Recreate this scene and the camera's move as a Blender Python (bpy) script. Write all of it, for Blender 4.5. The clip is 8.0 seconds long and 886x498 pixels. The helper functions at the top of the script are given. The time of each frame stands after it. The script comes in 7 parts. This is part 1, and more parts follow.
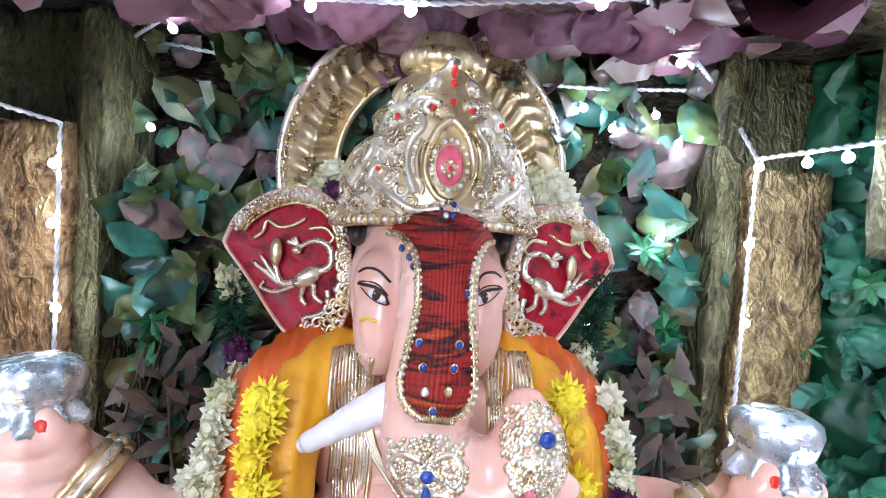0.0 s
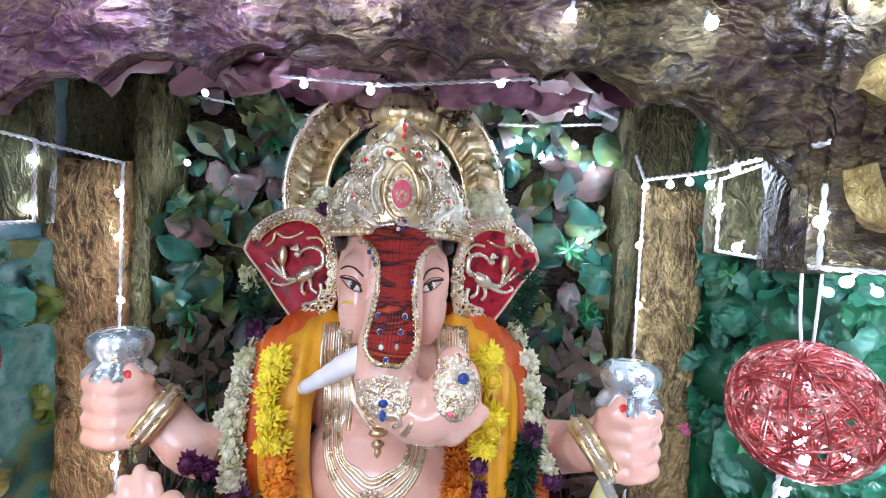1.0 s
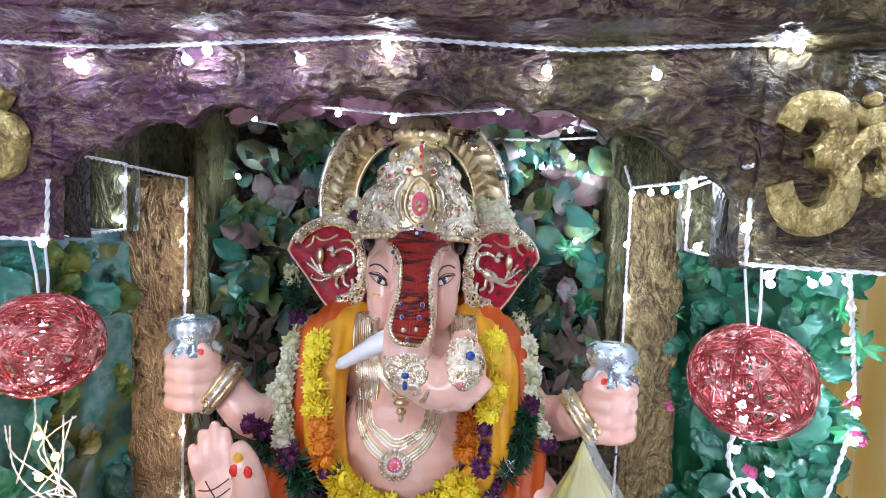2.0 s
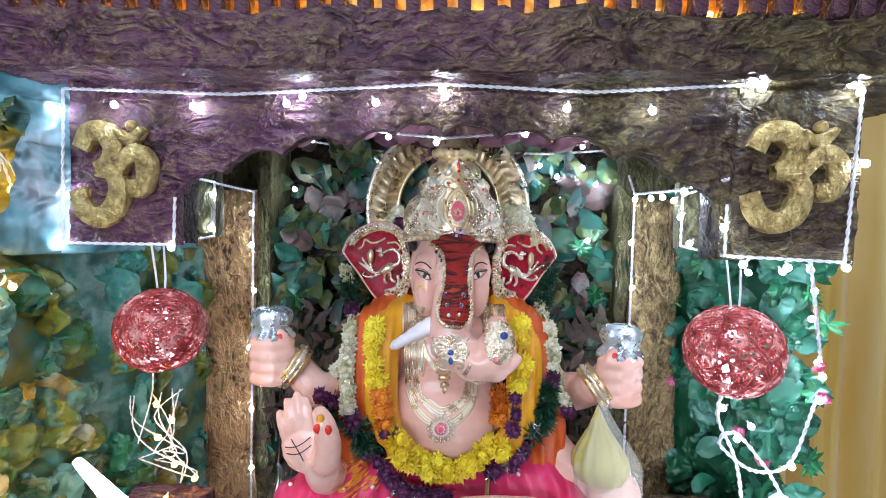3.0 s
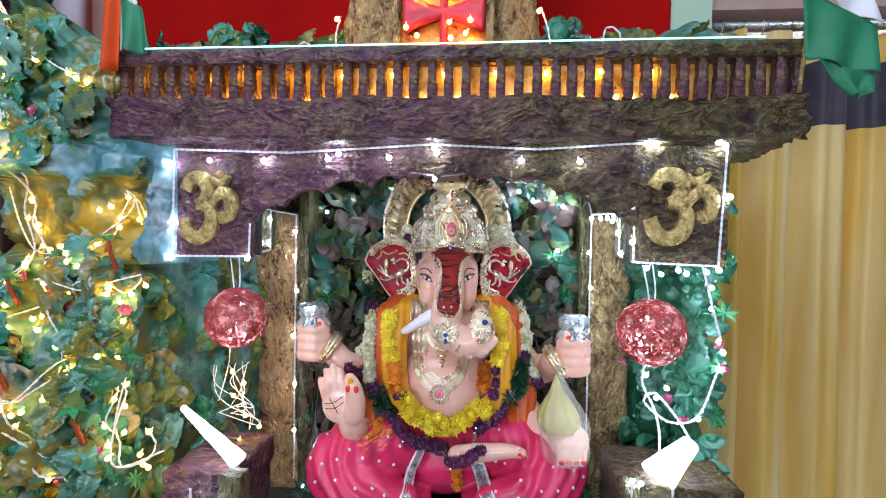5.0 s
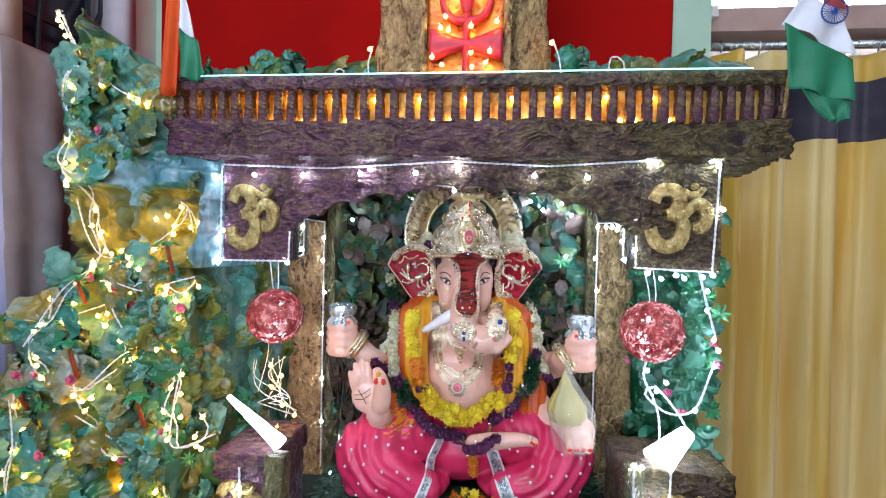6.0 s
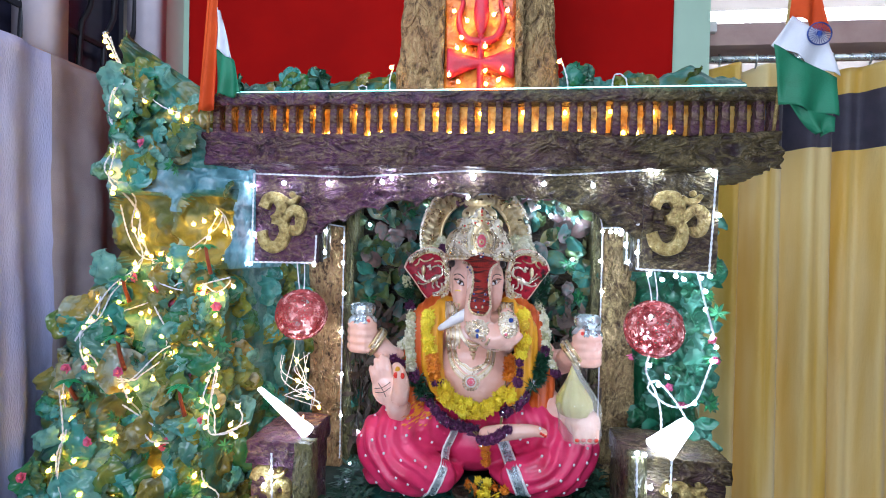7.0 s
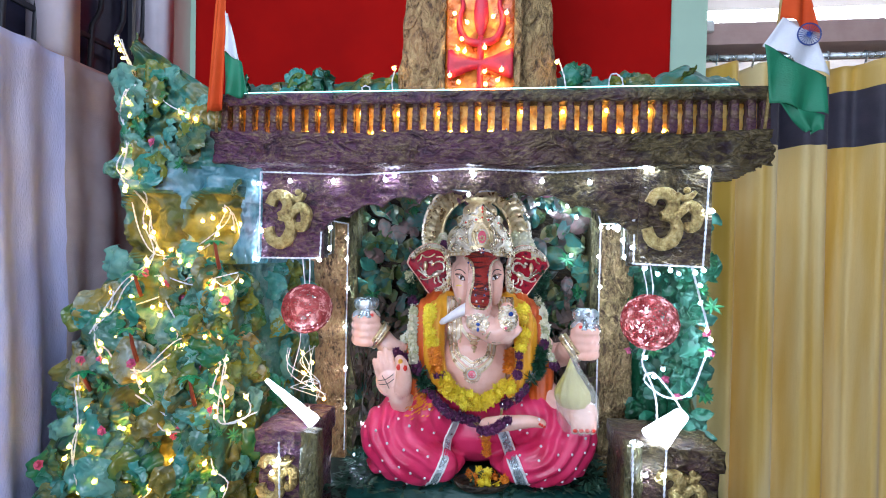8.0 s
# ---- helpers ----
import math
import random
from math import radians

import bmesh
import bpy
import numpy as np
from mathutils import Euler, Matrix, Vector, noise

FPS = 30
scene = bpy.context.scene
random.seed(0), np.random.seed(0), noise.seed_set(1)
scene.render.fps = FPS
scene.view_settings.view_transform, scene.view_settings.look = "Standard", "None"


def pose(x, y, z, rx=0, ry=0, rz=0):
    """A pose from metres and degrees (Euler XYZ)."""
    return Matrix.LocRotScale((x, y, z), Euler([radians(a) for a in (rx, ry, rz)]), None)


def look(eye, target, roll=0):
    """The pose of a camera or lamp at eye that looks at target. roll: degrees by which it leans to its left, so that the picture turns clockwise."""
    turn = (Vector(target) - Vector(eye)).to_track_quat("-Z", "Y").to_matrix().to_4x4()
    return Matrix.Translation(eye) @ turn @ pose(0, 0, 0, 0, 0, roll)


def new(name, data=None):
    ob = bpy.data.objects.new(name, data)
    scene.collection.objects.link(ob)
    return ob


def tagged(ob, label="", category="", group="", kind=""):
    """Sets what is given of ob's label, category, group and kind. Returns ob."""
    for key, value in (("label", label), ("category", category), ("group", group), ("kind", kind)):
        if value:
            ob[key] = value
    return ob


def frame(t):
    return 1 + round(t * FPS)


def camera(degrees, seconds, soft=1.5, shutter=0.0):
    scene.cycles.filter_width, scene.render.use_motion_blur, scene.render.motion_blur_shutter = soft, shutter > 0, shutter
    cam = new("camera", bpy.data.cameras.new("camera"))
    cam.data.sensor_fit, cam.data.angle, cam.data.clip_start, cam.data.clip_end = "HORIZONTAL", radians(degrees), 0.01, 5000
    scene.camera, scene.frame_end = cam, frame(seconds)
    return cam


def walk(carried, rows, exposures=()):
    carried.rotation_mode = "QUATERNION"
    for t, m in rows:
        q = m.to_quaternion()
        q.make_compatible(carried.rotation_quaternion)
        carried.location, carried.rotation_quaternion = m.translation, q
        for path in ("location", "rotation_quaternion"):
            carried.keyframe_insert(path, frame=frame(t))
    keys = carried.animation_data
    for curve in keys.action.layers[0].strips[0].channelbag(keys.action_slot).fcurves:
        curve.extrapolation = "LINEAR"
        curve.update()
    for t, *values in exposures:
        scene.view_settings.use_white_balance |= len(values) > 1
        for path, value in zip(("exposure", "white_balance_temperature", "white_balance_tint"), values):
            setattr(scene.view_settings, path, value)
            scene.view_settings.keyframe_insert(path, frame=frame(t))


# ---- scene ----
cam = camera(85.6, 8.0, soft=1.0)
PATH = [
    (0, (-0.002, 0.028, 1.412), (0.027, 2.026, 1.323), 3.7),
    (0.5, (0.03, -0.06, 1.427), (0.035, 1.938, 1.343), 3.5),
    (1, (0.061, -0.148, 1.424), (0.053, 1.85, 1.343), 2.8),
    (1.5, (0.076, -0.221, 1.424), (0.038, 1.776, 1.328), 2.8),
    (1.7, (0.081, -0.236, 1.428), (0.004, 1.76, 1.33), 2.7),
    (2.8, (0.038, -0.377, 1.442), (-0.074, 1.617, 1.341), 2.0),
    (3, (0.029, -0.408, 1.435), (-0.085, 1.587, 1.347), 1.5),
    (3.5, (0.018, -0.475, 1.439), (-0.109, 1.52, 1.355), 1.1),
    (4, (0.037, -0.536, 1.446), (-0.11, 1.457, 1.369), 1.1),
    (4.2, (0.048, -0.563, 1.444), (-0.1, 1.43, 1.37), 1.2),
    (5.3, (0.096, -0.716, 1.455), (-0.1, 1.274, 1.406), 1.1),
    (5.5, (0.09, -0.734, 1.458), (-0.107, 1.255, 1.41), 1.2),
    (6, (0.067, -0.788, 1.459), (-0.141, 1.2, 1.417), 1.3),
    (6.5, (0.047, -0.84, 1.454), (-0.176, 1.148, 1.429), 1.3),
    (7, (0.048, -0.872, 1.455), (-0.177, 1.115, 1.433), 1.3),
    (7.5, (0.048, -0.891, 1.453), (-0.189, 1.095, 1.431), 1.3),
    (8, (0.056, -0.905, 1.448), (-0.181, 1.081, 1.42), 1.2),
]
walk(cam, [(t, look(eye, target, roll)) for t, eye, target, roll in PATH],
     [(0, 1.02, 5700, 20), (1.5, 0.68, 5750, 20), (3.5, 0.66, 5800, 18), (5.5, 0.64, 5900, 18), (6.2, 0.64, 5850, 18), (7, 0.64, 5550, 18), (8, 0.64, 5500, 18)])

# ---- world and large lights ----
world = bpy.data.worlds.new("world")
scene.world = world
world.use_nodes = True
world.node_tree.nodes["Background"].inputs[0].default_value = (0.72, 0.78, 1.0, 1)
world.node_tree.nodes["Background"].inputs[1].default_value = 0.016


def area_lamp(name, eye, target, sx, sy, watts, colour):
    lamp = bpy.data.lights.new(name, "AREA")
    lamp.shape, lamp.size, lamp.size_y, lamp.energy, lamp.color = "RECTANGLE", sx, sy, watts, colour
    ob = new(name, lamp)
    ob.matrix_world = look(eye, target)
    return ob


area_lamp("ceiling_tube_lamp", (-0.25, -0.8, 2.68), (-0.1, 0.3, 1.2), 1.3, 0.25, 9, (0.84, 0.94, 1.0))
# Unseen fill, added behind the camera to brighten the niche from the front.
area_lamp("front_fill_lamp", (-0.45, -2.4, 1.52), (-0.05, 0.4, 1.40), 1.5, 0.3, 26, (0.83, 0.93, 1.0))

# ---- materials ----
MATS = {}


def material(name, cols, scale=8.0, rough=0.6, metal=0.0, bump=0.3, bump_scale=60.0, stretch=(1, 1, 1), detail=4.0,
             rand=0.0, emit=None, distort=0.0, spec=0.5, trans=0.0, kind="noise", sub=0.0, sheen=0.0, recess_shade=0.0, depth=0.004):
    """A procedural surface: a ramp of colours over noise, fine relief and uneven gloss."""
    if name in MATS:
        return MATS[name]
    m = bpy.data.materials.new(name)
    m.use_nodes = True
    nt = m.node_tree
    N, L = nt.nodes, nt.links
    b = N["Principled BSDF"]
    co = N.new("ShaderNodeTexCoord")
    mp = N.new("ShaderNodeMapping")
    mp.inputs["Scale"].default_value = stretch
    L.new(co.outputs["Object"], mp.inputs["Vector"])
    vec = mp.outputs["Vector"]
    if rand:
        oi = N.new("ShaderNodeObjectInfo")
        ad = N.new("ShaderNodeVectorMath")
        ad.operation = "ADD"
        sc = N.new("ShaderNodeMath")
        sc.operation = "MULTIPLY"
        sc.inputs[1].default_value = 37.0
        L.new(oi.outputs["Random"], sc.inputs[0])
        L.new(vec, ad.inputs[0])
        L.new(sc.outputs[0], ad.inputs[1])
        vec = ad.outputs[0]
    nz = N.new("ShaderNodeTexNoise")
    nz.inputs["Scale"].default_value = scale
    nz.inputs["Detail"].default_value = detail
    nz.inputs["Roughness"].default_value = 0.62
    nz.inputs["Distortion"].default_value = distort
    L.new(vec, nz.inputs["Vector"])
    fac = nz.outputs["Fac"]
    if rand:
        mx = N.new("ShaderNodeMix")
        mx.inputs["Factor"].default_value = rand
        L.new(fac, mx.inputs["A"])
        L.new(oi.outputs["Random"], mx.inputs["B"])
        fac = mx.outputs["Result"]
    rp = N.new("ShaderNodeValToRGB")
    els = rp.color_ramp.elements
    lo, hi = (0.0, 1.0) if rand > 0.5 else (0.3, 0.7)
    for i, c in enumerate(cols):
        p = lo + (hi - lo) * i / max(1, len(cols) - 1)
        e = els[i] if i < 2 else els.new(p)
        e.position, e.color = p, (*c, 1)
    for i, c in enumerate(cols):
        els[i].position, els[i].color = lo + (hi - lo) * i / max(1, len(cols) - 1), (*c, 1)
    L.new(fac, rp.inputs["Fac"])
    L.new(rp.outputs["Color"], b.inputs["Base Color"])
    fine = N.new("ShaderNodeTexVoronoi" if kind == "cells" else "ShaderNodeTexNoise")
    fine.inputs["Scale"].default_value = bump_scale
    if kind != "cells":
        fine.inputs["Detail"].default_value = 5.0
        fine.inputs["Distortion"].default_value = 0.6
        if kind == "crumple":
            fine.noise_type = "RIDGED_MULTIFRACTAL"
    L.new(vec, fine.inputs["Vector"])
    out = fine.outputs["Distance"] if kind == "cells" else fine.outputs["Fac"]
    # Shade of recesses put into the base colour, following the fine relief.
    if recess_shade:
        gr = N.new("ShaderNodeMapRange")
        gr.inputs["From Min"].default_value, gr.inputs["From Max"].default_value = 0.25, 0.75
        gr.inputs["To Max"].default_value = recess_shade
        L.new(out, gr.inputs["Value"])
        gm = N.new("ShaderNodeMix")
        gm.data_type = "RGBA"
        L.new(gr.outputs["Result"], gm.inputs["Factor"])
        L.new(rp.outputs["Color"], gm.inputs["A"])
        gm.inputs["B"].default_value = (0.09, 0.05, 0.03, 1)
        L.new(gm.outputs["Result"], b.inputs["Base Color"])
    bp = N.new("ShaderNodeBump")
    bp.inputs["Strength"].default_value = bump
    bp.inputs["Distance"].default_value = depth
    L.new(out, bp.inputs["Height"])
    L.new(bp.outputs["Normal"], b.inputs["Normal"])
    mr = N.new("ShaderNodeMapRange")
    mr.inputs["To Min"].default_value = max(0.05, rough - 0.15)
    mr.inputs["To Max"].default_value = min(1.0, rough + 0.15)
    L.new(nz.outputs["Fac"], mr.inputs["Value"])
    L.new(mr.outputs["Result"], b.inputs["Roughness"])
    b.inputs["Metallic"].default_value = metal
    b.inputs["Specular IOR Level"].default_value = spec
    b.inputs["Transmission Weight"].default_value = trans
    b.inputs["Subsurface Weight"].default_value = sub
    b.inputs["Subsurface Radius"].default_value = (0.02, 0.008, 0.005)
    b.inputs["Sheen Weight"].default_value = sheen
    if emit:
        b.inputs["Emission Color"].default_value = (*emit[0], 1)
        b.inputs["Emission Strength"].default_value = emit[1]
    MATS[name] = m
    return m


def bark_material(name, left, right, gold, grain=(0.6, 1, 1), bare=0.55, wide=0.16, deep=0.012, fine=1.0):
    """Painted crumpled foil paper: two browns that change along the shrine, sharp creases, crests brushed with gold."""
    m = bpy.data.materials.new(name)
    m.use_nodes = True
    N, L = m.node_tree.nodes, m.node_tree.links
    b = N["Principled BSDF"]
    co = N.new("ShaderNodeTexCoord")
    sx = N.new("ShaderNodeSeparateXYZ")
    L.new(co.outputs["Object"], sx.inputs[0])

    def noise_node(scale, detail, rough, warp, vec, ridged=False):
        n = N.new("ShaderNodeTexNoise")
        if ridged:
            n.noise_type = "RIDGED_MULTIFRACTAL"
            n.inputs["Lacunarity"].default_value = 2.2
        n.inputs["Scale"].default_value = scale
        n.inputs["Detail"].default_value = detail
        n.inputs["Roughness"].default_value = rough
        n.inputs["Distortion"].default_value = warp
        L.new(vec, n.inputs["Vector"])
        return n.outputs["Fac"]

    def maths(op, a, c):
        n = N.new("ShaderNodeMath")
        n.operation = op
        for i, v in enumerate((a, c)):
            if isinstance(v, (int, float)):
                n.inputs[i].default_value = v
            else:
                L.new(v, n.inputs[i])
        return n.outputs[0]

    def span(v, lo, hi):
        n = N.new("ShaderNodeMapRange")
        n.inputs["From Min"].default_value, n.inputs["From Max"].default_value = lo, hi
        L.new(v, n.inputs["Value"])
        return n.outputs["Result"]

    def blend(f, a, c):
        n = N.new("ShaderNodeMix")
        n.data_type = "RGBA"
        L.new(f, n.inputs["Factor"])
        for i, v in (("A", a), ("B", c)):
            if isinstance(v, tuple):
                n.inputs[i].default_value = (*v, 1)
            else:
                L.new(v, n.inputs[i])
        return n.outputs["Result"]

    big = noise_node(5.0, 5.0, 0.6, 0.0, co.outputs["Object"])
    rp = N.new("ShaderNodeValToRGB")
    rp.color_ramp.elements[0].position, rp.color_ramp.elements[0].color = 0.30, (*left, 1)
    rp.color_ramp.elements[1].position, rp.color_ramp.elements[1].color = 0.70, (*right, 1)
    L.new(maths("ADD", maths("MULTIPLY", sx.outputs["X"], 0.55), big), rp.inputs["Fac"])
    mp = N.new("ShaderNodeMapping")
    mp.inputs["Scale"].default_value = grain
    L.new(co.outputs["Object"], mp.inputs["Vector"])
    def crest(scale, warp, sharp):
        """Thin folds: high where a noise passes its middle."""
        n = noise_node(scale * fine, 3.0, 0.55, warp, mp.outputs["Vector"])
        return span(maths("ABSOLUTE", maths("SUBTRACT", n, 0.5), 0.0), sharp, 0.0)

    folds, veins = crest(17.0, 0.9, 0.10), crest(40.0, 0.5, 0.10)
    grit = noise_node(120.0 * fine, 5.0, 0.7, 0.3, mp.outputs["Vector"])
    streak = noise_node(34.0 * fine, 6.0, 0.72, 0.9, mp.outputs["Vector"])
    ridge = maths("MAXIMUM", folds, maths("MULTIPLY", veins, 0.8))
    # Fold crests take pale gold: brushwork and painted highlight in one.
    crest_glint = maths("MULTIPLY", maths("POWER", ridge, 1.6), span(grit, 0.40, 0.60))
    lit = maths("MAXIMUM", maths("MULTIPLY", span(streak, bare, bare + wide), span(big, 0.34, 0.58)), maths("MULTIPLY", crest_glint, 0.55))
    # Shade between the creases put into the colour: hollows go near black.
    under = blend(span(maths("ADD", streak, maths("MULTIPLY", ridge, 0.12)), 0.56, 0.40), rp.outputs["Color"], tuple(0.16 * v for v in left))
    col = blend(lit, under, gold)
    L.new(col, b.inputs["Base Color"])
    L.new(maths("MULTIPLY", lit, 0.5), b.inputs["Metallic"])
    b.inputs["Specular IOR Level"].default_value = 0.35
    L.new(maths("ADD", maths("MULTIPLY", grit, 0.4), 0.22), b.inputs["Roughness"])
    high = maths("ADD", maths("MULTIPLY", folds, 0.42), maths("ADD", maths("MULTIPLY", veins, 0.22), maths("ADD", maths("MULTIPLY", streak, 0.5), maths("MULTIPLY", grit, 0.16))))
    bp = N.new("ShaderNodeBump")
    bp.inputs["Strength"].default_value = 1.0
    bp.inputs["Distance"].default_value = deep
    L.new(high, bp.inputs["Height"])
    L.new(bp.outputs["Normal"], b.inputs["Normal"])
    MATS[name] = m
    return m


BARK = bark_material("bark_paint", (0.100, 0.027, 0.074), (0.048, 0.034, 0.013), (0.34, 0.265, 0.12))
# The left colour is raised to carry the glow of bulbs beside it.
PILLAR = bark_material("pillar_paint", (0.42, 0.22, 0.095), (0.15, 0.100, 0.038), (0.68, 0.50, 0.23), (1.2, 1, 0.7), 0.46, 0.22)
JAMB = bark_material("jamb_olive", (0.115, 0.105, 0.045), (0.110, 0.100, 0.045), (0.32, 0.29, 0.12), (1.3, 1, 0.6), 0.52, 0.22)
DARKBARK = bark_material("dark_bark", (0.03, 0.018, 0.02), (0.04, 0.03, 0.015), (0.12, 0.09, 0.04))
OMGOLD = material("om_gold", [(0.22, 0.14, 0.05), (0.50, 0.37, 0.13), (0.66, 0.54, 0.25)], 70, 0.36, 0.55, 1.0, 130, depth=0.008)
GOLD = material("gold_foil", [(0.52, 0.37, 0.17), (0.76, 0.60, 0.34), (0.88, 0.76, 0.52)], 40, 0.30, 0.85, 0.16, 420, recess_shade=0.10, depth=0.002)
PALEGOLD = material("pale_gold", [(0.68, 0.56, 0.40), (0.84, 0.74, 0.58), (0.92, 0.86, 0.76)], 40, 0.28, 0.75, 0.12, 420, recess_shade=0.06, depth=0.002)
SKIN = material("painted_skin", [(0.76, 0.40, 0.29), (0.83, 0.50, 0.39), (0.87, 0.60, 0.50)], 9, 0.26, 0, 0.05, 120, sub=0.05)
DHOTI = material("magenta_cloth_paint", [(0.50, 0.012, 0.055), (0.70, 0.030, 0.12), (0.76, 0.05, 0.15)], 10, 0.38, 0, 0.12, 90)
ORANGE = material("orange_cloth_paint", [(0.48, 0.065, 0.004), (0.70, 0.13, 0.008)], 14, 0.5, 0, 0.2, 80)
YELLOW = material("yellow_cloth_paint", [(0.70, 0.27, 0.004), (0.82, 0.40, 0.012)], 14, 0.45, 0, 0.2, 80)
EARRED = material("ear_red", [(0.020, 0.005, 0.010), (0.30, 0.005, 0.016), (0.44, 0.008, 0.026), (0.06, 0.005, 0.012)], 38, 0.40, 0, 0.3, 70, spec=0.2)
SILVER = material("silver_foil", [(0.35, 0.42, 0.46), (0.62, 0.70, 0.74), (0.85, 0.88, 0.90)], 40, 0.28, 0.75, 0.4, 120)
WHITE = material("white_gloss", [(0.74, 0.72, 0.72), (0.84, 0.82, 0.80)], 30, 0.3, 0, 0.05, 90)
BLACK = material("black_paint", [(0.012, 0.010, 0.010), (0.03, 0.02, 0.02)], 30, 0.4, 0, 0.1, 90)
IRIS = material("brown_iris", [(0.06, 0.02, 0.008), (0.16, 0.06, 0.02)], 200, 0.2, 0, 0.0, 90)
REDNAIL = material("red_paint", [(0.66, 0.02, 0.012), (0.78, 0.05, 0.02)], 40, 0.3, 0, 0.05, 90)
PINKGEM = material("pink_gem", [(0.75, 0.10, 0.16), (0.88, 0.25, 0.30)], 60, 0.15, 0, 0.1, 90)
BLUEGEM = material("blue_gem", [(0.015, 0.04, 0.22), (0.06, 0.12, 0.42)], 60, 0.12, 0.2, 0.1, 90)
REDCLOTH = material("red_backdrop_cloth", [(0.33, 0.003, 0.002), (0.44, 0.006, 0.003)], 3, 0.9, 0, 0.15, 500, spec=0.1)
GREENWALL = material("mint_wall_paint", [(0.42, 0.62, 0.47), (0.50, 0.70, 0.54)], 3, 0.7, 0, 0.1, 60)
PLASTER = material("cream_wall_paint", [(0.62, 0.56, 0.50), (0.72, 0.66, 0.58)], 3, 0.8, 0, 0.15, 40)
FLOORM = material("floor_tile", [(0.40, 0.36, 0.32), (0.50, 0.46, 0.42)], 4, 0.35, 0, 0.05, 30)
# Ochre stripes carry both the cloth's pattern and the shade of its folds.
CREAM = material("cream_curtain", [(0.66, 0.37, 0.02), (0.74, 0.47, 0.07), (0.82, 0.63, 0.25), (0.86, 0.72, 0.36), (0.88, 0.76, 0.42)], 5, 0.5, 0, 0.25, 420, stretch=(1.3, 0.2, 0.06), sheen=0.3)
NAVY = material("dark_curtain_band", [(0.03, 0.03, 0.05), (0.07, 0.06, 0.09)], 12, 0.6, 0, 0.25, 300, sheen=0.2)
SHEET = material("grey_gauze_sheet", [(0.24, 0.25, 0.44), (0.42, 0.43, 0.66), (0.58, 0.58, 0.78)], 5, 0.5, 0, 0.35, 420, stretch=(1, 1.6, 0.25), kind="cells", depth=0.002)
SHEETB = material("brown_gauze_sheet", [(0.24, 0.19, 0.20), (0.38, 0.31, 0.32)], 6, 0.55, 0, 0.3, 420, kind="cells", depth=0.002)
FRAMEW = material("white_window_frame", [(0.55, 0.50, 0.56), (0.66, 0.60, 0.66)], 8, 0.5, 0, 0.1, 60)
SILLW = material("dusty_pink_sill", [(0.42, 0.28, 0.25), (0.55, 0.40, 0.36)], 8, 0.6, 0, 0.2, 60)
GRILLE = material("dark_iron_grille", [(0.012, 0.012, 0.018), (0.03, 0.03, 0.04)], 20, 0.5, 0.3, 0.2, 90)
NIGHT = material("dark_window_glass", [(0.02, 0.02, 0.04), (0.05, 0.05, 0.09)], 4, 0.12, 0, 0.0, 30)
HILL = material("painted_hill_paper", [(0.006, 0.025, 0.025), (0.012, 0.085, 0.055), (0.10, 0.12, 0.02), (0.03, 0.17, 0.14), (0.16, 0.29, 0.24), (0.015, 0.08, 0.08), (0.14, 0.13, 0.04)],
                6.5, 0.38, 0, 1.0, 20, kind="crumple", detail=6.0, depth=0.02)
OCHRE = material("ochre_cave_paper", [(0.035, 0.038, 0.010), (0.13, 0.14, 0.030), (0.22, 0.23, 0.08)], 12, 0.45, 0, 1.0, 24, kind="crumple", depth=0.02)
ICE = material("pale_blue_paper", [(0.04, 0.17, 0.20), (0.16, 0.32, 0.36), (0.42, 0.48, 0.52)], 12, 0.36, 0, 1.0, 24, kind="crumple", depth=0.02)
PATCH = material("crumpled_patch_paper", [(0.010, 0.045, 0.030), (0.022, 0.14, 0.085), (0.17, 0.18, 0.020), (0.024, 0.15, 0.05), (0.06, 0.26, 0.22), (0.16, 0.34, 0.26), (0.03, 0.11, 0.07), (0.24, 0.19, 0.03), (0.30, 0.40, 0.38), (0.03, 0.17, 0.11)],
                 14, 0.26, 0, 0.9, 34, rand=0.62, kind="crumple", depth=0.014)
GREENPATCH = material("green_patch_paper", [(0.005, 0.035, 0.016), (0.012, 0.09, 0.035), (0.02, 0.14, 0.075), (0.06, 0.20, 0.14), (0.012, 0.07, 0.03)],
                      14, 0.34, 0, 0.9, 30, rand=0.65, kind="crumple", depth=0.012)
LEAF = material("paper_leaf", [(0.008, 0.034, 0.022), (0.020, 0.10, 0.060), (0.085, 0.12, 0.022), (0.03, 0.17, 0.135), (0.13, 0.18, 0.07), (0.17, 0.15, 0.05), (0.05, 0.16, 0.14), (0.21, 0.12, 0.11), (0.02, 0.09, 0.06), (0.010, 0.05, 0.034)],
                26, 0.34, 0, 1.0, 30, rand=0.62, kind="crumple", depth=0.012)
MAUVE = material("mauve_paper_leaf", [(0.13, 0.045, 0.075), (0.26, 0.11, 0.15), (0.32, 0.17, 0.19), (0.20, 0.12, 0.09)], 14, 0.42, 0, 0.9, 26, rand=0.5, kind="crumple", depth=0.010)
AMBER = material("amber_foil", [(0.22, 0.03, 0.004), (0.52, 0.13, 0.010), (0.72, 0.32, 0.03)], 24, 0.3, 0.35, 0.6, 70, kind="crumple")
CRIMSON = material("crimson_paint", [(0.40, 0.008, 0.02), (0.62, 0.02, 0.05)], 24, 0.45, 0, 0.4, 70)
SLOTFOIL = material("slot_foil", [(0.36, 0.12, 0.01), (0.70, 0.34, 0.04), (0.82, 0.56, 0.16), (0.55, 0.22, 0.03)], 30, 0.35, 0.2, 0.6, 70, kind="crumple")
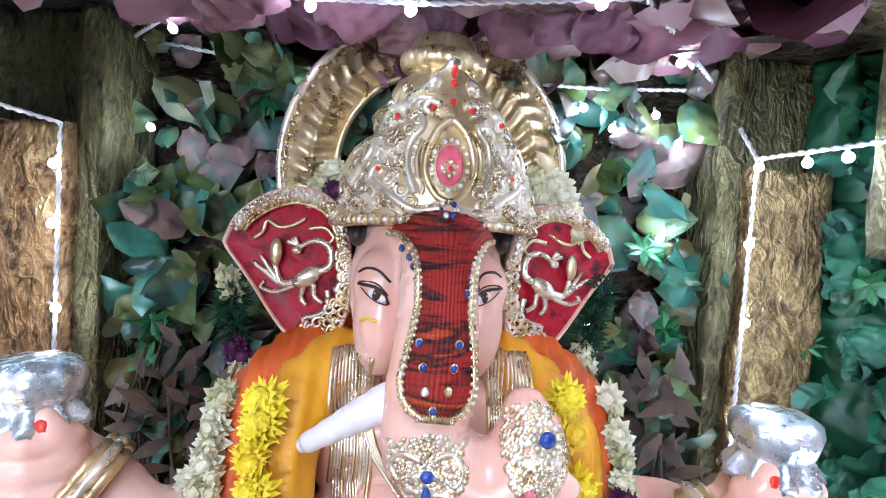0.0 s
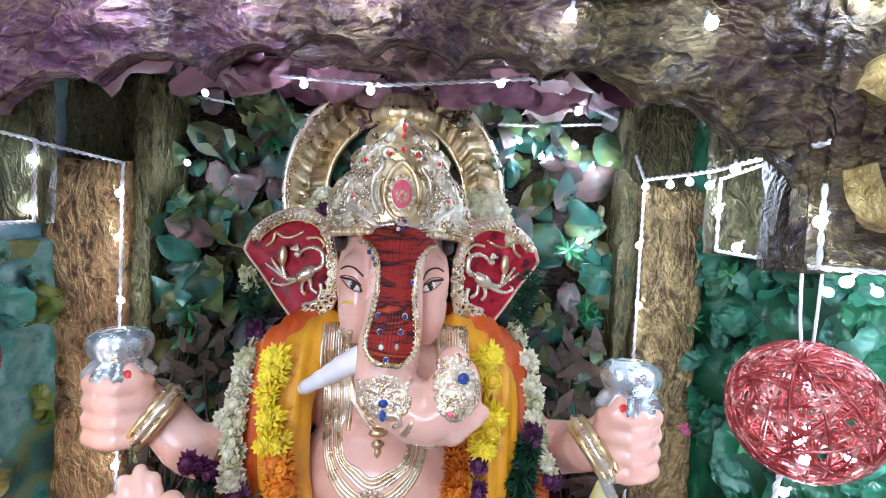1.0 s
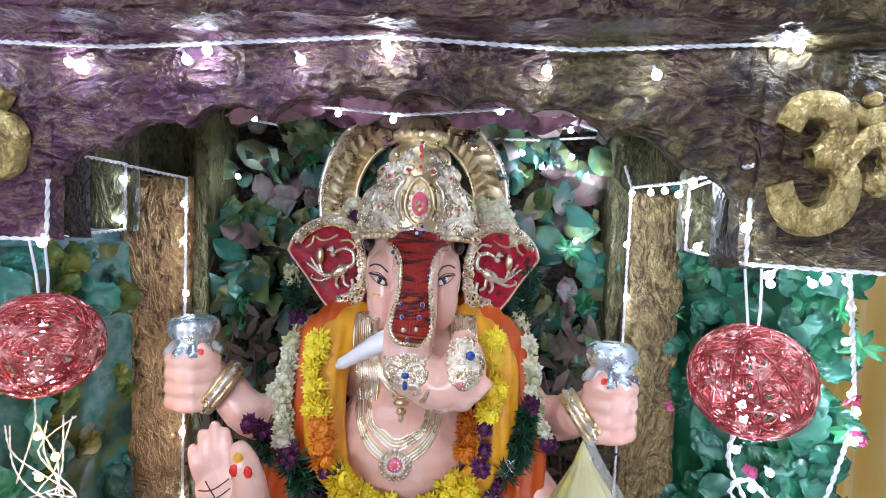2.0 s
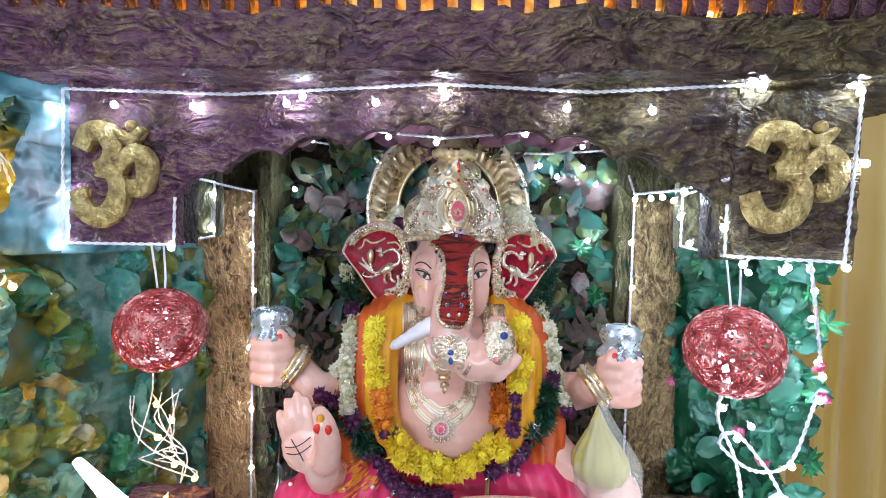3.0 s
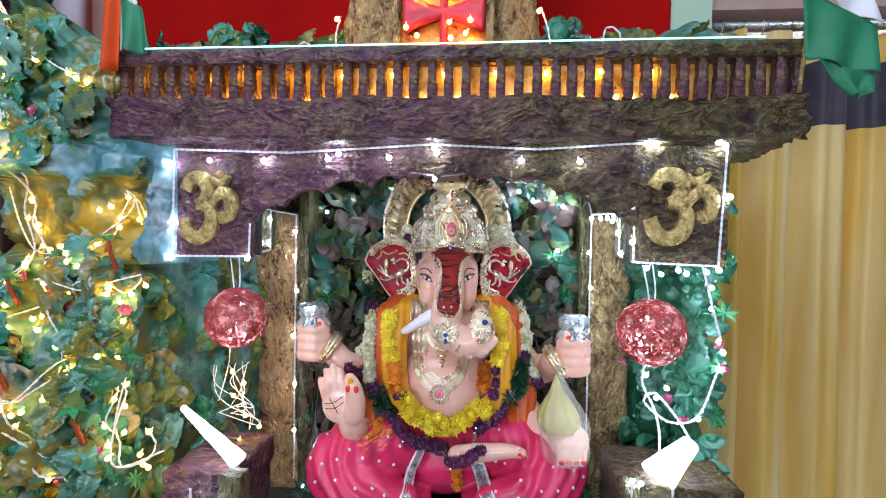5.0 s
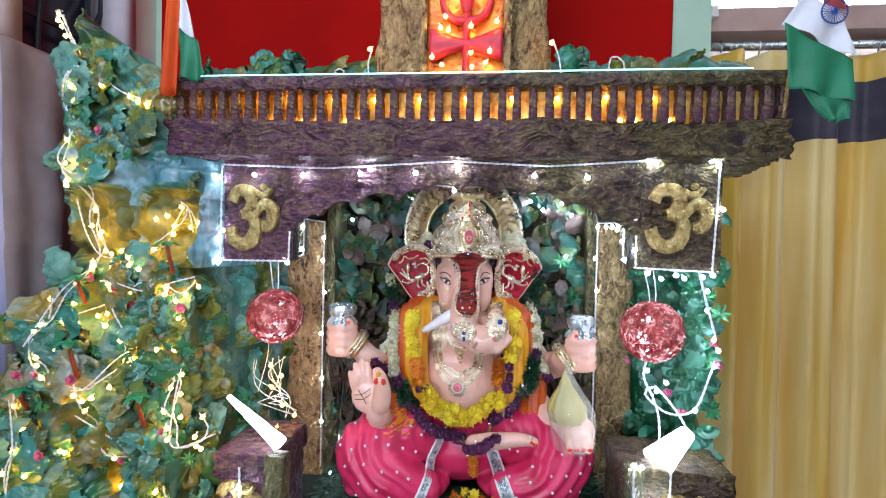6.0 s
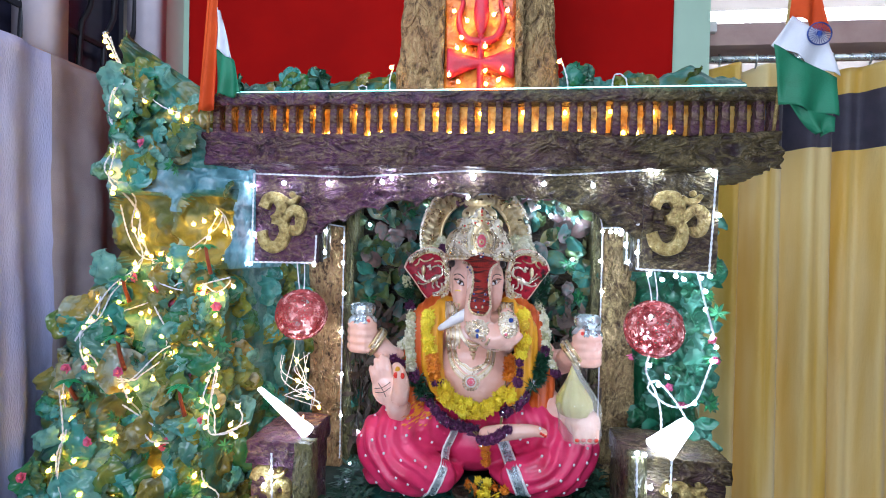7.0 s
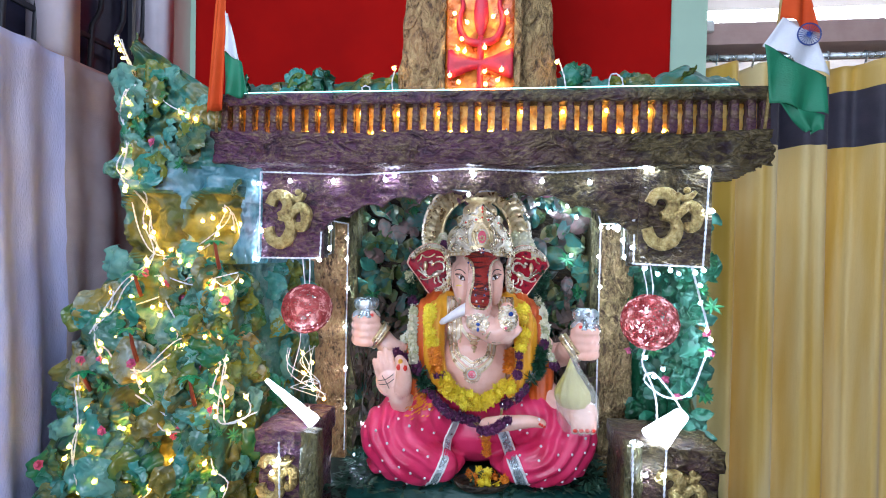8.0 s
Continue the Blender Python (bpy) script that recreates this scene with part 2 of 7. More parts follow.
TABLECLOTH = material("dark_base_cloth", [(0.008, 0.018, 0.012), (0.02, 0.035, 0.025)], 12, 0.7, 0, 0.5, 60)
PLANK = material("green_board_paint", [(0.005, 0.035, 0.028), (0.014, 0.07, 0.055)], 10, 0.4, 0, 0.3, 60, stretch=(0.3, 2, 2))
COOL = material("cool_led", [(1, 1, 1), (1, 1, 1)], 5, 0.3, 0, 0, 5, emit=((0.80, 0.92, 1.0), 92))
WARM = material("warm_led", [(1, 0.8, 0.4), (1, 0.8, 0.4)], 5, 0.3, 0, 0, 5, emit=((1.0, 0.50, 0.030), 30))
STRIPLED = material("strip_led", [(1, 1, 1), (1, 1, 1)], 5, 0.3, 0, 0, 5, emit=((0.30, 1.0, 0.85), 1.5))
LAMPSHADE = material("lit_white_shade", [(0.9, 0.9, 0.9), (1, 1, 1)], 5, 0.3, 0, 0, 5, emit=((0.93, 0.97, 1.0), 5.5))
TUBELED = material("lit_tube", [(1, 1, 1), (1, 1, 1)], 5, 0.3, 0, 0, 5, emit=((0.97, 0.98, 1.0), 13.0))


# ---- mesh helpers ----
def finish(name, bm, mats, parent=None, label="", smooth=True):
    me = bpy.data.meshes.new(name)
    bm.to_mesh(me)
    bm.free()
    for m in mats if isinstance(mats, (list, tuple)) else [mats]:
        me.materials.append(m)
    if smooth:
        me.polygons.foreach_set("use_smooth", [True] * len(me.polygons))
    ob = new(name, me)
    if parent:
        ob.parent = parent
    if label:
        tagged(ob, label)
    return ob


def part(name, bm, mats, parent, label="", smooth=True):
    return finish(name, bm, mats, parent, label, smooth)


def thing(name, label, category, group="", kind=""):
    return tagged(new(name), label, category, group, kind)


def share(name, source, m, parent, label=""):
    """Another object on the mesh of source."""
    ob = new(name, source.data)
    ob.parent = parent
    ob.matrix_basis = m
    if label:
        tagged(ob, label)
    return ob


def from_grid(bm, rows, mat=0, closed=False):
    """Quads between rows of points."""
    vs = [[bm.verts.new(p) for p in r] for r in rows]
    n = len(vs[0])
    for a, b in zip(vs, vs[1:]):
        for i in range(n if closed else n - 1):
            j = (i + 1) % n
            f = bm.faces.new((a[i], a[j], b[j], b[i]))
            f.material_index = mat
    return vs


def smooth_path(pts, step=0.01):
    """Points of a soft curve through pts."""
    P = [Vector(p) for p in pts]
    out = []
    for i in range(len(P) - 1):
        p0, p1, p2, p3 = P[max(i - 1, 0)], P[i], P[i + 1], P[min(i + 2, len(P) - 1)]
        n = max(2, int((p2 - p1).length / step))
        for k in range(n):
            t = k / n
            out.append(0.5 * ((2 * p1) + (p2 - p0) * t + (2 * p0 - 5 * p1 + 4 * p2 - p3) * t * t + (3 * p1 - p0 - 3 * p2 + p3) * t ** 3))
    out.append(P[-1])
    return out


def tube(bm, pts, radii, seg=10, mat=0, flat=1.0, arc=None, lift=0.0, cap=True):
    """A tube along pts; radii: one or one for each point. arc: a stretch of the round in degrees, for a band lying on it."""
    n = len(pts)
    P = [Vector(p) for p in pts]
    R = radii if isinstance(radii, (list, tuple)) else [radii] * n
    up = Vector((0, -1, 0))
    rows = []
    for i in range(n):
        d = (P[min(i + 1, n - 1)] - P[max(i - 1, 0)])
        d = d.normalized() if d.length > 1e-9 else Vector((0, 0, 1))
        u = up - d * up.dot(d)
        if u.length < 0.15:
            u = Vector((0, 0, 1)) - d * d.z
            if u.length < 0.15:
                u = Vector((1, 0, 0)) - d * d.x
        u.normalize()
        up = u
        w = d.cross(u)
        a0, a1 = (0, 360) if arc is None else arc
        k = seg if arc is None else seg + 1
        rows.append([P[i] + (u * math.cos(a) + w * math.sin(a) * flat) * (R[i] + lift)
                     for a in (math.radians(a0 + (a1 - a0) * j / seg) for j in range(k))])
    vs = from_grid(bm, rows, mat, closed=arc is None)
    if arc is None and cap:
        for ring, flip in ((vs[0], True), (vs[-1], False)):
            f = bm.faces.new(ring[::-1] if flip else ring)
            f.material_index = mat
    return vs


def ball(bm, c, r, mat=0, seg=12, rings=8, turn=None):
    """An ellipsoid."""
    r = (r, r, r) if isinstance(r, (int, float)) else r
    m = Matrix.Translation(c) @ (turn or Matrix()) @ Matrix.Diagonal((*r, 1))
    rows = []
    for j in range(1, rings):
        p = math.pi * j / rings
        rows.append([m @ Vector((math.sin(p) * math.cos(q), math.sin(p) * math.sin(q), math.cos(p))) for q in (-2 * math.pi * i / seg for i in range(seg))])
    vs = from_grid(bm, rows, mat, closed=True)
    for ring, pole, flip in ((vs[0], m @ Vector((0, 0, 1)), False), (vs[-1], m @ Vector((0, 0, -1)), True)):
        v = bm.verts.new(pole)
        for i in range(seg):
            a, b = ring[i], ring[(i + 1) % seg]
            bm.faces.new((v, a, b) if flip else (v, b, a)).material_index = mat



def box(bm, x0, x1, y0, y1, z0, z1, mat=0, bevel=0.0):
    made = bmesh.ops.create_cube(bm, size=1, matrix=Matrix.Translation(((x0 + x1) / 2, (y0 + y1) / 2, (z0 + z1) / 2)) @ Matrix.Diagonal((x1 - x0, y1 - y0, z1 - z0, 1)))
    if mat:
        for f in {f for v in made["verts"] for f in v.link_faces}:
            f.material_index = mat
    if bevel:
        bmesh.ops.bevel(bm, geom=list({e for v in made["verts"] for e in v.link_edges}), offset=bevel, segments=2, affect="EDGES")


def crumple(p, scale, oct=3):
    return noise.ridged_multi_fractal(Vector(p) * scale, 0.9, 2.1, oct, 1.0, 2.0) - 1.0


def rough_box(bm, x0, x1, y0, y1, z0, z1, step, amp, grain=(1, 1, 1), scale=22, shape=None, mat=0):
    """A block of crumpled paper: a fine shell whose points are pushed in and out. shape(p) bends it."""
    nx, ny, nz = (max(1, round((b - a) / step)) for a, b in ((x0, x1), (y0, y1), (z0, z1)))
    cache = {}
    mid = Vector(((x0 + x1) / 2, (y0 + y1) / 2, (z0 + z1) / 2))

    def vert(i, j, k):
        if (i, j, k) not in cache:
            p = Vector((x0 + (x1 - x0) * i / nx, y0 + (y1 - y0) * j / ny, z0 + (z1 - z0) * k / nz))
            out = Vector(((i == nx) - (i == 0), (j == ny) - (j == 0), (k == nz) - (k == 0)))
            q = Vector((p.x * grain[0], p.y * grain[1], p.z * grain[2]))
            d = amp * crumple(q, scale) + amp * 1.4 * noise.noise(q * scale * 0.3)
            p = p + out.normalized() * d
            cache[i, j, k] = bm.verts.new(shape(p) if shape else p)
        return cache[i, j, k]

    def quad(a, b, c, d):
        bm.faces.new((vert(*a), vert(*b), vert(*c), vert(*d))).material_index = mat

    for i in range(nx):
        for k in range(nz):
            quad((i, 0, k), (i + 1, 0, k), (i + 1, 0, k + 1), (i, 0, k + 1))
            quad((i, ny, k), (i, ny, k + 1), (i + 1, ny, k + 1), (i + 1, ny, k))
        for j in range(ny):
            quad((i, j, 0), (i, j + 1, 0), (i + 1, j + 1, 0), (i + 1, j, 0))
            quad((i, j, nz), (i + 1, j, nz), (i + 1, j + 1, nz), (i, j + 1, nz))
    for j in range(ny):
        for k in range(nz):
            quad((0, j, k), (0, j, k + 1), (0, j + 1, k + 1), (0, j + 1, k))
            quad((nx, j, k), (nx, j + 1, k), (nx, j + 1, k + 1), (nx, j, k + 1))


def melt(bm, voxel, rounds=4):
    """One smooth skin over overlapping solids."""
    me = bpy.data.meshes.new("melt")
    bm.to_mesh(me)
    bm.free()
    ob = new("melt", me)
    r = ob.modifiers.new("remesh", "REMESH")
    r.mode, r.voxel_size = "VOXEL", voxel
    s = ob.modifiers.new("smooth", "SMOOTH")
    s.factor, s.iterations = 0.5, rounds
    done = bpy.data.meshes.new_from_object(ob.evaluated_get(bpy.context.evaluated_depsgraph_get()))
    bpy.data.objects.remove(ob)
    out = bmesh.new()
    out.from_mesh(done)
    bpy.data.meshes.remove(done)
    bpy.data.meshes.remove(me)
    return out


def pour(bm, other, mat):
    """Adds the faces of other to bm, all of material slot mat."""
    for f in other.faces:
        f.material_index = mat
    me = bpy.data.meshes.new("pour")
    other.to_mesh(me)
    bm.from_mesh(me)
    bpy.data.meshes.remove(me)


rng = random.Random(7)

# ---- the room ----
def plain_box(name, x0, x1, y0, y1, z0, z1, mat, kind="structure", label="", cat=""):
    bm = bmesh.new()
    box(bm, x0, x1, y0, y1, z0, z1)
    return tagged(finish(name, bm, mat, smooth=False), label, cat, kind=kind)


plain_box("floor", -1.3, 3.2, -3.4, 1.7, -0.1, 0, FLOORM, label="pale tiled room floor", cat="floor")
plain_box("ceiling", -1.3, 3.2, -3.4, 1.7, 2.85, 2.95, PLASTER, label="cream painted ceiling", cat="ceiling")
plain_box("wall_north", -1.3, 0.72, 0.78, 0.9, 0, 2.85, GREENWALL, label="mint green painted wall behind red cloth", cat="wall")
plain_box("wall_far", 0.6, 3.2, 1.6, 1.7, 0, 2.85, PLASTER, label="cream wall behind the curtain", cat="wall")
plain_box("wall_east", 3.1, 3.2, -3.4, 1.6, 0, 2.85, PLASTER, label="cream side wall", cat="wall")
plain_box("wall_south", -1.3, 3.2, -3.5, -3.4, 0, 2.85, PLASTER, label="cream wall behind the viewer", cat="wall")


def wall_with_window():
    wall = thing("wall_west", "cream side wall with a window opening", "wall", kind="structure")
    for n, a in (("wall_panel", (-3.4, 0.78, 0.0, 1.885)), ("wall_panel", (-3.4, 0.78, 2.75, 2.85)), ("wall_panel", (0.66, 0.78, 1.885, 2.75)), ("wall_panel", (-3.4, -0.9, 1.885, 2.75))):
        bm = bmesh.new()
        box(bm, -1.26, -1.12, a[0], a[1], a[2], a[3])
        part(n, bm, PLASTER, wall, smooth=False)
    win = thing("window_1", "white framed window with dark iron grille", "window", kind="structure")
    bm = bmesh.new()
    box(bm, -1.26, -1.07, -0.9, 0.68, 1.855, 1.91, bevel=0.006)
    part("window_sill", bm, SILLW, win, "dusty pink sill")
    for y0, y1 in ((0.60, 0.665), (0.22, 0.29), (-0.25, -0.18), (-0.9, -0.84)):
        bm = bmesh.new()
        box(bm, -1.20, -1.10, y0, y1, 1.91, 2.75, bevel=0.004)
        part("window_frame", bm, FRAMEW, win)
    bm = bmesh.new()
    box(bm, -1.235, -1.225, -0.84, 0.60, 1.91, 2.75)
    part("pane", bm, NIGHT, win, smooth=False)
    y = -0.8
    while y < 0.6:
        bm = bmesh.new()
        tube(bm, smooth_path([(-1.17, y, 1.91), (-1.17, y + 0.01, 2.08), (-1.17, y + 0.04, 2.14), (-1.17, y + 0.04, 2.4), (-1.17, y, 2.5), (-1.17, y, 2.75)], 0.04), 0.008, 6)
        part("grille_bar", bm, GRILLE, win)
        y += 0.085
    for z in (2.03, 2.3):
        bm = bmesh.new()
        box(bm, -1.176, -1.166, -0.84, 0.60, z, z + 0.014)
        part("grille_rail", bm, GRILLE, win, smooth=False)


wall_with_window()


def gauze_sheet():
    bm = bmesh.new()
    rows = []
    for j in range(60):
        v = j / 59
        z = 1.900 - 1.7 * v
        row = []
        for i in range(130):
            y = -0.75 + 1.27 * i / 129
            fold = 0.012 * math.sin(y * 62 + 1.5 * math.sin(y * 9)) + 0.016 * math.sin(y * 23 + 0.6 * z) + 0.02 * noise.noise(Vector((y * 6, z * 2, 3)))
            x = -1.055 + fold * min(1, 0.25 + v * 2) + 0.02 * v - 0.03 * max(0, (y - 0.25)) + 0.005 * crumple((y, z, 0), 9)
            row.append((x, y, z + 0.012 * noise.noise(Vector((y * 5, 0, 0))) * (1 - v)))
        rows.append(row)
    from_grid(bm, rows)
    for f in bm.faces:
        f.material_index = 1 if f.calc_center_median().y > 0.20 else 0
    ob = finish("gauze_sheet", bm, [SHEET, SHEETB])
    m = ob.modifiers.new("thick", "SOLIDIFY")
    m.thickness = 0.003
    tagged(ob, "grey lavender netted plastic sheet hanging below the window", "sheet")


gauze_sheet()


def cloth_sheet(name, x0, x1, y, z0, z1, fold, mats, label, cat, band=None, nx=160, nz=50):
    bm = bmesh.new()
    rows = []
    for j in range(nz + 1):
        z = z1 + (z0 - z1) * j / nz
        rows.append([(x0 + (x1 - x0) * i / nx, y + fold(x0 + (x1 - x0) * i / nx, z), z) for i in range(nx + 1)])
    from_grid(bm, rows)
    if band:
        for f in bm.faces:
            if band[0] < f.calc_center_median().z < band[1]:
                f.material_index = 1
    ob = finish(name, bm, mats)
    ob.modifiers.new("thick", "SOLIDIFY").thickness = 0.002
    return tagged(ob, label, cat)


cloth_sheet("red_backdrop", -1.09, 0.60, 0.765, 0.6, 2.6, lambda x, z: 0.006 * math.sin(x * 11 + z) + 0.008 * noise.noise(Vector((x * 3, z * 1.5, 0))),
            [REDCLOTH], "deep red cloth backdrop hung on the wall", "cloth backdrop")
cloth_sheet("curtain", 0.745, 2.5, 0.90, 0.05, 2.09,
            lambda x, z: 0.044 * math.sin(x * 36 + 1.6 * math.sin(x * 7) + 0.3 * z) + 0.016 * math.sin(x * 83 + 2 + 0.5 * z) + 0.012 * noise.noise(Vector((x * 4, z * 1.2, 5))),
            [CREAM, NAVY], "cream and gold striped curtain with fold shade in its colour and a dark band", "curtain", band=(1.80, 1.995), nx=320, nz=94)


def curtain_rail():
    rail = thing("curtain_rail", "steel curtain rod with hooks under a beam", "curtain rail")
    bm = bmesh.new()
    tube(bm, [(0.73, 0.90, 2.12), (3.0, 0.90, 2.12)], 0.010, 10)
    rod = part("rod", bm, SILVER, rail)
    bm = bmesh.new()
    ball(bm, (0.73, 0.90, 2.12), 0.016)
    part("rod_end", bm, SILVER, rod)
    for i in range(14):
        bm = bmesh.new()
        x = 0.80 + i * 0.12
        tube(bm, smooth_path([(x, 0.90, 2.135), (x, 0.885, 2.12), (x, 0.90, 2.085)], 0.008), 0.003, 6)
        part("hook", bm, SILVER, rod)
    plain_box("beam_over_curtain", 0.72, 3.1, 0.88, 1.05, 2.16, 2.235, SILLW, label="pinkish brown beam over the curtain", cat="beam")
    lamp = thing("tube_light", "lit white fluorescent tube above the beam", "tube light")
    bm = bmesh.new()
    tube(bm, [(0.80, 1.0, 2.30), (2.4, 1.0, 2.30)], 0.03, 12)
    part("tube", bm, TUBELED, lamp)
    bm = bmesh.new()
    box(bm, 0.75, 2.45, 0.98, 1.06, 2.235, 2.262, bevel=0.003)
    part("holder", bm, WHITE, lamp)
    sock = plain_box("wall_socket_box", 0.735, 0.775, 0.86, 0.90, 2.20, 2.235, WHITE, kind="", label="small white box on the wall edge", cat="junction box")


curtain_rail()

# ---- the platform ----
def platform():
    t = thing("platform_table", "cloth covered platform carrying the shrine", "table")
    bm = bmesh.new()
    rough_box(bm, -1.05, 0.66, -0.02, 0.74, 0.69, 0.745, 0.02, 0.003)
    part("tabletop", bm, TABLECLOTH, t)
    for x in (-1.0, 0.6):
        for y in (0.05, 0.68):
            bm = bmesh.new()
            box(bm, x - 0.03, x + 0.03, y - 0.03, y + 0.03, 0, 0.69, bevel=0.004)
            part("leg", bm, DARKBARK, t)


platform()


# ---- the shrine front ----
CUSPS = ((-0.380, 1.478), (-0.322, 1.500), (-0.238, 1.527), (-0.146, 1.539), (-0.083, 1.559), (-0.011, 1.561), (0.063, 1.556), (0.135, 1.551), (0.221, 1.531), (0.300, 1.500), (0.358, 1.470))


def lower_edge(x):
    """The torn, scalloped lower edge of the board; straight where the two sign boxes hang down."""
    torn = 0.003 * noise.noise(Vector((x * 55, 0, 0))) + 0.002 * noise.noise(Vector((x * 160, 3, 0)))
    if x < -0.39:
        return 1.400 + torn
    if x < -0.380:
        return 1.474 + torn
    if x > 0.358:
        return 1.405 + torn
    for (a, za), (b, zb) in zip(CUSPS, CUSPS[1:]):
        if x <= b:
            u = (x - a) / (b - a)
            return za + (zb - za) * u + 0.26 * (b - a) * (4 * u * (1 - u)) ** 0.62 + torn
    return 1.470


def om_sign(cx, cz, h, y, parent, thick=0.016, wx=0.85):
    """The gilded sign: two stacked bows, a curled tail, a crescent and a dot."""
    def P(pts):
        return smooth_path([(cx + a * h * wx, y, cz + b * h) for a, b in pts], 0.004)

    def ribbon(bm, pts, w0, w1, w2):
        n = len(pts)
        rows = []
        for i, p in enumerate(pts):
            d = (pts[min(i + 1, n - 1)] - pts[max(i - 1, 0)]).normalized()
            s = Vector((-d.z, 0, d.x))
            u = i / (n - 1)
            w = (w0 + (w1 - w0) * min(1, u * 2) if u < 0.5 else w1 + (w2 - w1) * (u * 2 - 1)) * h / 2
            j = 0.0015 * noise.noise(p * 60)
            w += j
            rows.append([p - s * w + Vector((0, thick, 0)), p - s * w + Vector((0, 0.0015, 0)), p - s * w * 0.95 + Vector((0, j, 0)),
                         p + s * w * 0.95 + Vector((0, j, 0)), p + s * w + Vector((0, 0.0015, 0)), p + s * w + Vector((0, thick, 0))])
        vs = from_grid(bm, rows)
        bm.faces.new(vs[0])
        bm.faces.new(vs[-1][::-1])

    bm = bmesh.new()
    ribbon(bm, P([(-0.40, 0.22), (-0.30, 0.37), (-0.10, 0.38), (0.0, 0.24), (-0.06, 0.10), (-0.20, 0.03)]), 0.16, 0.20, 0.13)
    ribbon(bm, P([(-0.20, 0.03), (-0.02, 0.00), (0.07, -0.14), (0.0, -0.34), (-0.18, -0.42), (-0.36, -0.34), (-0.44, -0.16)]), 0.13, 0.21, 0.17)
    ribbon(bm, P([(0.04, 0.00), (0.14, 0.12), (0.28, 0.20), (0.40, 0.10), (0.38, -0.10), (0.27, -0.17), (0.25, -0.06)]), 0.12, 0.18, 0.10)
    ribbon(bm, P([(0.04, 0.40), (0.14, 0.32), (0.26, 0.33), (0.36, 0.42)]), 0.05, 0.12, 0.05)
    ball(bm, (cx + 0.22 * h * wx, y + thick * 0.4, cz + 0.44 * h), (0.055 * h, thick * 0.6, 0.055 * h))
    return part("om_emblem", bm, OMGOLD, parent, "raised gilded sacred sign")


def shrine_front():
    s = thing("shrine_front", "brown gold-brushed papier mache shrine front with arched board", "shrine front")
    # arched board
    bm = bmesh.new()
    xs = sorted(set([-0.546 + 1.078 * i / 320 for i in range(321)] + [-0.3901, -0.3899, 0.3579, 0.3581]))
    for y, flip in ((0.25, 1), (0.268, -1)):
        rows = []
        for k in range(57):
            row = []
            for x in xs:
                zb = lower_edge(x)
                z = zb + (1.640 - zb) * k / 56
                d = 0.0050 * crumple((x * 0.8, z, y), 46, 4) + 0.005 * noise.noise(Vector((x * 9, z * 14, y)))
                row.append((x, y - flip * d, z))
            rows.append(row)
        from_grid(bm, rows if flip > 0 else [r[::-1] for r in rows])
    rim = []
    for y in (0.25, 0.268):
        rim.append([(x, y, lower_edge(x) + 0.001) for x in xs])
    from_grid(bm, rim)
    for x in (-0.546, 0.532):
        from_grid(bm, [[(x, 0.25, 1.40), (x, 0.268, 1.40)], [(x, 0.25, 1.64), (x, 0.268, 1.64)]])
    board = part("fascia_board", bm, BARK, s)
    # moulded strip beside the right sign
    bm = bmesh.new()
    rough_box(bm, 0.372, 0.392, 0.243, 0.256, 1.41, 1.63, 0.006, 0.003)
    part("moulding", bm, BARK, s)
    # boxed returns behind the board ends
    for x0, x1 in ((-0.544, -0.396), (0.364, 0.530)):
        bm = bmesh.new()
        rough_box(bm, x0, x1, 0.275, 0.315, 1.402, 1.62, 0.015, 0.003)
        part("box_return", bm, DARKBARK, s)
    om_sign(-0.474, 1.500, 0.150, 0.235, board, wx=0.78)
    om_sign(0.446, 1.514, 0.145, 0.235, board, wx=0.90)
    # log beam
    bm = bmesh.new()
    rough_box(bm, -0.640, 0.622, 0.185, 0.50, 1.628, 1.700, 0.006, 0.0080, grain=(0.5, 1, 1.5), scale=32,
              shape=lambda p: Vector((p.x + 0.008 * noise.noise(Vector((p.z * 40, p.y * 20, 1))), p.y, p.z + 0.005 * noise.noise(Vector((p.x * 4, 0, 2))))))
    part("log_beam", bm, BARK, s)
    # top rail and balusters
    bm = bmesh.new()
    rough_box(bm, -0.632, 0.625, 0.185, 0.26, 1.768, 1.794, 0.009, 0.0025, grain=(0.5, 1, 1.5))
    part("top_rail", bm, BARK, s)
    bm = bmesh.new()
    rough_box(bm, -0.0076, 0.0076, 0.193, 0.215, 1.696, 1.772, 0.006, 0.0016, scale=60)
    first = part("baluster", bm, BARK, s)
    first.location.x = -0.618
    for i in range(1, 40):
        share("baluster", first, Matrix.Translation((-0.618 + i * 0.0316 + rng.uniform(-0.002, 0.002), rng.uniform(-0.002, 0.002), 0)), s)
    bm = bmesh.new()
    rough_box(bm, -0.60, 0.61, 0.226, 0.232, 1.694, 1.775, 0.012, 0.002)
    part("foil_backing", bm, SLOTFOIL, s, "amber foil behind the balusters")
    # pillars
    for x0, x1 in ((-0.556, -0.430), (0.360, 0.456)):
        bm = bmesh.new()
        rough_box(bm, x0, x1, 0.583, 0.70, 0.745, 1.505, 0.008, 0.004, grain=(1.3, 1, 0.55), scale=26,
                  shape=lambda p: Vector((p.x + 0.006 * noise.noise(Vector((0, p.y, p.z * 5))), p.y + 0.006 * noise.noise(Vector((p.x * 3, 4, p.z * 4))), p.z)))
        part("pillar", bm, PILLAR, s)
    # olive boxes standing back behind the sign boards
    for x0, x1, y0 in ((-0.545, -0.425, 0.420), (0.384, 0.520, 0.433)):
        bm = bmesh.new()
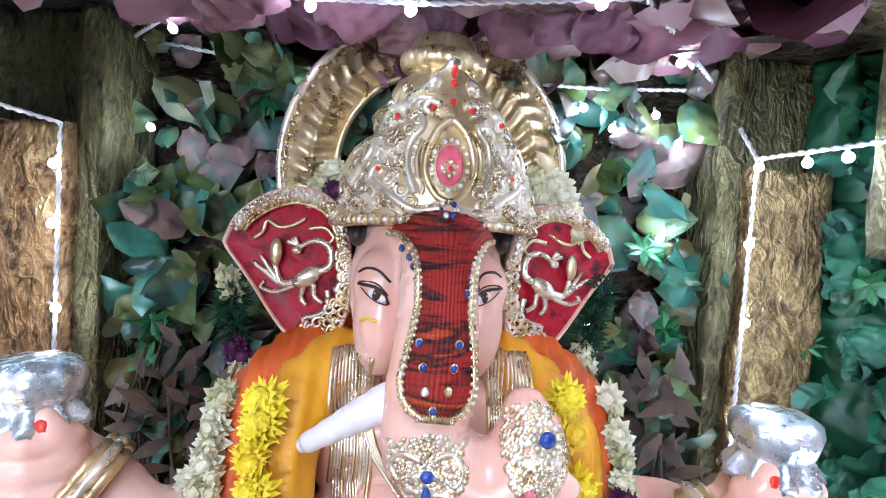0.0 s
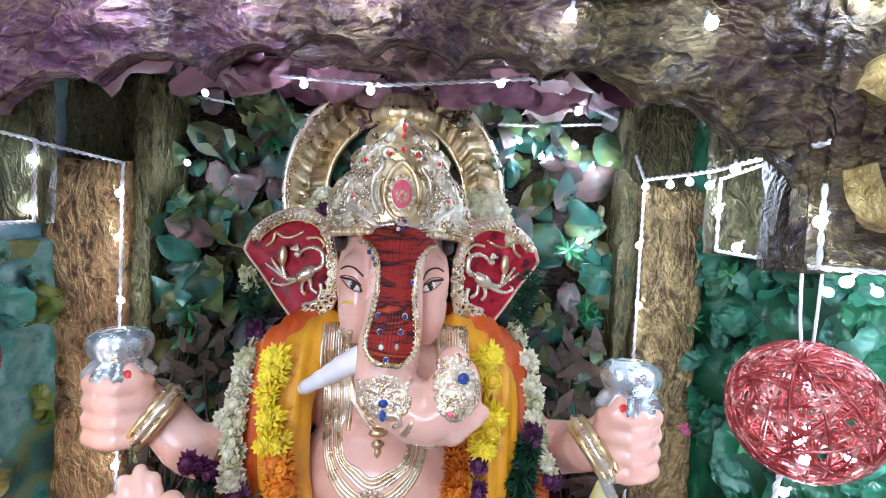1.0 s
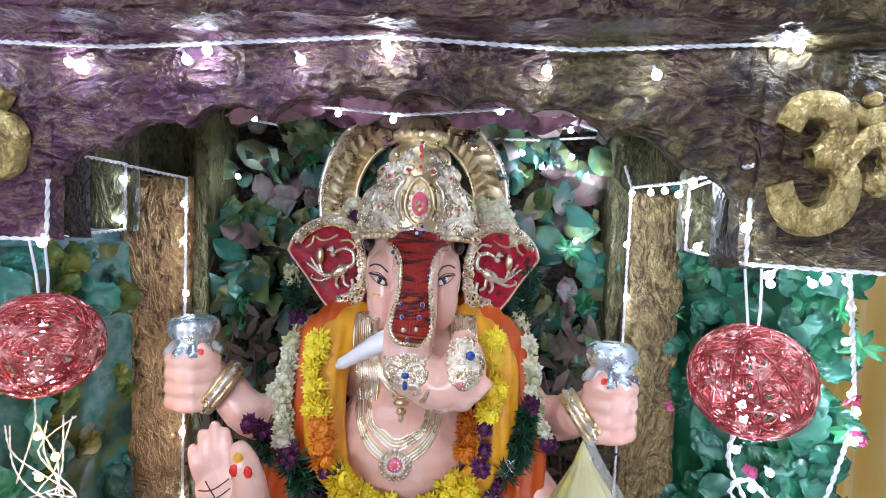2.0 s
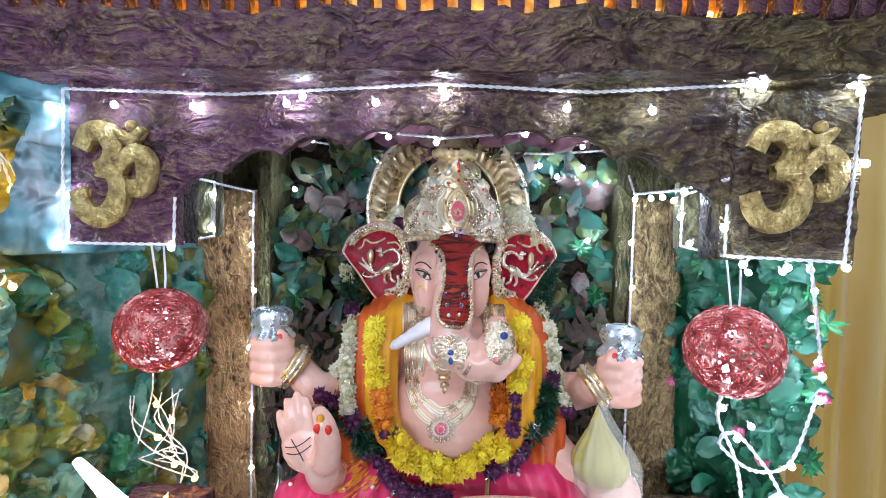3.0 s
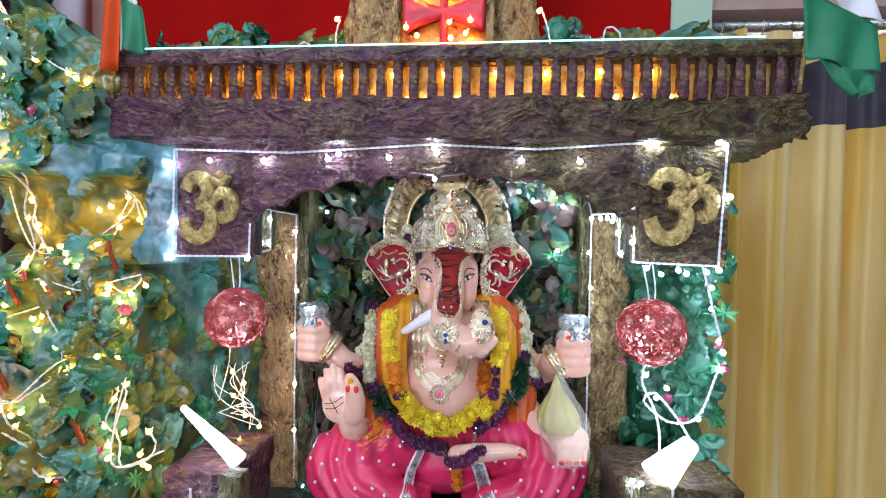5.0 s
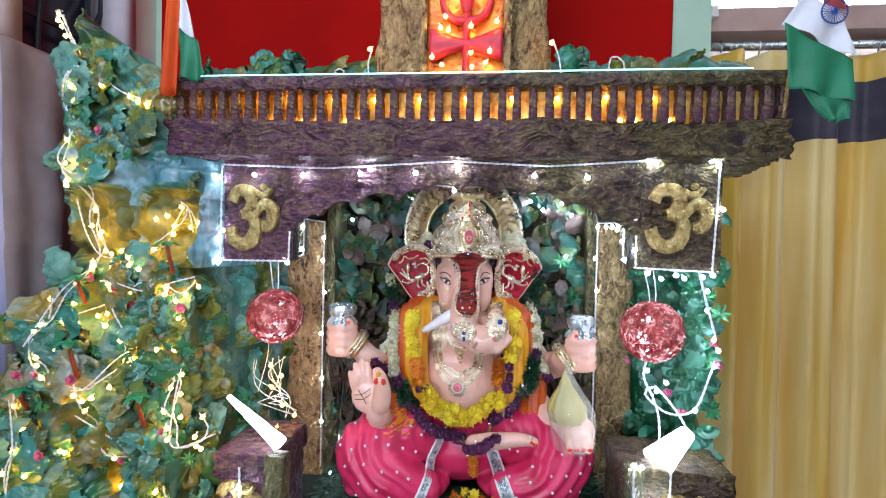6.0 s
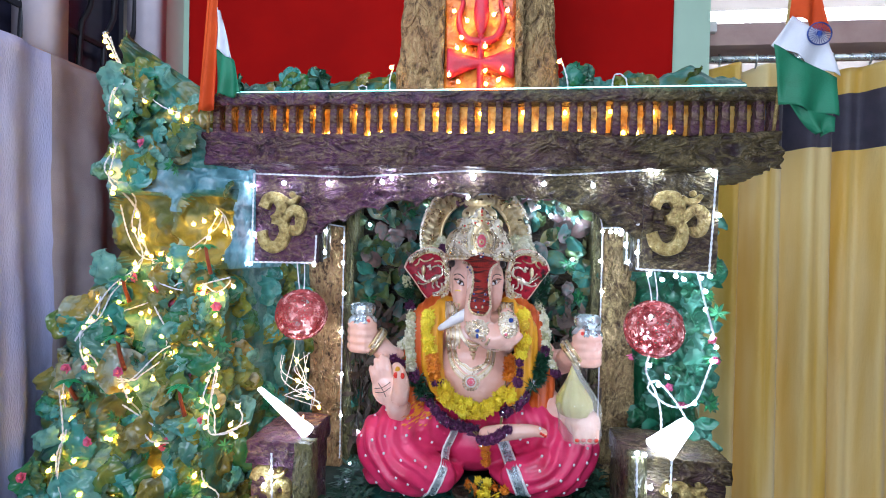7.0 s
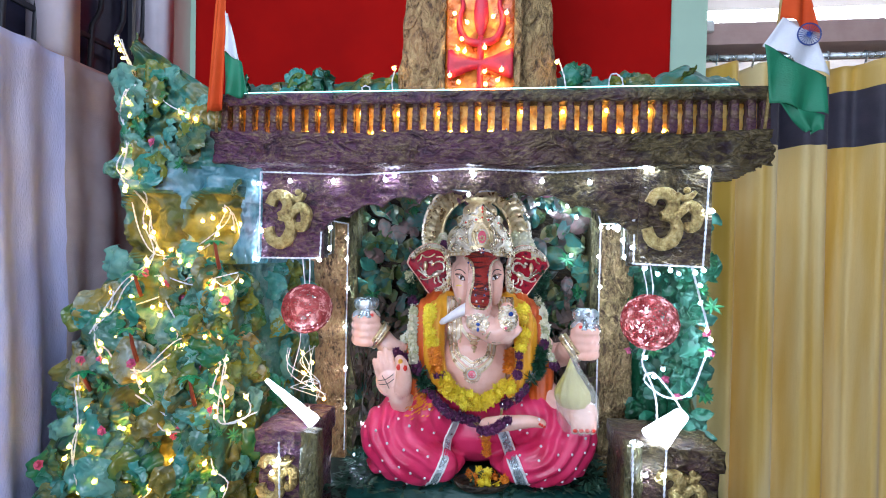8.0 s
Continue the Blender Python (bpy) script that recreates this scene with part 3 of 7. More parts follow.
        rough_box(bm, x0, x1, y0, y0 + 0.022, 1.410, 1.640, 0.008, 0.003, grain=(1.3, 1, 0.55), scale=26)
        part("rear_box", bm, JAMB, s)
    # dark boards over the pillar tops
    for x0, x1 in ((-0.556, -0.434), (0.364, 0.456)):
        bm = bmesh.new()
        rough_box(bm, x0, x1, 0.625, 0.700, 1.500, 1.645, 0.008, 0.003, grain=(1.3, 1, 0.55), scale=26)
        part("head_board", bm, JAMB, s)
    # dark jambs between the pillars and the leafy back
    for x0, x1 in ((-0.432, -0.402), (0.334, 0.362)):
        bm = bmesh.new()
        rough_box(bm, x0, x1, 0.600, 0.705, 0.745, 1.645, 0.008, 0.003, grain=(1.3, 1, 0.55), scale=26)
        part("jamb", bm, JAMB, s)
    return s


SHRINE = shrine_front()


def spire():
    t = thing("temple_spire", "brown bark-textured temple spire on the shrine roof", "spire")
    bm = bmesh.new()

    def taper(p):
        k = 1 - 0.42 * (p.z - 1.79)
        lobe = 1 + 0.05 * math.sin(p.x * 60)
        return Vector((-0.012 + (p.x + 0.012) * k, 0.37 + (p.y - 0.37) * k * lobe, p.z))
    rough_box(bm, -0.205, 0.182, 0.26, 0.48, 1.79, 2.45, 0.010, 0.007, grain=(1.6, 1, 0.4), scale=24, shape=taper)
    part("tower", bm, PILLAR, t)
    bm = bmesh.new()
    rough_box(bm, -0.085, 0.080, 0.234, 0.262, 1.795, 2.20, 0.010, 0.004)
    panel = part("glow_panel", bm, AMBER, t, "amber foil panel")
    for x in (-0.092, 0.086):
        bm = bmesh.new()
        rough_box(bm, x - 0.008, x + 0.008, 0.228, 0.262, 1.795, 2.20, 0.008, 0.002)
        part("panel_rib", bm, PILLAR, t)
    bm = bmesh.new()
    y = 0.222
    tube(bm, smooth_path([(0, y, 1.797), (0, y, 1.90), (0, y, 1.93)], 0.02), 0.0095, 8, flat=0.8)
    ball(bm, (0, y, 1.985), (0.017, 0.008, 0.055))
    for sx in (-1, 1):
        p = smooth_path([(0, y, 1.915), (sx * 0.030, y, 1.922), (sx * 0.047, y, 1.945), (sx * 0.050, y, 1.975), (sx * 0.042, y, 2.005), (sx * 0.050, y, 2.03)], 0.006)
        tube(bm, p, [0.010 - 0.006 * i / len(p) for i in range(len(p))], 8)
    part("trident", bm, CRIMSON, panel, "crimson trident")
    bm = bmesh.new()
    rows = []
    for x, h in ((-0.076, 0.034), (-0.070, 0.036), (-0.03, 0.018), (0, 0.009), (0.03, 0.018), (0.070, 0.036), (0.076, 0.034)):
        rows.append([(x, y + 0.002 + 0.012 * math.sin(a), 1.868 + h * math.cos(a)) for a in (2 * math.pi * i / 16 for i in range(16))])
    vs = from_grid(bm, rows, closed=True)
    bm.faces.new(vs[0][::-1])
    bm.faces.new(vs[-1])
    part("drum", bm, CRIMSON, panel, "crimson hourglass drum")
    return t


spire()


# ---- crumpled hills ----
def hill_left_edge(z):
    pts = [(0.70, -1.06), (0.95, -1.04), (1.15, -1.03), (1.28, -0.97), (1.40, -0.90), (1.48, -0.90), (1.60, -0.945), (1.75, -0.945), (1.88, -0.925), (1.97, -0.915), (2.06, -0.91)]
    for (a, xa), (b, xb) in zip(pts, pts[1:]):
        if z <= b:
            return xa + (xb - xa) * (z - a) / (b - a)
    return -0.91


def hill_y(x, z):
    base = 0.10 + 0.10 * (z - 0.8) + 0.10 * max(0, x + 0.75)
    return base + 0.05 * noise.noise(Vector((x * 5, z * 4.5, 1.7))) + 0.03 * noise.noise(Vector((x * 12, z * 11, 4))) - 0.026 * crumple((x, z * 1.1, 0.5), 8.5, 5)


CAVES = ((-0.795, 1.475, 0.085, 0.085), (-0.640, 1.475, 0.072, 0.085), (-0.70, 0.93, 0.05, 0.06))


def cave(x, z):
    best = 0
    for cx, cz, rx, rz in CAVES:
        d = ((x - cx) / rx) ** 4 + ((z - cz) / rz) ** 4
        best = max(best, max(0.0, 1 - d) ** 0.4)
    return best


def hill_point(x, z):
    return Vector((x, hill_y(x, z) + 0.07 * cave(x, z), z))


def left_hill():
    h = thing("painted_hill", "green and ochre crumpled paper hill beside the shrine", "model hill")
    bm = bmesh.new()
    rows = []
    nz, nx = 190, 84
    for j in range(nz + 1):
        z = 0.72 + 1.24 * j / nz
        xl = hill_left_edge(z) + 0.018 * noise.noise(Vector((0, z * 16, 2)))
        xr = -0.47 if z < 1.62 else -0.47 - 0.12 * min(1, (z - 1.62) * 8)
        if z > 1.78:
            xr = min(xr, -0.64 - 1.6 * (z - 1.80))
        xr = max(xr, xl + 0.05)
        row = []
        for i in range(nx + 1):
            x = xl + (xr - xl) * i / nx
            p = hill_point(x, z)
            edge = max(0, 1 - (x - xl) / 0.06)
            p.y += 0.12 * edge ** 2
            if x > -0.62 and (x > -0.56 or z < 1.38):
                p.y += min(0.52, 5.0 * (x + 0.62)) + (0.15 if z > 1.38 else 0)
            elif z > 1.60 and x > -0.66:
                p.y += 0.8 * (x + 0.66)
            row.append(p)
        rows.append(row)
    from_grid(bm, rows)
    for f in bm.faces:
        c = f.calc_center_median()
        n = noise.noise(c * 5)
        if cave(c.x, c.z) > 0.45:
            f.material_index = 1
        elif 1.565 + 0.03 * n < c.z < 1.635 + 0.05 * n and c.x > -0.90:
            f.material_index = 2
        elif (abs(c.x + 0.715) < 0.016 or abs(c.x + 0.562) < 0.007) and 1.36 < c.z < 1.60:
            f.material_index = 2
        elif n > 0.42:
            f.material_index = 1
    ob = part("hill_surface", bm, [HILL, OCHRE, ICE], h)
    ob.modifiers.new("thick", "SOLIDIFY").thickness = 0.004
    return h


HILLTHING = left_hill()


def patch_mesh(seed, w, d, fold):
    """A torn and crumpled sheet, its middle at the origin, facing -y."""
    r = random.Random(seed)
    off = Vector((r.uniform(0, 50), r.uniform(0, 50), r.uniform(0, 50)))
    bm = bmesh.new()
    rows = []
    n = 13
    for j in range(n + 1):
        row = []
        for i in range(n + 1):
            u, v = i / n * 2 - 1, j / n * 2 - 1
            k = 1 - 0.28 * (abs(u * v)) + 0.22 * noise.noise(off + Vector((u, v, 0)) * 1.1)
            y = -fold * (1 - (u * u + v * v) * 0.6) + 0.5 * fold * noise.noise(off + Vector((u * 1.6, v * 1.6, 7))) - 0.9 * fold * crumple(off + Vector((u, v, 3)), 1.5, 4)
            row.append((u * w * k, y, v * d * k))
        rows.append(row)
    from_grid(bm, rows)
    return bm


def leaf_mesh(seed, w, l, fold):
    """A paper leaf with a midrib, base at the origin, pointing up, facing -y."""
    r = random.Random(seed)
    off = Vector((r.uniform(0, 50), r.uniform(0, 50), 0))
    bm = bmesh.new()
    rows = []
    for j in range(7):
        v = j / 6
        hw = w * (math.sin(math.pi * min(1, v * 0.93 + 0.06)) ** 0.75) * (1 - 0.25 * v)
        row = []
        for u in (-1, -0.5, 0, 0.5, 1):
            y = abs(u) * hw * 0.55 * (1 if r.random() > 0.2 else 0.2) - fold * math.sin(v * 2.4) + 0.014 * noise.noise(off + Vector((u * 1.2, v * 2.2, 0))) - 0.004 * crumple(off + Vector((u * 0.8, v * 1.6, 2)), 1.6, 2)
            row.append((u * hw + 0.004 * noise.noise(off + Vector((u, v * 4, 5))), y, v * l))
        rows.append(row)
    from_grid(bm, rows)
    return bm


def scatter_templates(kind, mat, count, parent, name):
    made = []
    for s in range(count):
        if kind == "patch":
            bm = patch_mesh(s + 11, 0.045, 0.038, 0.014)
        else:
            bm = leaf_mesh(s + 31, 0.024, 0.062, 0.012)
        me = bpy.data.meshes.new(name)
        bm.to_mesh(me)
        bm.free()
        me.materials.append(mat)
        me.polygons.foreach_set("use_smooth", [True] * len(me.polygons))
        made.append(me)
    return made


def put(name, me, m, parent):
    ob = new(name, me)
    ob.parent = parent
    ob.matrix_basis = m
    return ob


def facing(p, yaw, pitch, roll, s):
    return Matrix.Translation(p) @ Euler((pitch, roll, yaw)).to_matrix().to_4x4() @ Matrix.Diagonal((s, s, s, 1))


HILLPATCH = scatter_templates("patch", PATCH, 7, None, "paper_patch")
for _ in range(210):
    z = rng.uniform(0.76, 1.90)
    xl = hill_left_edge(z)
    x = rng.uniform(xl + 0.05, -0.53 if z < 1.38 else -0.57 if z < 1.6 else -0.66)
    if z > 1.78 and x > -0.68 - 1.6 * (z - 1.80):
        continue
    if cave(x, z) > 0 or (1.55 < z < 1.64 and rng.random() < 0.6):
        continue
    p = hill_point(x, z)
    if x > -0.62:
        p.y += 5.0 * (x + 0.62) * (z < 1.38)
    put("paper_patch", rng.choice(HILLPATCH), facing(p + Vector((0, -0.002, 0)), rng.uniform(-0.5, 0.5), rng.uniform(-0.6, 0.3), rng.uniform(-3, 3), rng.uniform(0.5, 1.3)), HILLTHING)


for _ in range(140):
    z = rng.uniform(0.78, 1.37)
    x = rng.uniform(-0.67, -0.555)
    p = hill_point(x, z) + Vector((0, 5.0 * max(0, x + 0.62) - 0.012, 0))
    put("paper_patch", rng.choice(HILLPATCH), facing(p, rng.uniform(0.2, 1.2), rng.uniform(-0.6, 0.3), rng.uniform(-3, 3), rng.uniform(0.5, 1.1)), HILLTHING)


def bank_y(x):
    return max(0.43, 0.64 - 2.0 * (x - 0.45))


def right_bank():
    h = thing("leafy_bank", "green crumpled paper bank beside the curtain", "model hill")
    bm = bmesh.new()
    rows = []
    for j in range(101):
        z = 0.72 + 0.925 * j / 100
        row = []
        xr = 0.605 + 0.02 * noise.noise(Vector((0, z * 14, 8))) - 0.04 * max(0, z - 1.35) * 4
        for i in range(37):
            x = 0.45 + (xr - 0.45) * i / 36
            y = bank_y(x) + 0.03 * noise.noise(Vector((x * 8, z * 8, 3))) - 0.018 * crumple((x, z, 2), 10, 4) + 0.10 * max(0, (x - xr + 0.05) / 0.05) ** 2
            row.append((x, y, z))
        rows.append(row)
    from_grid(bm, rows)
    part("bank_surface", bm, GREENPATCH, h).modifiers.new("thick", "SOLIDIFY").thickness = 0.004
    tm = scatter_templates("patch", GREENPATCH, 6, None, "paper_patch")
    lf = scatter_templates("leaf", GREENPATCH, 6, None, "paper_leaf")
    for i in range(210):
        z = rng.uniform(0.80, 1.60)
        x = rng.uniform(0.455, 0.585)
        p = Vector((x, bank_y(x) - 0.03 + rng.uniform(-0.015, 0.02), z))
        if rng.random() < 0.5:
            put("paper_patch", rng.choice(tm), facing(p, rng.uniform(-0.7, 0.7), rng.uniform(-0.7, 0.5), rng.uniform(-3, 3), rng.uniform(0.5, 0.95)), h)
        else:
            put("paper_leaf", rng.choice(lf), facing(p + Vector((0, -0.01, 0)), rng.uniform(-0.8, 0.8), rng.uniform(-0.2, 0.7), rng.uniform(-3, 3), rng.uniform(0.6, 0.95)), h)


right_bank()


def roof_hills():
    h = thing("roof_hill", "green crumpled paper mounds along the shrine roof", "model hill")
    for x0, x1, seed in ((-0.66, -0.20, 1), (0.17, 0.62, 5)):
        bm = bmesh.new()
        rows = []
        for j in range(31):
            v = j / 30
            row = []
            for i in range(71):
                x = x0 + (x1 - x0) * i / 70
                top = 1.885 + 0.035 * noise.noise(Vector((x * 9, seed, 0))) + 0.02 * noise.noise(Vector((x * 26, seed, 0)))
                a = v * math.pi
                row.append((x, 0.40 - 0.10 * math.cos(a) - 0.012 * crumple((x, v, seed), 9), 1.70 + (top - 1.70) * math.sin(a) ** 0.6 + 0.006 * crumple((x, v + 4, seed), 12)))
            rows.append(row)
        from_grid(bm, rows)
        part("mound", bm, HILL, h)
    for _ in range(36):
        x = rng.choice((rng.uniform(-0.64, -0.22), rng.uniform(0.2, 0.58)))
        put("paper_patch", rng.choice(HILLPATCH), facing(Vector((x, 0.31 + rng.uniform(0, 0.05), rng.uniform(1.80, 1.885))), rng.uniform(-0.6, 0.6), rng.uniform(-1.2, -0.1), rng.uniform(-3, 3), rng.uniform(0.5, 0.9)), h)


roof_hills()


# ---- the niche behind the statue ----
def niche():
    n = thing("leaf_backing", "niche back of green and mauve paper leaves", "leaf backing")
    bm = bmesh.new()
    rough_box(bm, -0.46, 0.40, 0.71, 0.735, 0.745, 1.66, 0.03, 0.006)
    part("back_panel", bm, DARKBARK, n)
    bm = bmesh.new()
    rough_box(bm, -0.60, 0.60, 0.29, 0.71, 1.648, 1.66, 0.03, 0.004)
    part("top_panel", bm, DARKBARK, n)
    lf = scatter_templates("leaf", LEAF, 9, None, "paper_leaf")
    for i in range(900):
        x = rng.uniform(-0.40, 0.34)
        z = rng.uniform(0.80, 1.63)
        if abs(x) < 0.15 and z < 1.48:
            continue
        big = rng.uniform(0.75, 1.40)
        put("paper_leaf", rng.choice(lf), facing(Vector((x, rng.uniform(0.640, 0.700), z)), rng.uniform(-0.8, 0.8), rng.uniform(0.05, 0.8), rng.uniform(-3.1, 3.1), big), n)
    mv = scatter_templates("leaf", MAUVE, 5, None, "mauve_leaf")
    for i in range(30):
        x = rng.choice((rng.uniform(-0.34, -0.20), rng.uniform(0.18, 0.30)))
        y = rng.uniform(0.36, 0.64)
        put("mauve_leaf", rng.choice(mv), facing(Vector((x, y, 1.645 + rng.uniform(-0.008, 0.002))), rng.uniform(-0.7, 0.7), rng.uniform(1.45, 2.05), rng.uniform(-0.6, 0.6), rng.uniform(1.6, 2.3)), n)
    for i in range(60):
        put("mauve_leaf", rng.choice(mv), facing(Vector((rng.uniform(-0.42, 0.36), rng.uniform(0.36, 0.70), 1.648)), rng.uniform(-0.9, 0.9), rng.uniform(1.36, 1.58), rng.uniform(-0.4, 0.4), rng.uniform(1.5, 2.1)), n)
    sheets = scatter_templates("patch", MAUVE, 4, None, "mauve_sheet")
    for i in range(11):
        x = -0.22 + 0.041 * i
        put("mauve_sheet", sheets[i % 4], facing(Vector((x, rng.uniform(0.44, 0.56), 1.628 + rng.uniform(-0.012, 0.006))), rng.uniform(-0.5, 0.5), rng.uniform(0.2, 0.9), rng.uniform(-0.5, 0.5), rng.uniform(0.75, 1.15)), n)
    for i in range(10):
        put("mauve_leaf", rng.choice(mv), facing(Vector((rng.uniform(-0.12, 0.12), rng.uniform(0.62, 0.69), 1.645)), rng.uniform(-0.5, 0.5), rng.uniform(1.7, 2.6), rng.uniform(-0.6, 0.6), rng.uniform(1.4, 2.0)), n)


niche()


# ---- the statue ----
from mathutils.bvhtree import BVHTree

STATUE_M = Matrix.Translation((0, 0.48, 0)) @ Matrix.Rotation(math.radians(7), 4, "Z") @ Matrix.Translation((0, -0.48, 0))
HEAD_CLOTH = material("tiger_head_cloth", [(0.010, 0.004, 0.004), (0.02, 0.005, 0.005), (0.34, 0.018, 0.010), (0.24, 0.014, 0.008), (0.012, 0.005, 0.005), (0.40, 0.040, 0.010), (0.46, 0.13, 0.010)], 9, 0.45, 0, 0.35, 150,
                      stretch=(0.9, 0.5, 6.0), distort=0.8, spec=0.25)
PETAL_Y = material("yellow_petal", [(0.62, 0.40, 0.004), (0.80, 0.60, 0.01), (0.84, 0.70, 0.03)], 60, 0.55, 0, 0.2, 200, rand=0.4)
LIPWHITE = material("tusk_ivory", [(0.78, 0.74, 0.76), (0.86, 0.84, 0.84)], 40, 0.35, 0, 0.1, 80)


def solid_tube(bm, pts, radii, seg=14):
    """A tube with round ends through a few points, radii following."""
    P = smooth_path(pts, 0.012)
    n, k = len(P), len(radii) - 1
    R = []
    for i in range(n):
        u = i / (n - 1) * k
        a = min(int(u), k - 1)
        R.append(radii[a] + (radii[a + 1] - radii[a]) * (u - a))
    tube(bm, P, R, seg)
    ball(bm, P[0], R[0] * 0.98)
    ball(bm, P[-1], R[-1] * 0.98)


TRUNK = [(0, 0.475, 1.415), (-0.002, 0.440, 1.36), (-0.005, 0.418, 1.31), (-0.010, 0.406, 1.265), (-0.013, 0.400, 1.232), (0.006, 0.398, 1.224), (0.040, 0.390, 1.208), (0.064, 0.386, 1.226), (0.070, 0.390, 1.254), (0.068, 0.394, 1.270)]
TRUNK_R = [0.046, 0.036, 0.034, 0.036, 0.037, 0.032, 0.035, 0.036, 0.033, 0.020]


def skin_mesh():
    bm = bmesh.new()
    ball(bm, (-0.008, 0.495, 1.085), (0.115, 0.085, 0.105), seg=24, rings=16)
    ball(bm, (0, 0.53, 1.19), (0.13, 0.075, 0.085))
    ball(bm, (-0.004, 0.53, 1.35), (0.080, 0.075, 0.105), seg=24, rings=16)
    for s in (-1, 1):
        ball(bm, (-0.004 + s * 0.046, 0.488, 1.322), (0.027, 0.034, 0.056))
        ball(bm, (-0.004 + s * 0.046, 0.484, 1.356), (0.029, 0.027, 0.036))
        ball(bm, (s * 0.14, 0.54, 1.20), 0.055)
    solid_tube(bm, TRUNK, TRUNK_R, 18)
    solid_tube(bm, [(0.066, 0.380, 1.200), (0.086, 0.374, 1.208), (0.100, 0.372, 1.220)], [0.022, 0.012, 0.009])
    # raised arms with closed fists
    for sx, fx, fz, fy in ((-1, -0.322, 1.202, 0.462), (1, 0.278, 1.192, 0.392)):
        solid_tube(bm, [(sx * 0.15, 0.54, 1.19), (sx * 0.205, 0.51, 1.125), (sx * 0.245, 0.47, 1.135), (fx - sx * 0.035, fy + 0.01, fz - 0.025), (fx, fy, fz)], [0.05, 0.042, 0.036, 0.029, 0.028])
        ball(bm, (fx, fy, fz), (0.036, 0.030, 0.044))
        for i in range(4):
            z = fz - 0.036 + i * 0.021
            solid_tube(bm, [(fx + sx * 0.033, fy + 0.005, z + 0.002), (fx + sx * 0.022, fy - 0.028, z), (fx - sx * 0.010, fy - 0.036, z - 0.001), (fx - sx * 0.032, fy - 0.020, z - 0.002)], [0.0115, 0.0125, 0.0125, 0.011])
        solid_tube(bm, [(fx - sx * 0.030, fy - 0.015, fz + 0.005), (fx - sx * 0.026, fy - 0.028, fz + 0.030), (fx - sx * 0.018, fy - 0.028, fz + 0.042)], [0.014, 0.012, 0.010])
    # blessing palm
    solid_tube(bm, [(-0.16, 0.50, 1.06), (-0.20, 0.44, 1.0), (-0.215, 0.385, 1.02), (-0.220, 0.368, 1.06)], [0.045, 0.040, 0.032, 0.028])
    ball(bm, (-0.240, 0.362, 1.080), (0.042, 0.018, 0.046))
    for bx, tx, tz in ((-0.270, -0.284, 1.132), (-0.257, -0.272, 1.152), (-0.243, -0.257, 1.163), (-0.229, -0.243, 1.154)):
        solid_tube(bm, [(bx, 0.362, 1.088), ((bx + tx) / 2, 0.356, (1.088 + tz) / 2 + 0.004), (tx, 0.362, tz)], [0.0098, 0.0088, 0.0070])
    solid_tube(bm, [(-0.208, 0.350, 1.060), (-0.203, 0.338, 1.095), (-0.209, 0.332, 1.128), (-0.216, 0.336, 1.142)], [0.024, 0.022, 0.018, 0.013])
    # hand with the sweet
    solid_tube(bm, [(0.16, 0.50, 1.06), (0.205, 0.44, 1.01), (0.25, 0.38, 1.0)], [0.045, 0.040, 0.032])
    ball(bm, (0.265, 0.352, 1.003), (0.045, 0.036, 0.040))
    for i in range(4):
        x = 0.238 + i * 0.0155
        solid_tube(bm, [(x, 0.345, 1.01), (x, 0.318, 0.995), (x - 0.001, 0.316, 0.972)], [0.0115, 0.011, 0.009])
    # feet
    solid_tube(bm, [(0.02, 0.385, 0.955), (0.08, 0.355, 0.975), (0.135, 0.340, 0.985), (0.158, 0.335, 0.982)], [0.022, 0.022, 0.018, 0.012])
    return melt(bm, 0.0036, 2)


def dhoti_mesh():
    bm = bmesh.new()
    for s in (-1, 1):
        solid_tube(bm, [(s * 0.07, 0.53, 0.93), (s * 0.17, 0.46, 0.945), (s * 0.245, 0.41, 0.925)], [0.095, 0.092, 0.080])
        solid_tube(bm, [(s * 0.245, 0.41, 0.905), (s * 0.19, 0.375, 0.875), (s * 0.10, 0.365, 0.855)], [0.078, 0.068, 0.045])
        ball(bm, (s * 0.17, 0.43, 0.835), (0.14, 0.10, 0.035))
    ball(bm, (0, 0.53, 0.90), (0.17, 0.11, 0.10))
    out = melt(bm, 0.006, 5)
    for v in out.verts:
        r = math.hypot(abs(v.co.x) - 0.06, (v.co.z - 0.98) * 1.3)
        v.co += v.normal * (0.0042 * math.sin(r * 170 + 3 * noise.noise(v.co * 12)) * min(1, max(0, (abs(v.co.x) - 0.05) * 9)))
        v.co.z = max(v.co.z, 0.800)
    return out


def shawl_mesh(inner):
    bm = bmesh.new()
    for s in (-1, 1):
        if inner:
            solid_tube(bm, [(s * 0.085, 0.535, 1.275), (s * 0.125, 0.475, 1.235), (s * 0.130, 0.445, 1.17), (s * 0.122, 0.43, 1.10), (s * 0.09, 0.42, 1.04)], [0.030, 0.034, 0.032, 0.028, 0.022])
        else:
            solid_tube(bm, [(s * 0.10, 0.57, 1.285), (s * 0.155, 0.52, 1.235), (s * 0.170, 0.485, 1.16), (s * 0.182, 0.46, 1.08), (s * 0.172, 0.44, 1.0)], [0.035, 0.038, 0.036, 0.036, 0.034])
    out = melt(bm, 0.006, 4)
    for v in out.verts:
        v.co += v.normal * 0.0022 * math.sin(v.co.x * 320 + 4 * noise.noise(v.co * 10))
    return out


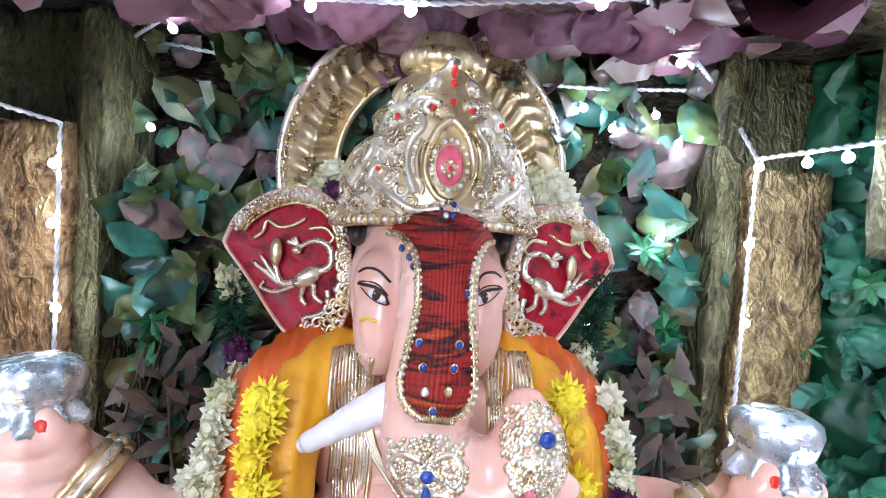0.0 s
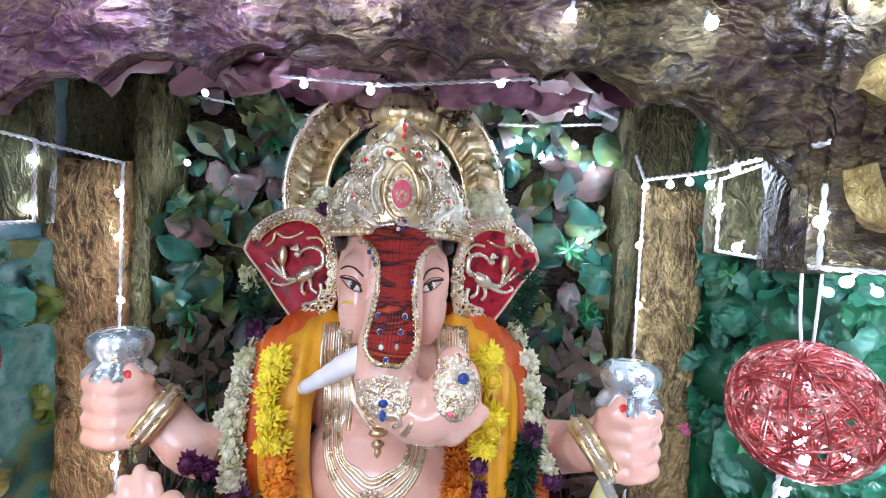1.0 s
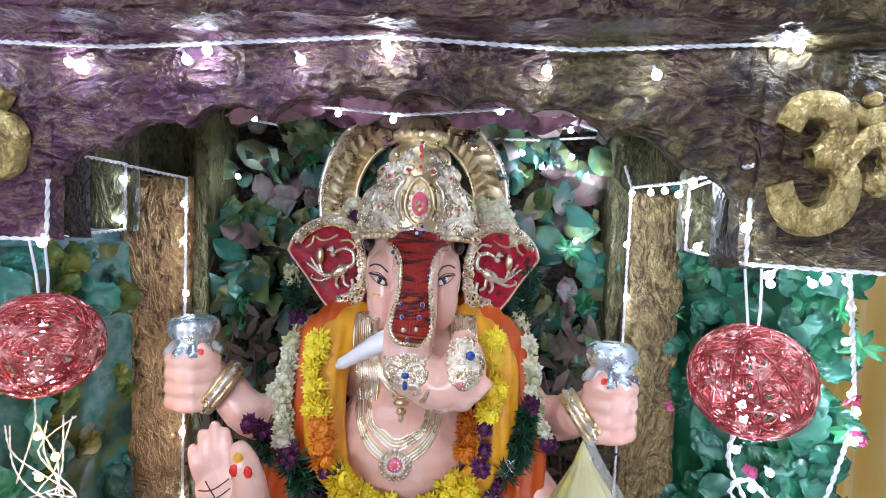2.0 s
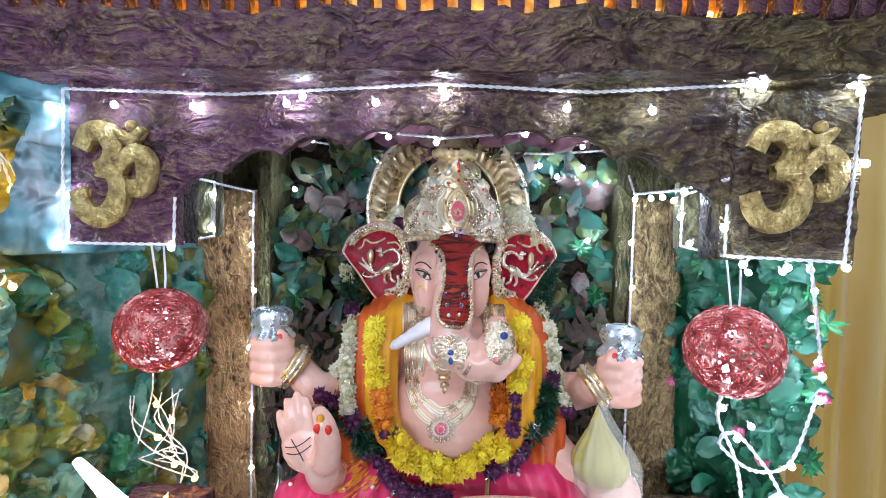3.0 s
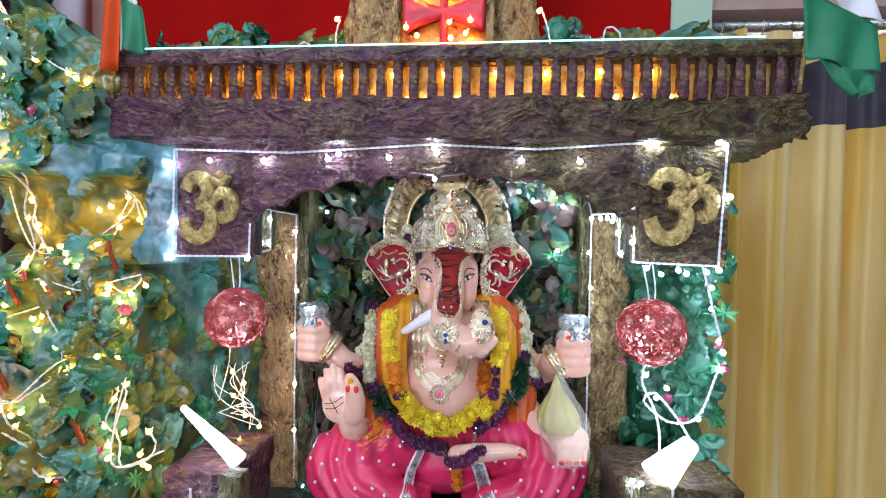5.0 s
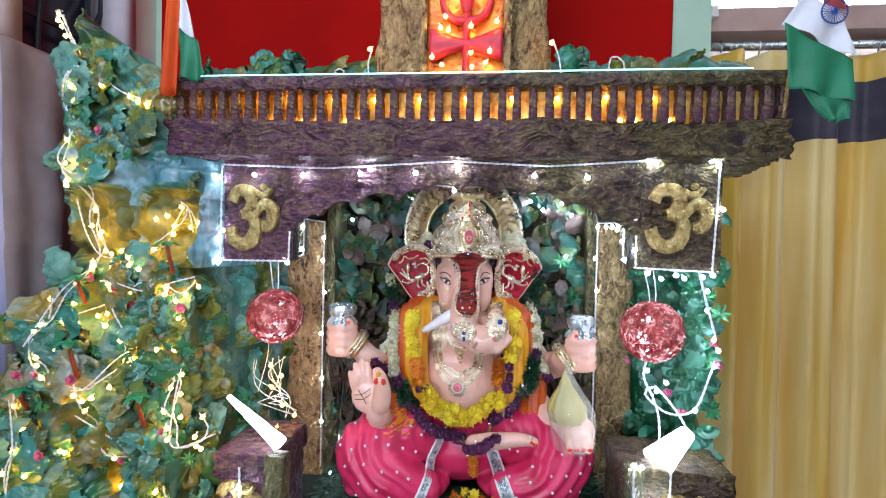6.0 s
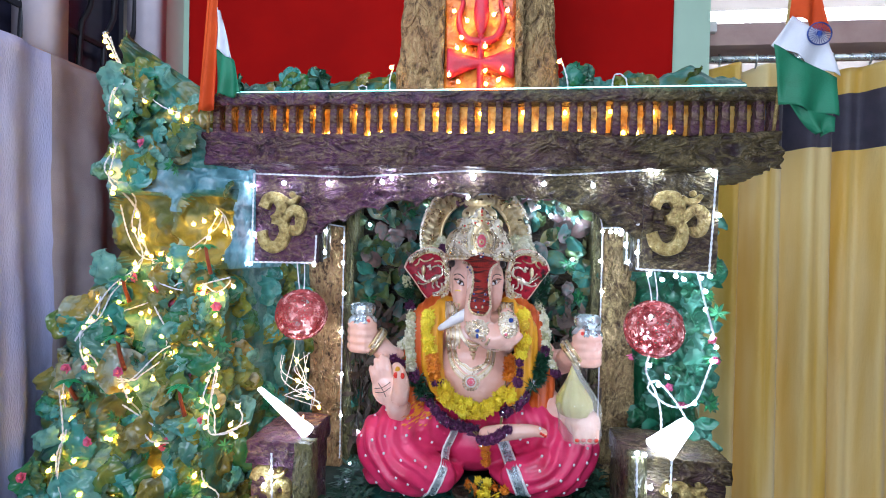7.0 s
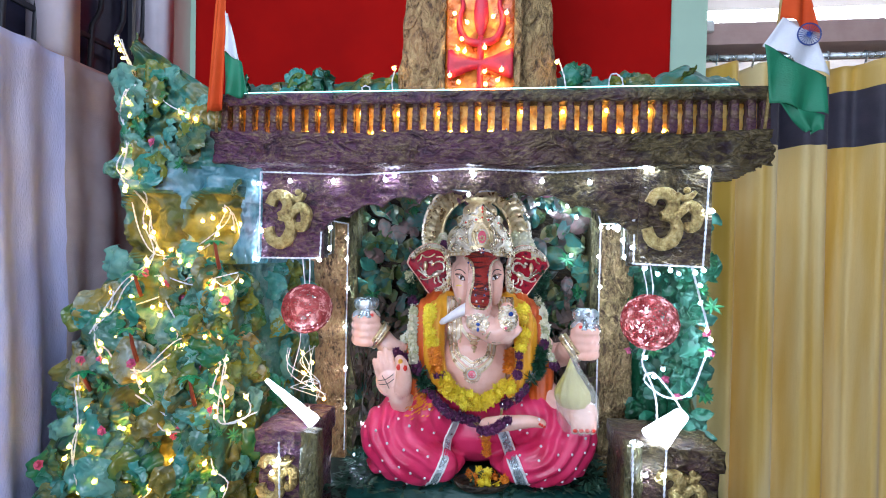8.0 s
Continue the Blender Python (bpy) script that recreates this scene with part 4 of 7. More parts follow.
def ear(bm, s, pink, red, gold, pale):
    pts = [(-0.217, 1.383), (-0.204, 1.411), (-0.172, 1.435), (-0.134, 1.443), (-0.100, 1.426), (-0.084, 1.378), (-0.083, 1.328), (-0.094, 1.296), (-0.123, 1.274), (-0.152, 1.296), (-0.186, 1.342), (-0.209, 1.371)]
    loop = smooth_path([(x, 0, z) for x, z in pts] + [(pts[0][0], 0, pts[0][1])], 0.004)[:-1]
    cx, cz, n = -0.136, 1.366, len(loop)

    def at(i, k, dy=0.0):
        p = loop[i % n]
        x = cx + (p.x - cx) * k
        return Vector((s * x, 0.532 + 0.20 * (-0.08 - x) + dy, cz + (p.z - cz) * k))

    def ring(k, dy):
        return [at(i, k, dy) for i in range(n)]
    from_grid(bm, [ring(k, d) for k, d in ((0.98, 0.022), (1.03, 0.012), (1.03, 0.002), (1.0, -0.005), (0.965, -0.005), (0.95, 0.0))], pink, closed=True)
    from_grid(bm, [ring(k, d) for k, d in ((0.95, 0.0), (0.8, 0.004), (0.5, 0.006), (0.2, 0.006), (0.01, 0.006))], red, closed=True)
    # pearl band over the top from the outer tip, gilded leafwork down the inner side to the lobe
    corner = [min(range(n), key=lambda i: (loop[i].x - x) ** 2 + (loop[i].z - z) ** 2) for x, z in ((-0.209, 1.402), (-0.084, 1.378), (-0.132, 1.280))]
    a, b, c = corner
    b = b if b > a else b + n
    c = c if c > b else c + n
    top, low = list(range(a, b)), list(range(b, c))
    from_grid(bm, [[at(i, 1.0, -0.004) for i in top], [at(i, 0.93, -0.010) for i in top], [at(i, 0.84, -0.008) for i in top], [at(i, 0.81, 0.003) for i in top]], pale)
    rr = random.Random(3)
    for row, k in enumerate((0.97, 0.925, 0.88, 0.835)):
        for i in top[row % 2::2]:
            ball(bm, at(i, k + rr.uniform(-0.008, 0.008), -0.0105 if 0 < row < 3 else -0.0075), rr.uniform(0.0022, 0.0031), pale if row < 3 else gold, 6, 5)
    tube(bm, [at(i, 0.80, -0.004) for i in top], 0.0019, 6, gold)
    for i in low[::3]:
        for k in (0.94, 0.83, 0.73 if i > b + (c - b) * 0.45 else 0.85):
            q, ph = rr.uniform(0.0055, 0.0075), rr.uniform(0, 6)
            m = at(i, k, -0.002)
            tube(bm, [m + Vector((q * (1 - t / 18) * math.cos(ph + t * 0.6), -0.0008 * t * 0.2, q * (1 - t / 18) * math.sin(ph + t * 0.6))) for t in range(14)], [0.0026 - 0.0001 * t for t in range(14)], 5, pale if rr.random() < 0.7 else gold)
    for i in low[::2]:
        ball(bm, at(i, 0.985, -0.005), 0.0026, pale, 6, 5)

    def swirl(pts, r0, r1, mat=pale):
        P = [Vector((s * p.x, 0.533 + 0.20 * (-0.08 - p.x), p.z)) for p in smooth_path([(u, 0, v) for u, v in pts], 0.003)]
        tube(bm, P, [r0 + (r1 - r0) * i / len(P) for i in range(len(P))], 7, mat)

    # gilded bird: body, long bent neck and head, plumes sweeping outward, legs, and curling stems round it
    turn = Matrix.Rotation(s * -0.6, 4, "Y")
    ball(bm, (s * -0.127, 0.540, 1.352), (0.017, 0.006, 0.0095), pale, 12, 8, turn)
    swirl([(-0.116, 1.358), (-0.104, 1.366), (-0.106, 1.384), (-0.120, 1.390), (-0.134, 1.384), (-0.139, 1.376)], 0.0046, 0.0026)
    ball(bm, (s * -0.139, 0.541, 1.379), (0.0055, 0.004, 0.0045), pale, 8, 6)
    for k in range(3):
        swirl([(-0.138, 1.384), (-0.142 - 0.004 * k, 1.393 - 0.003 * k)], 0.0014, 0.0024)
    for u, v in ((-0.166, 1.382), (-0.178, 1.372), (-0.186, 1.364)):
        swirl([(-0.136, 1.346), (-0.154, 1.344), ((u - 0.158) / 2, (v + 1.346) / 2), (u, v)], 0.0050, 0.0016)
    ball(bm, (s * -0.160, 0.543, 1.376), (0.0065, 0.0040, 0.0150), gold, 10, 6)
    swirl([(-0.140, 1.342), (-0.160, 1.334), (-0.176, 1.338), (-0.172, 1.344)], 0.0036, 0.0018)
    swirl([(-0.130, 1.344), (-0.133, 1.330), (-0.127, 1.322)], 0.0036, 0.0022)
    swirl([(-0.121, 1.346), (-0.119, 1.332), (-0.110, 1.326)], 0.0036, 0.0022)
    swirl([(-0.186, 1.388), (-0.176, 1.396), (-0.172, 1.408), (-0.160, 1.402), (-0.146, 1.404), (-0.132, 1.412)], 0.0026, 0.0020, gold)
    swirl([(-0.128, 1.402), (-0.112, 1.404), (-0.102, 1.394), (-0.108, 1.388)], 0.0024, 0.0018, gold)
    swirl([(-0.106, 1.340), (-0.104, 1.322), (-0.116, 1.312), (-0.130, 1.308), (-0.124, 1.300)], 0.0034, 0.0024)


def statue():
    SK, DH, OR, YE, RE, GO, PG, SI, WH, BK, IR, RN, PK, BL, HC, TU, BG = range(17)
    mats = [SKIN, DHOTI, ORANGE, YELLOW, EARRED, GOLD, PALEGOLD, SILVER, WHITE, BLACK, IRIS, REDNAIL, PINKGEM, BLUEGEM, HEAD_CLOTH, LIPWHITE, PETAL_Y]
    bm = bmesh.new()
    for piece, m in ((skin_mesh(), SK), (dhoti_mesh(), DH), (shawl_mesh(False), OR), (shawl_mesh(True), YE)):
        pour(bm, piece, m)
    tree = BVHTree.FromBMesh(bm)

    def front(x, z, lift=0.0, back=0.47, start=0.0):
        hit = tree.ray_cast(Vector((x, start, z)), Vector((0, 1, 0)))
        return Vector((x, (hit[0].y if hit[0] else back) - lift, z))

    def on(pts, step=0.005, lift=0.0, start=0.0):
        return [front(p.x, p.z, lift, start=start) for p in smooth_path([(a, 0, b) for a, b in pts], step)]

    def cord(pts, r, mat, lift=0.001, seg=6, step=0.005, start=0.0):
        P = on(pts, step, lift, start)
        for k in range(2):
            P = [P[0]] + [Vector((b.x, (a.y + 2 * b.y + c.y) / 4, b.z)) for a, b, c in zip(P, P[1:], P[2:])] + [P[-1]]
        tube(bm, P, r, seg, mat)
        return P

    def beads(pts, gap, r, mat, lift=0.002):
        P = on(pts, gap, lift)
        for p in P:
            ball(bm, p, r, mat, 6, 5)
    # dots on the dhoti
    r = random.Random(5)
    spots = []
    while len(spots) < 60:
        x, z = r.uniform(-0.31, 0.31), r.uniform(0.815, 1.01)
        if abs(x) < 0.10 or any((x - a) ** 2 + (z - b) ** 2 < 0.0009 for a, b in spots):
            continue
        spots.append((x, z))
        hit = tree.ray_cast(Vector((x, 0.0, z)), Vector((0, 1, 0)))
        if hit[0] and bm.faces is not None and hit[0].y < 0.46 and not (0.17 < x < 0.31 and z > 0.95):
            ball(bm, hit[0], 0.0040, WH, 6, 5)
    # silver pleat bands
    for s, (x0, z0), (x1, z1) in ((-1, (-0.060, 0.955), (-0.128, 0.815)), (1, (0.058, 0.950), (0.112, 0.818))):
        for k in range(-3, 4):
            o = k * 0.0042
            cord([(x0 + o * 0.9, z0 + o * 0.4), ((x0 + x1) / 2 + o, (z0 + z1) / 2 + o * 0.4), (x1 + o, z1 + o * 0.4)], 0.0030 if abs(k) < 3 else 0.0034, SI if abs(k) < 3 else WH, 0.001)
    # forehead cloth running down the trunk, with gilded edges
    P = smooth_path(TRUNK[:5], 0.0025)
    n = len(P)
    R = []
    for i in range(n):
        u = i / (n - 1) * 4
        a = min(int(u), 3)
        R.append(TRUNK_R[a] + (TRUNK_R[a + 1] - TRUNK_R[a]) * (u - a))

    WIDTH = ((1.2625, 0.003), (1.265, 0.011), (1.269, 0.019), (1.277, 0.026), (1.288, 0.0285), (1.302, 0.0265), (1.335, 0.0210), (1.358, 0.0222), (1.372, 0.026), (1.386, 0.035), (1.401, 0.050))

    def half(i):
        z = P[i].z
        for (a, wa), (c, wc) in zip(WIDTH, WIDTH[1:]):
            if z <= c:
                return math.degrees(math.asin(min(0.985, (wa + (wc - wa) * max(0, z - a) / (c - a)) / (R[i] + 0.006))))
        return 80.0
    rows, e1, e2 = [], [], []
    for i in range(n):
        if not 1.2625 < P[i].z < 1.401:
            continue
        d = (P[min(i + 1, n - 1)] - P[max(i - 1, 0)]).normalized()
        u = Vector((0, -1, 0)) - d * -d.y
        u.normalize()
        w = d.cross(u)
        row = []
        for k in range(-22, 23):
            a = math.radians(half(i) * k / 22)
            row.append(P[i] + (u * math.cos(a) + w * math.sin(a)) * (R[i] + 0.0060 + 0.0009 * math.sin(k * 2.1)))
        rows.append(row)
        e1.append(row[0]), e2.append(row[-1])
    from_grid(bm, rows, HC)
    edge = e1 + e2[::-1]
    tube(bm, edge, 0.0033, 6, GO)
    for i, p in enumerate(edge):
        ball(bm, p + Vector((0.0020 * (-1) ** i, -0.0036, 0)), 0.0017, PG, 6, 5)
    for x, z, m in ((-0.036, 1.392, BL), (0.030, 1.392, BL), (-0.030, 1.386, BL), (0.024, 1.386, BL), (-0.027, 1.379, BL), (0.020, 1.379, BL), (-0.024, 1.370, BL), (0.017, 1.370, BL), (-0.022, 1.361, BL), (0.015, 1.361, BL),
                    (-0.022, 1.325, BL), (0.008, 1.325, BL), (-0.019, 1.309, BL), (0.004, 1.309, BL), (-0.017, 1.293, WH), (0.0, 1.293, GO), (-0.011, 1.280, BL), (-0.011, 1.276, GO)):
        p = front(x, z, 0.0085)
        ball(bm, p, (0.0024, 0.0022, 0.0030), m, 8, 6)
        ball(bm, p + Vector((0, 0.0015, 0)), (0.0034, 0.002, 0.0040), PG, 8, 6)
    # gilded scrolls on the lower trunk
    for s in (-1, 1):
        for pts in ([(0.004, 1.228), (0.018, 1.232), (0.026, 1.222), (0.020, 1.212), (0.013, 1.218)], [(0.026, 1.236), (0.036, 1.240), (0.037, 1.250)], [(0.004, 1.205), (0.016, 1.205), (0.020, 1.196), (0.012, 1.192)]):
            cord([(s * a - 0.012, b + 0.014) for a, b in pts], 0.0026, PG, 0.001, step=0.003)
    ball(bm, front(-0.012, 1.232, 0.003), (0.0055, 0.003, 0.0045), BL, 8, 6)
    ball(bm, front(-0.012, 1.218, 0.003), (0.0036, 0.0025, 0.0065), BL, 8, 6)
    r2 = random.Random(9)
    for _ in range(380):
        a, q = r2.uniform(0, 6.28), r2.uniform(0, 1) ** 0.5
        x, z = -0.012 + 0.029 * q * math.cos(a), 1.236 + 0.024 * q * math.sin(a)
        ball(bm, front(x, z, 0.0005), (0.0026, 0.0013, 0.0026), PG if r2.random() < 0.75 else GO, 6, 5)
    # gilded cover on the trunk's curl
    for _ in range(480):
        a, q = r2.uniform(0, 6.28), r2.uniform(0, 1) ** 0.5
        x, z = 0.068 + 0.025 * q * math.cos(a), 1.250 + 0.032 * q * math.sin(a)
        ball(bm, front(x, z, 0.0), (0.0032, 0.0015, 0.0032), PG if r2.random() < 0.7 else GO, 6, 5)
    for k in range(12):
        a = k / 12 * 6.283
        ball(bm, front(0.074 + 0.010 * math.cos(a), 1.262 + 0.010 * math.sin(a), 0.003), 0.0028, PG, 6, 5)
    ball(bm, front(0.074, 1.262, 0.004), (0.0065, 0.004, 0.0065), BL, 8, 6)
    ball(bm, front(0.060, 1.226, 0.003), (0.004, 0.003, 0.004), PK, 8, 6)
    # tusk
    tk = smooth_path([(-0.030, 0.425, 1.270), (-0.058, 0.425, 1.256), (-0.084, 0.428, 1.240), (-0.108, 0.432, 1.225)], 0.005)
    tube(bm, tk, [0.0180 - 0.0105 * (i / len(tk)) + 0.0006 * math.sin(i * 2.1) for i in range(len(tk))], 12, TU)
    ball(bm, tk[-1], 0.0070, TU, 8, 6)
    # eyes, slanting up outward, with lashes and brows; dark hair at the temples
    for s, ex, ez in ((-1, 0.056, 1.349), (1, 0.043, 1.351)):
        c = front(s * ex, ez)
        t = Matrix.Rotation(s * 0.60, 4, "Z") @ Matrix.Rotation(s * -0.42, 4, "Y")
        ball(bm, c + Vector((0, 0.0015, 0)), (0.0125, 0.0042, 0.0058), WH, 14, 10, t)
        ball(bm, c + Vector((s * -0.001, -0.0014, -0.0004)), (0.0054, 0.0030, 0.0054), IR, 12, 8, t)
        ball(bm, c + Vector((s * -0.001, -0.0034, -0.0004)), (0.0032, 0.0016, 0.0032), BK, 10, 6, t)
        ball(bm, c + Vector((s * 0.001, -0.0048, 0.0014)), 0.0009, WH, 6, 5)
        for pts, w, m in (([(-0.013, -0.004), (-0.008, 0.0040), (0.001, 0.0068), (0.010, 0.0045), (0.018, 0.002)], 0.0016, BK), ([(-0.012, -0.005), (-0.003, -0.0066), (0.007, -0.0050), (0.015, 0.000)], 0.0006, BK),
                          ([(-0.012, 0.004), (-0.002, 0.0105), (0.009, 0.0085), (0.017, 0.004)], 0.0008, IR), ([(-0.014, 0.018), (-0.002, 0.024), (0.010, 0.021), (0.018, 0.013)], 0.0014, BK)):
            cord([(s * (ex + a * 0.9), ez + b * 0.9 + 0.36 * a) for a, b in pts], w, m, 0.0030 if w in (0.0016, 0.0006) else 0.0, step=0.003)
        ball(bm, (-0.004 + s * 0.073, 0.516, 1.400), (0.009, 0.030, 0.012), BK, 12, 8)
    cord([(-0.068, 1.324), (-0.062, 1.327), (-0.054, 1.325)], 0.0016, BG, 0.0, step=0.003)
    # ears, right one mirrored
    ear(bm, 1, SK, RE, GO, PG)
    ear(bm, -1, SK, RE, GO, PG)
    # crown
    rows = []
    prof = [(1.405, 0.094), (1.413, 0.0995), (1.424, 0.101), (1.431, 0.097), (1.450, 0.100), (1.468, 0.097), (1.485, 0.088), (1.496, 0.075), (1.501, 0.064), (1.508, 0.068), (1.518, 0.070), (1.527, 0.064), (1.532, 0.051), (1.538, 0.052), (1.548, 0.051),
            (1.556, 0.046), (1.562, 0.036), (1.567, 0.034), (1.571, 0.043), (1.578, 0.0455), (1.585, 0.044), (1.589, 0.035), (1.594, 0.034), (1.604, 0.030), (1.610, 0.012), (1.611, 0.001)]
    fat = []
    for (z0, r0), (z1, r1) in zip(prof, prof[1:]):
        fat += [(z0, r0), ((z0 + z1) / 2, (r0 + r1) / 2)]
    fat.append(prof[-1])
    for z, rad in fat:
        row = []
        for k in range(96):
            a = 2 * math.pi * k / 96
            q = rad * (1 + (0.006 + 0.016 * (z > 1.50)) * math.sin(a * (24 if z > 1.50 else 40))) + 0.0010 * (crumple((math.cos(a) * 0.1, math.sin(a) * 0.1, z), 60, 2) if z < 1.56 else 0)
            dip = 0.012 * max(0, -math.sin(a)) * max(0, 1 - (z - 1.405) / 0.05)
            row.append((q * math.cos(a) * 0.98, 0.525 + q * math.sin(a) * 0.86 + 0.04 * (z - 1.41), z + dip * 0.6))
        rows.append(row)
    from_grid(bm, rows, GO, closed=True)
    ctree = BVHTree.FromBMesh(bm)

    def cf(x, z, lift=0.0):
        hit = ctree.ray_cast(Vector((x, 0.0, z)), Vector((0, 1, 0)))
        return Vector((x, min(hit[0].y if hit[0] else 0.46, 0.50) - lift, z))

    def scroll(pts, rr, mat=PG, lift=0.002):
        for s in (-1, 1):
            P2 = [cf(p.x, p.z, lift) for p in smooth_path([(s * a, 0, b) for a, b in pts], 0.003)]
            for k in range(3):
                P2 = [P2[0]] + [Vector((b.x, (a.y + b.y + c.y) / 3, b.z)) for a, b, c in zip(P2, P2[1:], P2[2:])] + [P2[-1]]
            tube(bm, P2, [1.55 * rr * (1 - 0.35 * i / len(P2)) for i in range(len(P2))], 6, mat)
    # front plaque of the crown
    out = [(0.0, 1.553), (0.012, 1.546), (0.018, 1.532), (0.034, 1.526), (0.040, 1.512), (0.056, 1.503), (0.062, 1.488), (0.070, 1.470), (0.082, 1.450), (0.094, 1.428)]
    plaque = []
    for s in (-1, 1):
        side = [p for p in smooth_path([(s * a, 0, b) for a, b in out], 0.004)]
        plaque.append(side)
    rows = []
    for a, b in zip(plaque[0], plaque[1]):
        row = []
        for k in range(25):
            x = a.x + (b.x - a.x) * k / 24
            y = 0.436 + 0.9 * x * x * 6 + 0.10 * (a.z - 1.43)
            y -= 0.0007 * crumple((x, 0, a.z), 70, 2)
            row.append((x, y, a.z))
        rows.append(row)
    from_grid(bm, rows, GO)
    ctree = BVHTree.FromBMesh(bm)
    r3 = random.Random(21)
    taken = []
    while len(taken) < 260:
        x, z = r3.uniform(0.024, 0.092), r3.uniform(1.425, 1.525)
        if x > 0.098 - 0.55 * max(0, z - 1.44) or any((x - a) ** 2 + (z - b) ** 2 < 0.000055 for a, b in taken):
            taken.append((9, 9))
            continue
        taken.append((x, z))
        ph, q, w = r3.uniform(0, 6), r3.uniform(0.0050, 0.0088), r3.choice((-1, 1))
        for s in (-1, 1):
            P2 = []
            for k in range(20):
                a, rr = ph + w * k * 0.50, q * (1 - k / 24)
                P2.append(cf(s * (x + rr * math.cos(a)), z + rr * math.sin(a), 0.0010))
            tube(bm, P2, [0.0021 - 0.0008 * k / 20 for k in range(20)], 5, PG)
    scroll(out, 0.0040, PG, 0.002)
    scroll([(0.0, 1.505), (0.012, 1.494), (0.020, 1.475), (0.020, 1.455), (0.010, 1.438), (0.0, 1.434)], 0.0030, GO, 0.003)
    scroll([(0.028, 1.440), (0.036, 1.462), (0.034, 1.484), (0.024, 1.498), (0.028, 1.508), (0.036, 1.502)], 0.0030, PG, 0.002)
    scroll([(0.006, 1.428), (0.030, 1.426), (0.052, 1.440), (0.066, 1.452), (0.060, 1.464), (0.050, 1.458), (0.054, 1.448)], 0.0034, PG, 0.002)
    scroll([(0.060, 1.428), (0.074, 1.436), (0.084, 1.430)], 0.0028, PG, 0.002)
    scroll([(0.010, 1.516), (0.020, 1.520), (0.024, 1.512), (0.016, 1.508)], 0.0026, PG, 0.003)
    scroll([(0.026, 1.452), (0.028, 1.470), (0.024, 1.486)], 0.0020, GO, 0.002)
    for k in range(18):
        a = k / 18 * 6.283
        ball(bm, cf(0.0155 * math.sin(a), 1.465 + 0.0215 * math.cos(a), 0.003), 0.0022, WH if k % 2 else PG, 6, 5)
    ball(bm, cf(0, 1.465, 0.001), (0.012, 0.004, 0.018), PK, 14, 10)
    for k in range(6):
        a = k / 6 * 6.283
        ball(bm, cf(0.005 * math.sin(a), 1.462 + 0.006 * math.cos(a), 0.0046), (0.0028, 0.0015, 0.0028), GO, 6, 5)
    ball(bm, cf(0, 1.462, 0.005), 0.002, RN, 6, 5)
    for x, z, m in ((0.017, 1.514, RN), (-0.017, 1.514, RN), (0, 1.536, RN), (0.0, 1.520, RN), (0.046, 1.506, RN), (-0.046, 1.506, RN), (0.0, 1.502, RN), (0.06, 1.46, RN), (-0.06, 1.46, RN)):
        ball(bm, cf(x, z, 0.003), (0.0028, 0.002, 0.0030), m, 8, 6)
    ball(bm, cf(0, 1.547, 0.002), (0.003, 0.002, 0.0065), RN, 8, 6)
    for k in range(7):
        a = k / 7 * 6.283
        ball(bm, cf(0.0065 * math.sin(a), 1.428 + 0.0065 * math.cos(a), 0.003), 0.0027, BL if k % 2 else WH, 6, 5)
    for k in range(46):
        a = math.pi + math.pi * k / 45
        ball(bm, (0.103 * math.cos(a), 0.525 + 0.091 * math.sin(a), 1.410 + 0.0072 * max(0, -math.sin(a))), 0.0042, PG if k % 2 else GO, 6, 5)
    # necklaces and pendant
    for k in range(8):
        o = k * 0.0046 + (0.004 if k > 3 else 0)
        cord([(-0.086 + o * 0.55, 1.185), (-0.082 + o * 0.7, 1.140), (-0.062 + o * 0.7, 1.104 + o * 0.7), (-0.022, 1.084 + o), (0.018 - o * 0.6, 1.102 + o * 0.7), (0.042 - o * 0.7, 1.138), (0.048 - o * 0.55, 1.185)], 0.0021, PG if k % 3 else GO, 0.0)
    for k in range(4):
        o = k * 0.0055
        cord([(-0.062 + o * .4, 1.230), (-0.048 + o * .4, 1.196), (-0.018, 1.166 + o), (0.008 - o * .4, 1.185), (0.020, 1.215)], 0.0022, GO if k % 2 else PG, 0.001)
    for k in range(20):
        a = k / 20 * 6.283
        for q, m, w in ((0.022, PG, 0.0030), (0.0165, GO, 0.0022), (0.0135, WH, 0.0020)):
            ball(bm, front(-0.022 + q * math.cos(a), 1.086 + q * math.sin(a), 0.003), w, m, 6, 5)
    ball(bm, front(-0.022, 1.086, 0.002), (0.0105, 0.004, 0.0105), PK, 12, 8)
    for k in range(8):
        a = k / 8 * 6.283
        ball(bm, front(-0.022 + 0.006 * math.cos(a), 1.086 + 0.006 * math.sin(a), 0.0045), 0.0016, WH, 6, 5)
    ball(bm, front(-0.022, 1.086, 0.005), 0.0024, PK, 8, 6)
    for z, w in ((1.166, 0.012), (1.156, 0.008), (1.148, 0.004)):
        ball(bm, front(-0.016, z, 0.002), (w, 0.004, 0.006), GO, 8, 6)
    # gilded stole falling from the shoulders
    for s, x0 in ((-1, -0.092), (1, 0.098)):
        for k in range(13):
            o = k * 0.0030 * -s
            cord([(x0 + o, 1.29), (x0 + o * 1.05, 1.25), (x0 + s * -0.004 + o, 1.20), (x0 + s * -0.002 + o, 1.165 + 0.004 * (k % 3))], 0.0019 if k % 4 else 0.0027, PG if k % 4 else GO, 0.001, step=0.007, start=0.44 if s > 0 else 0.0)
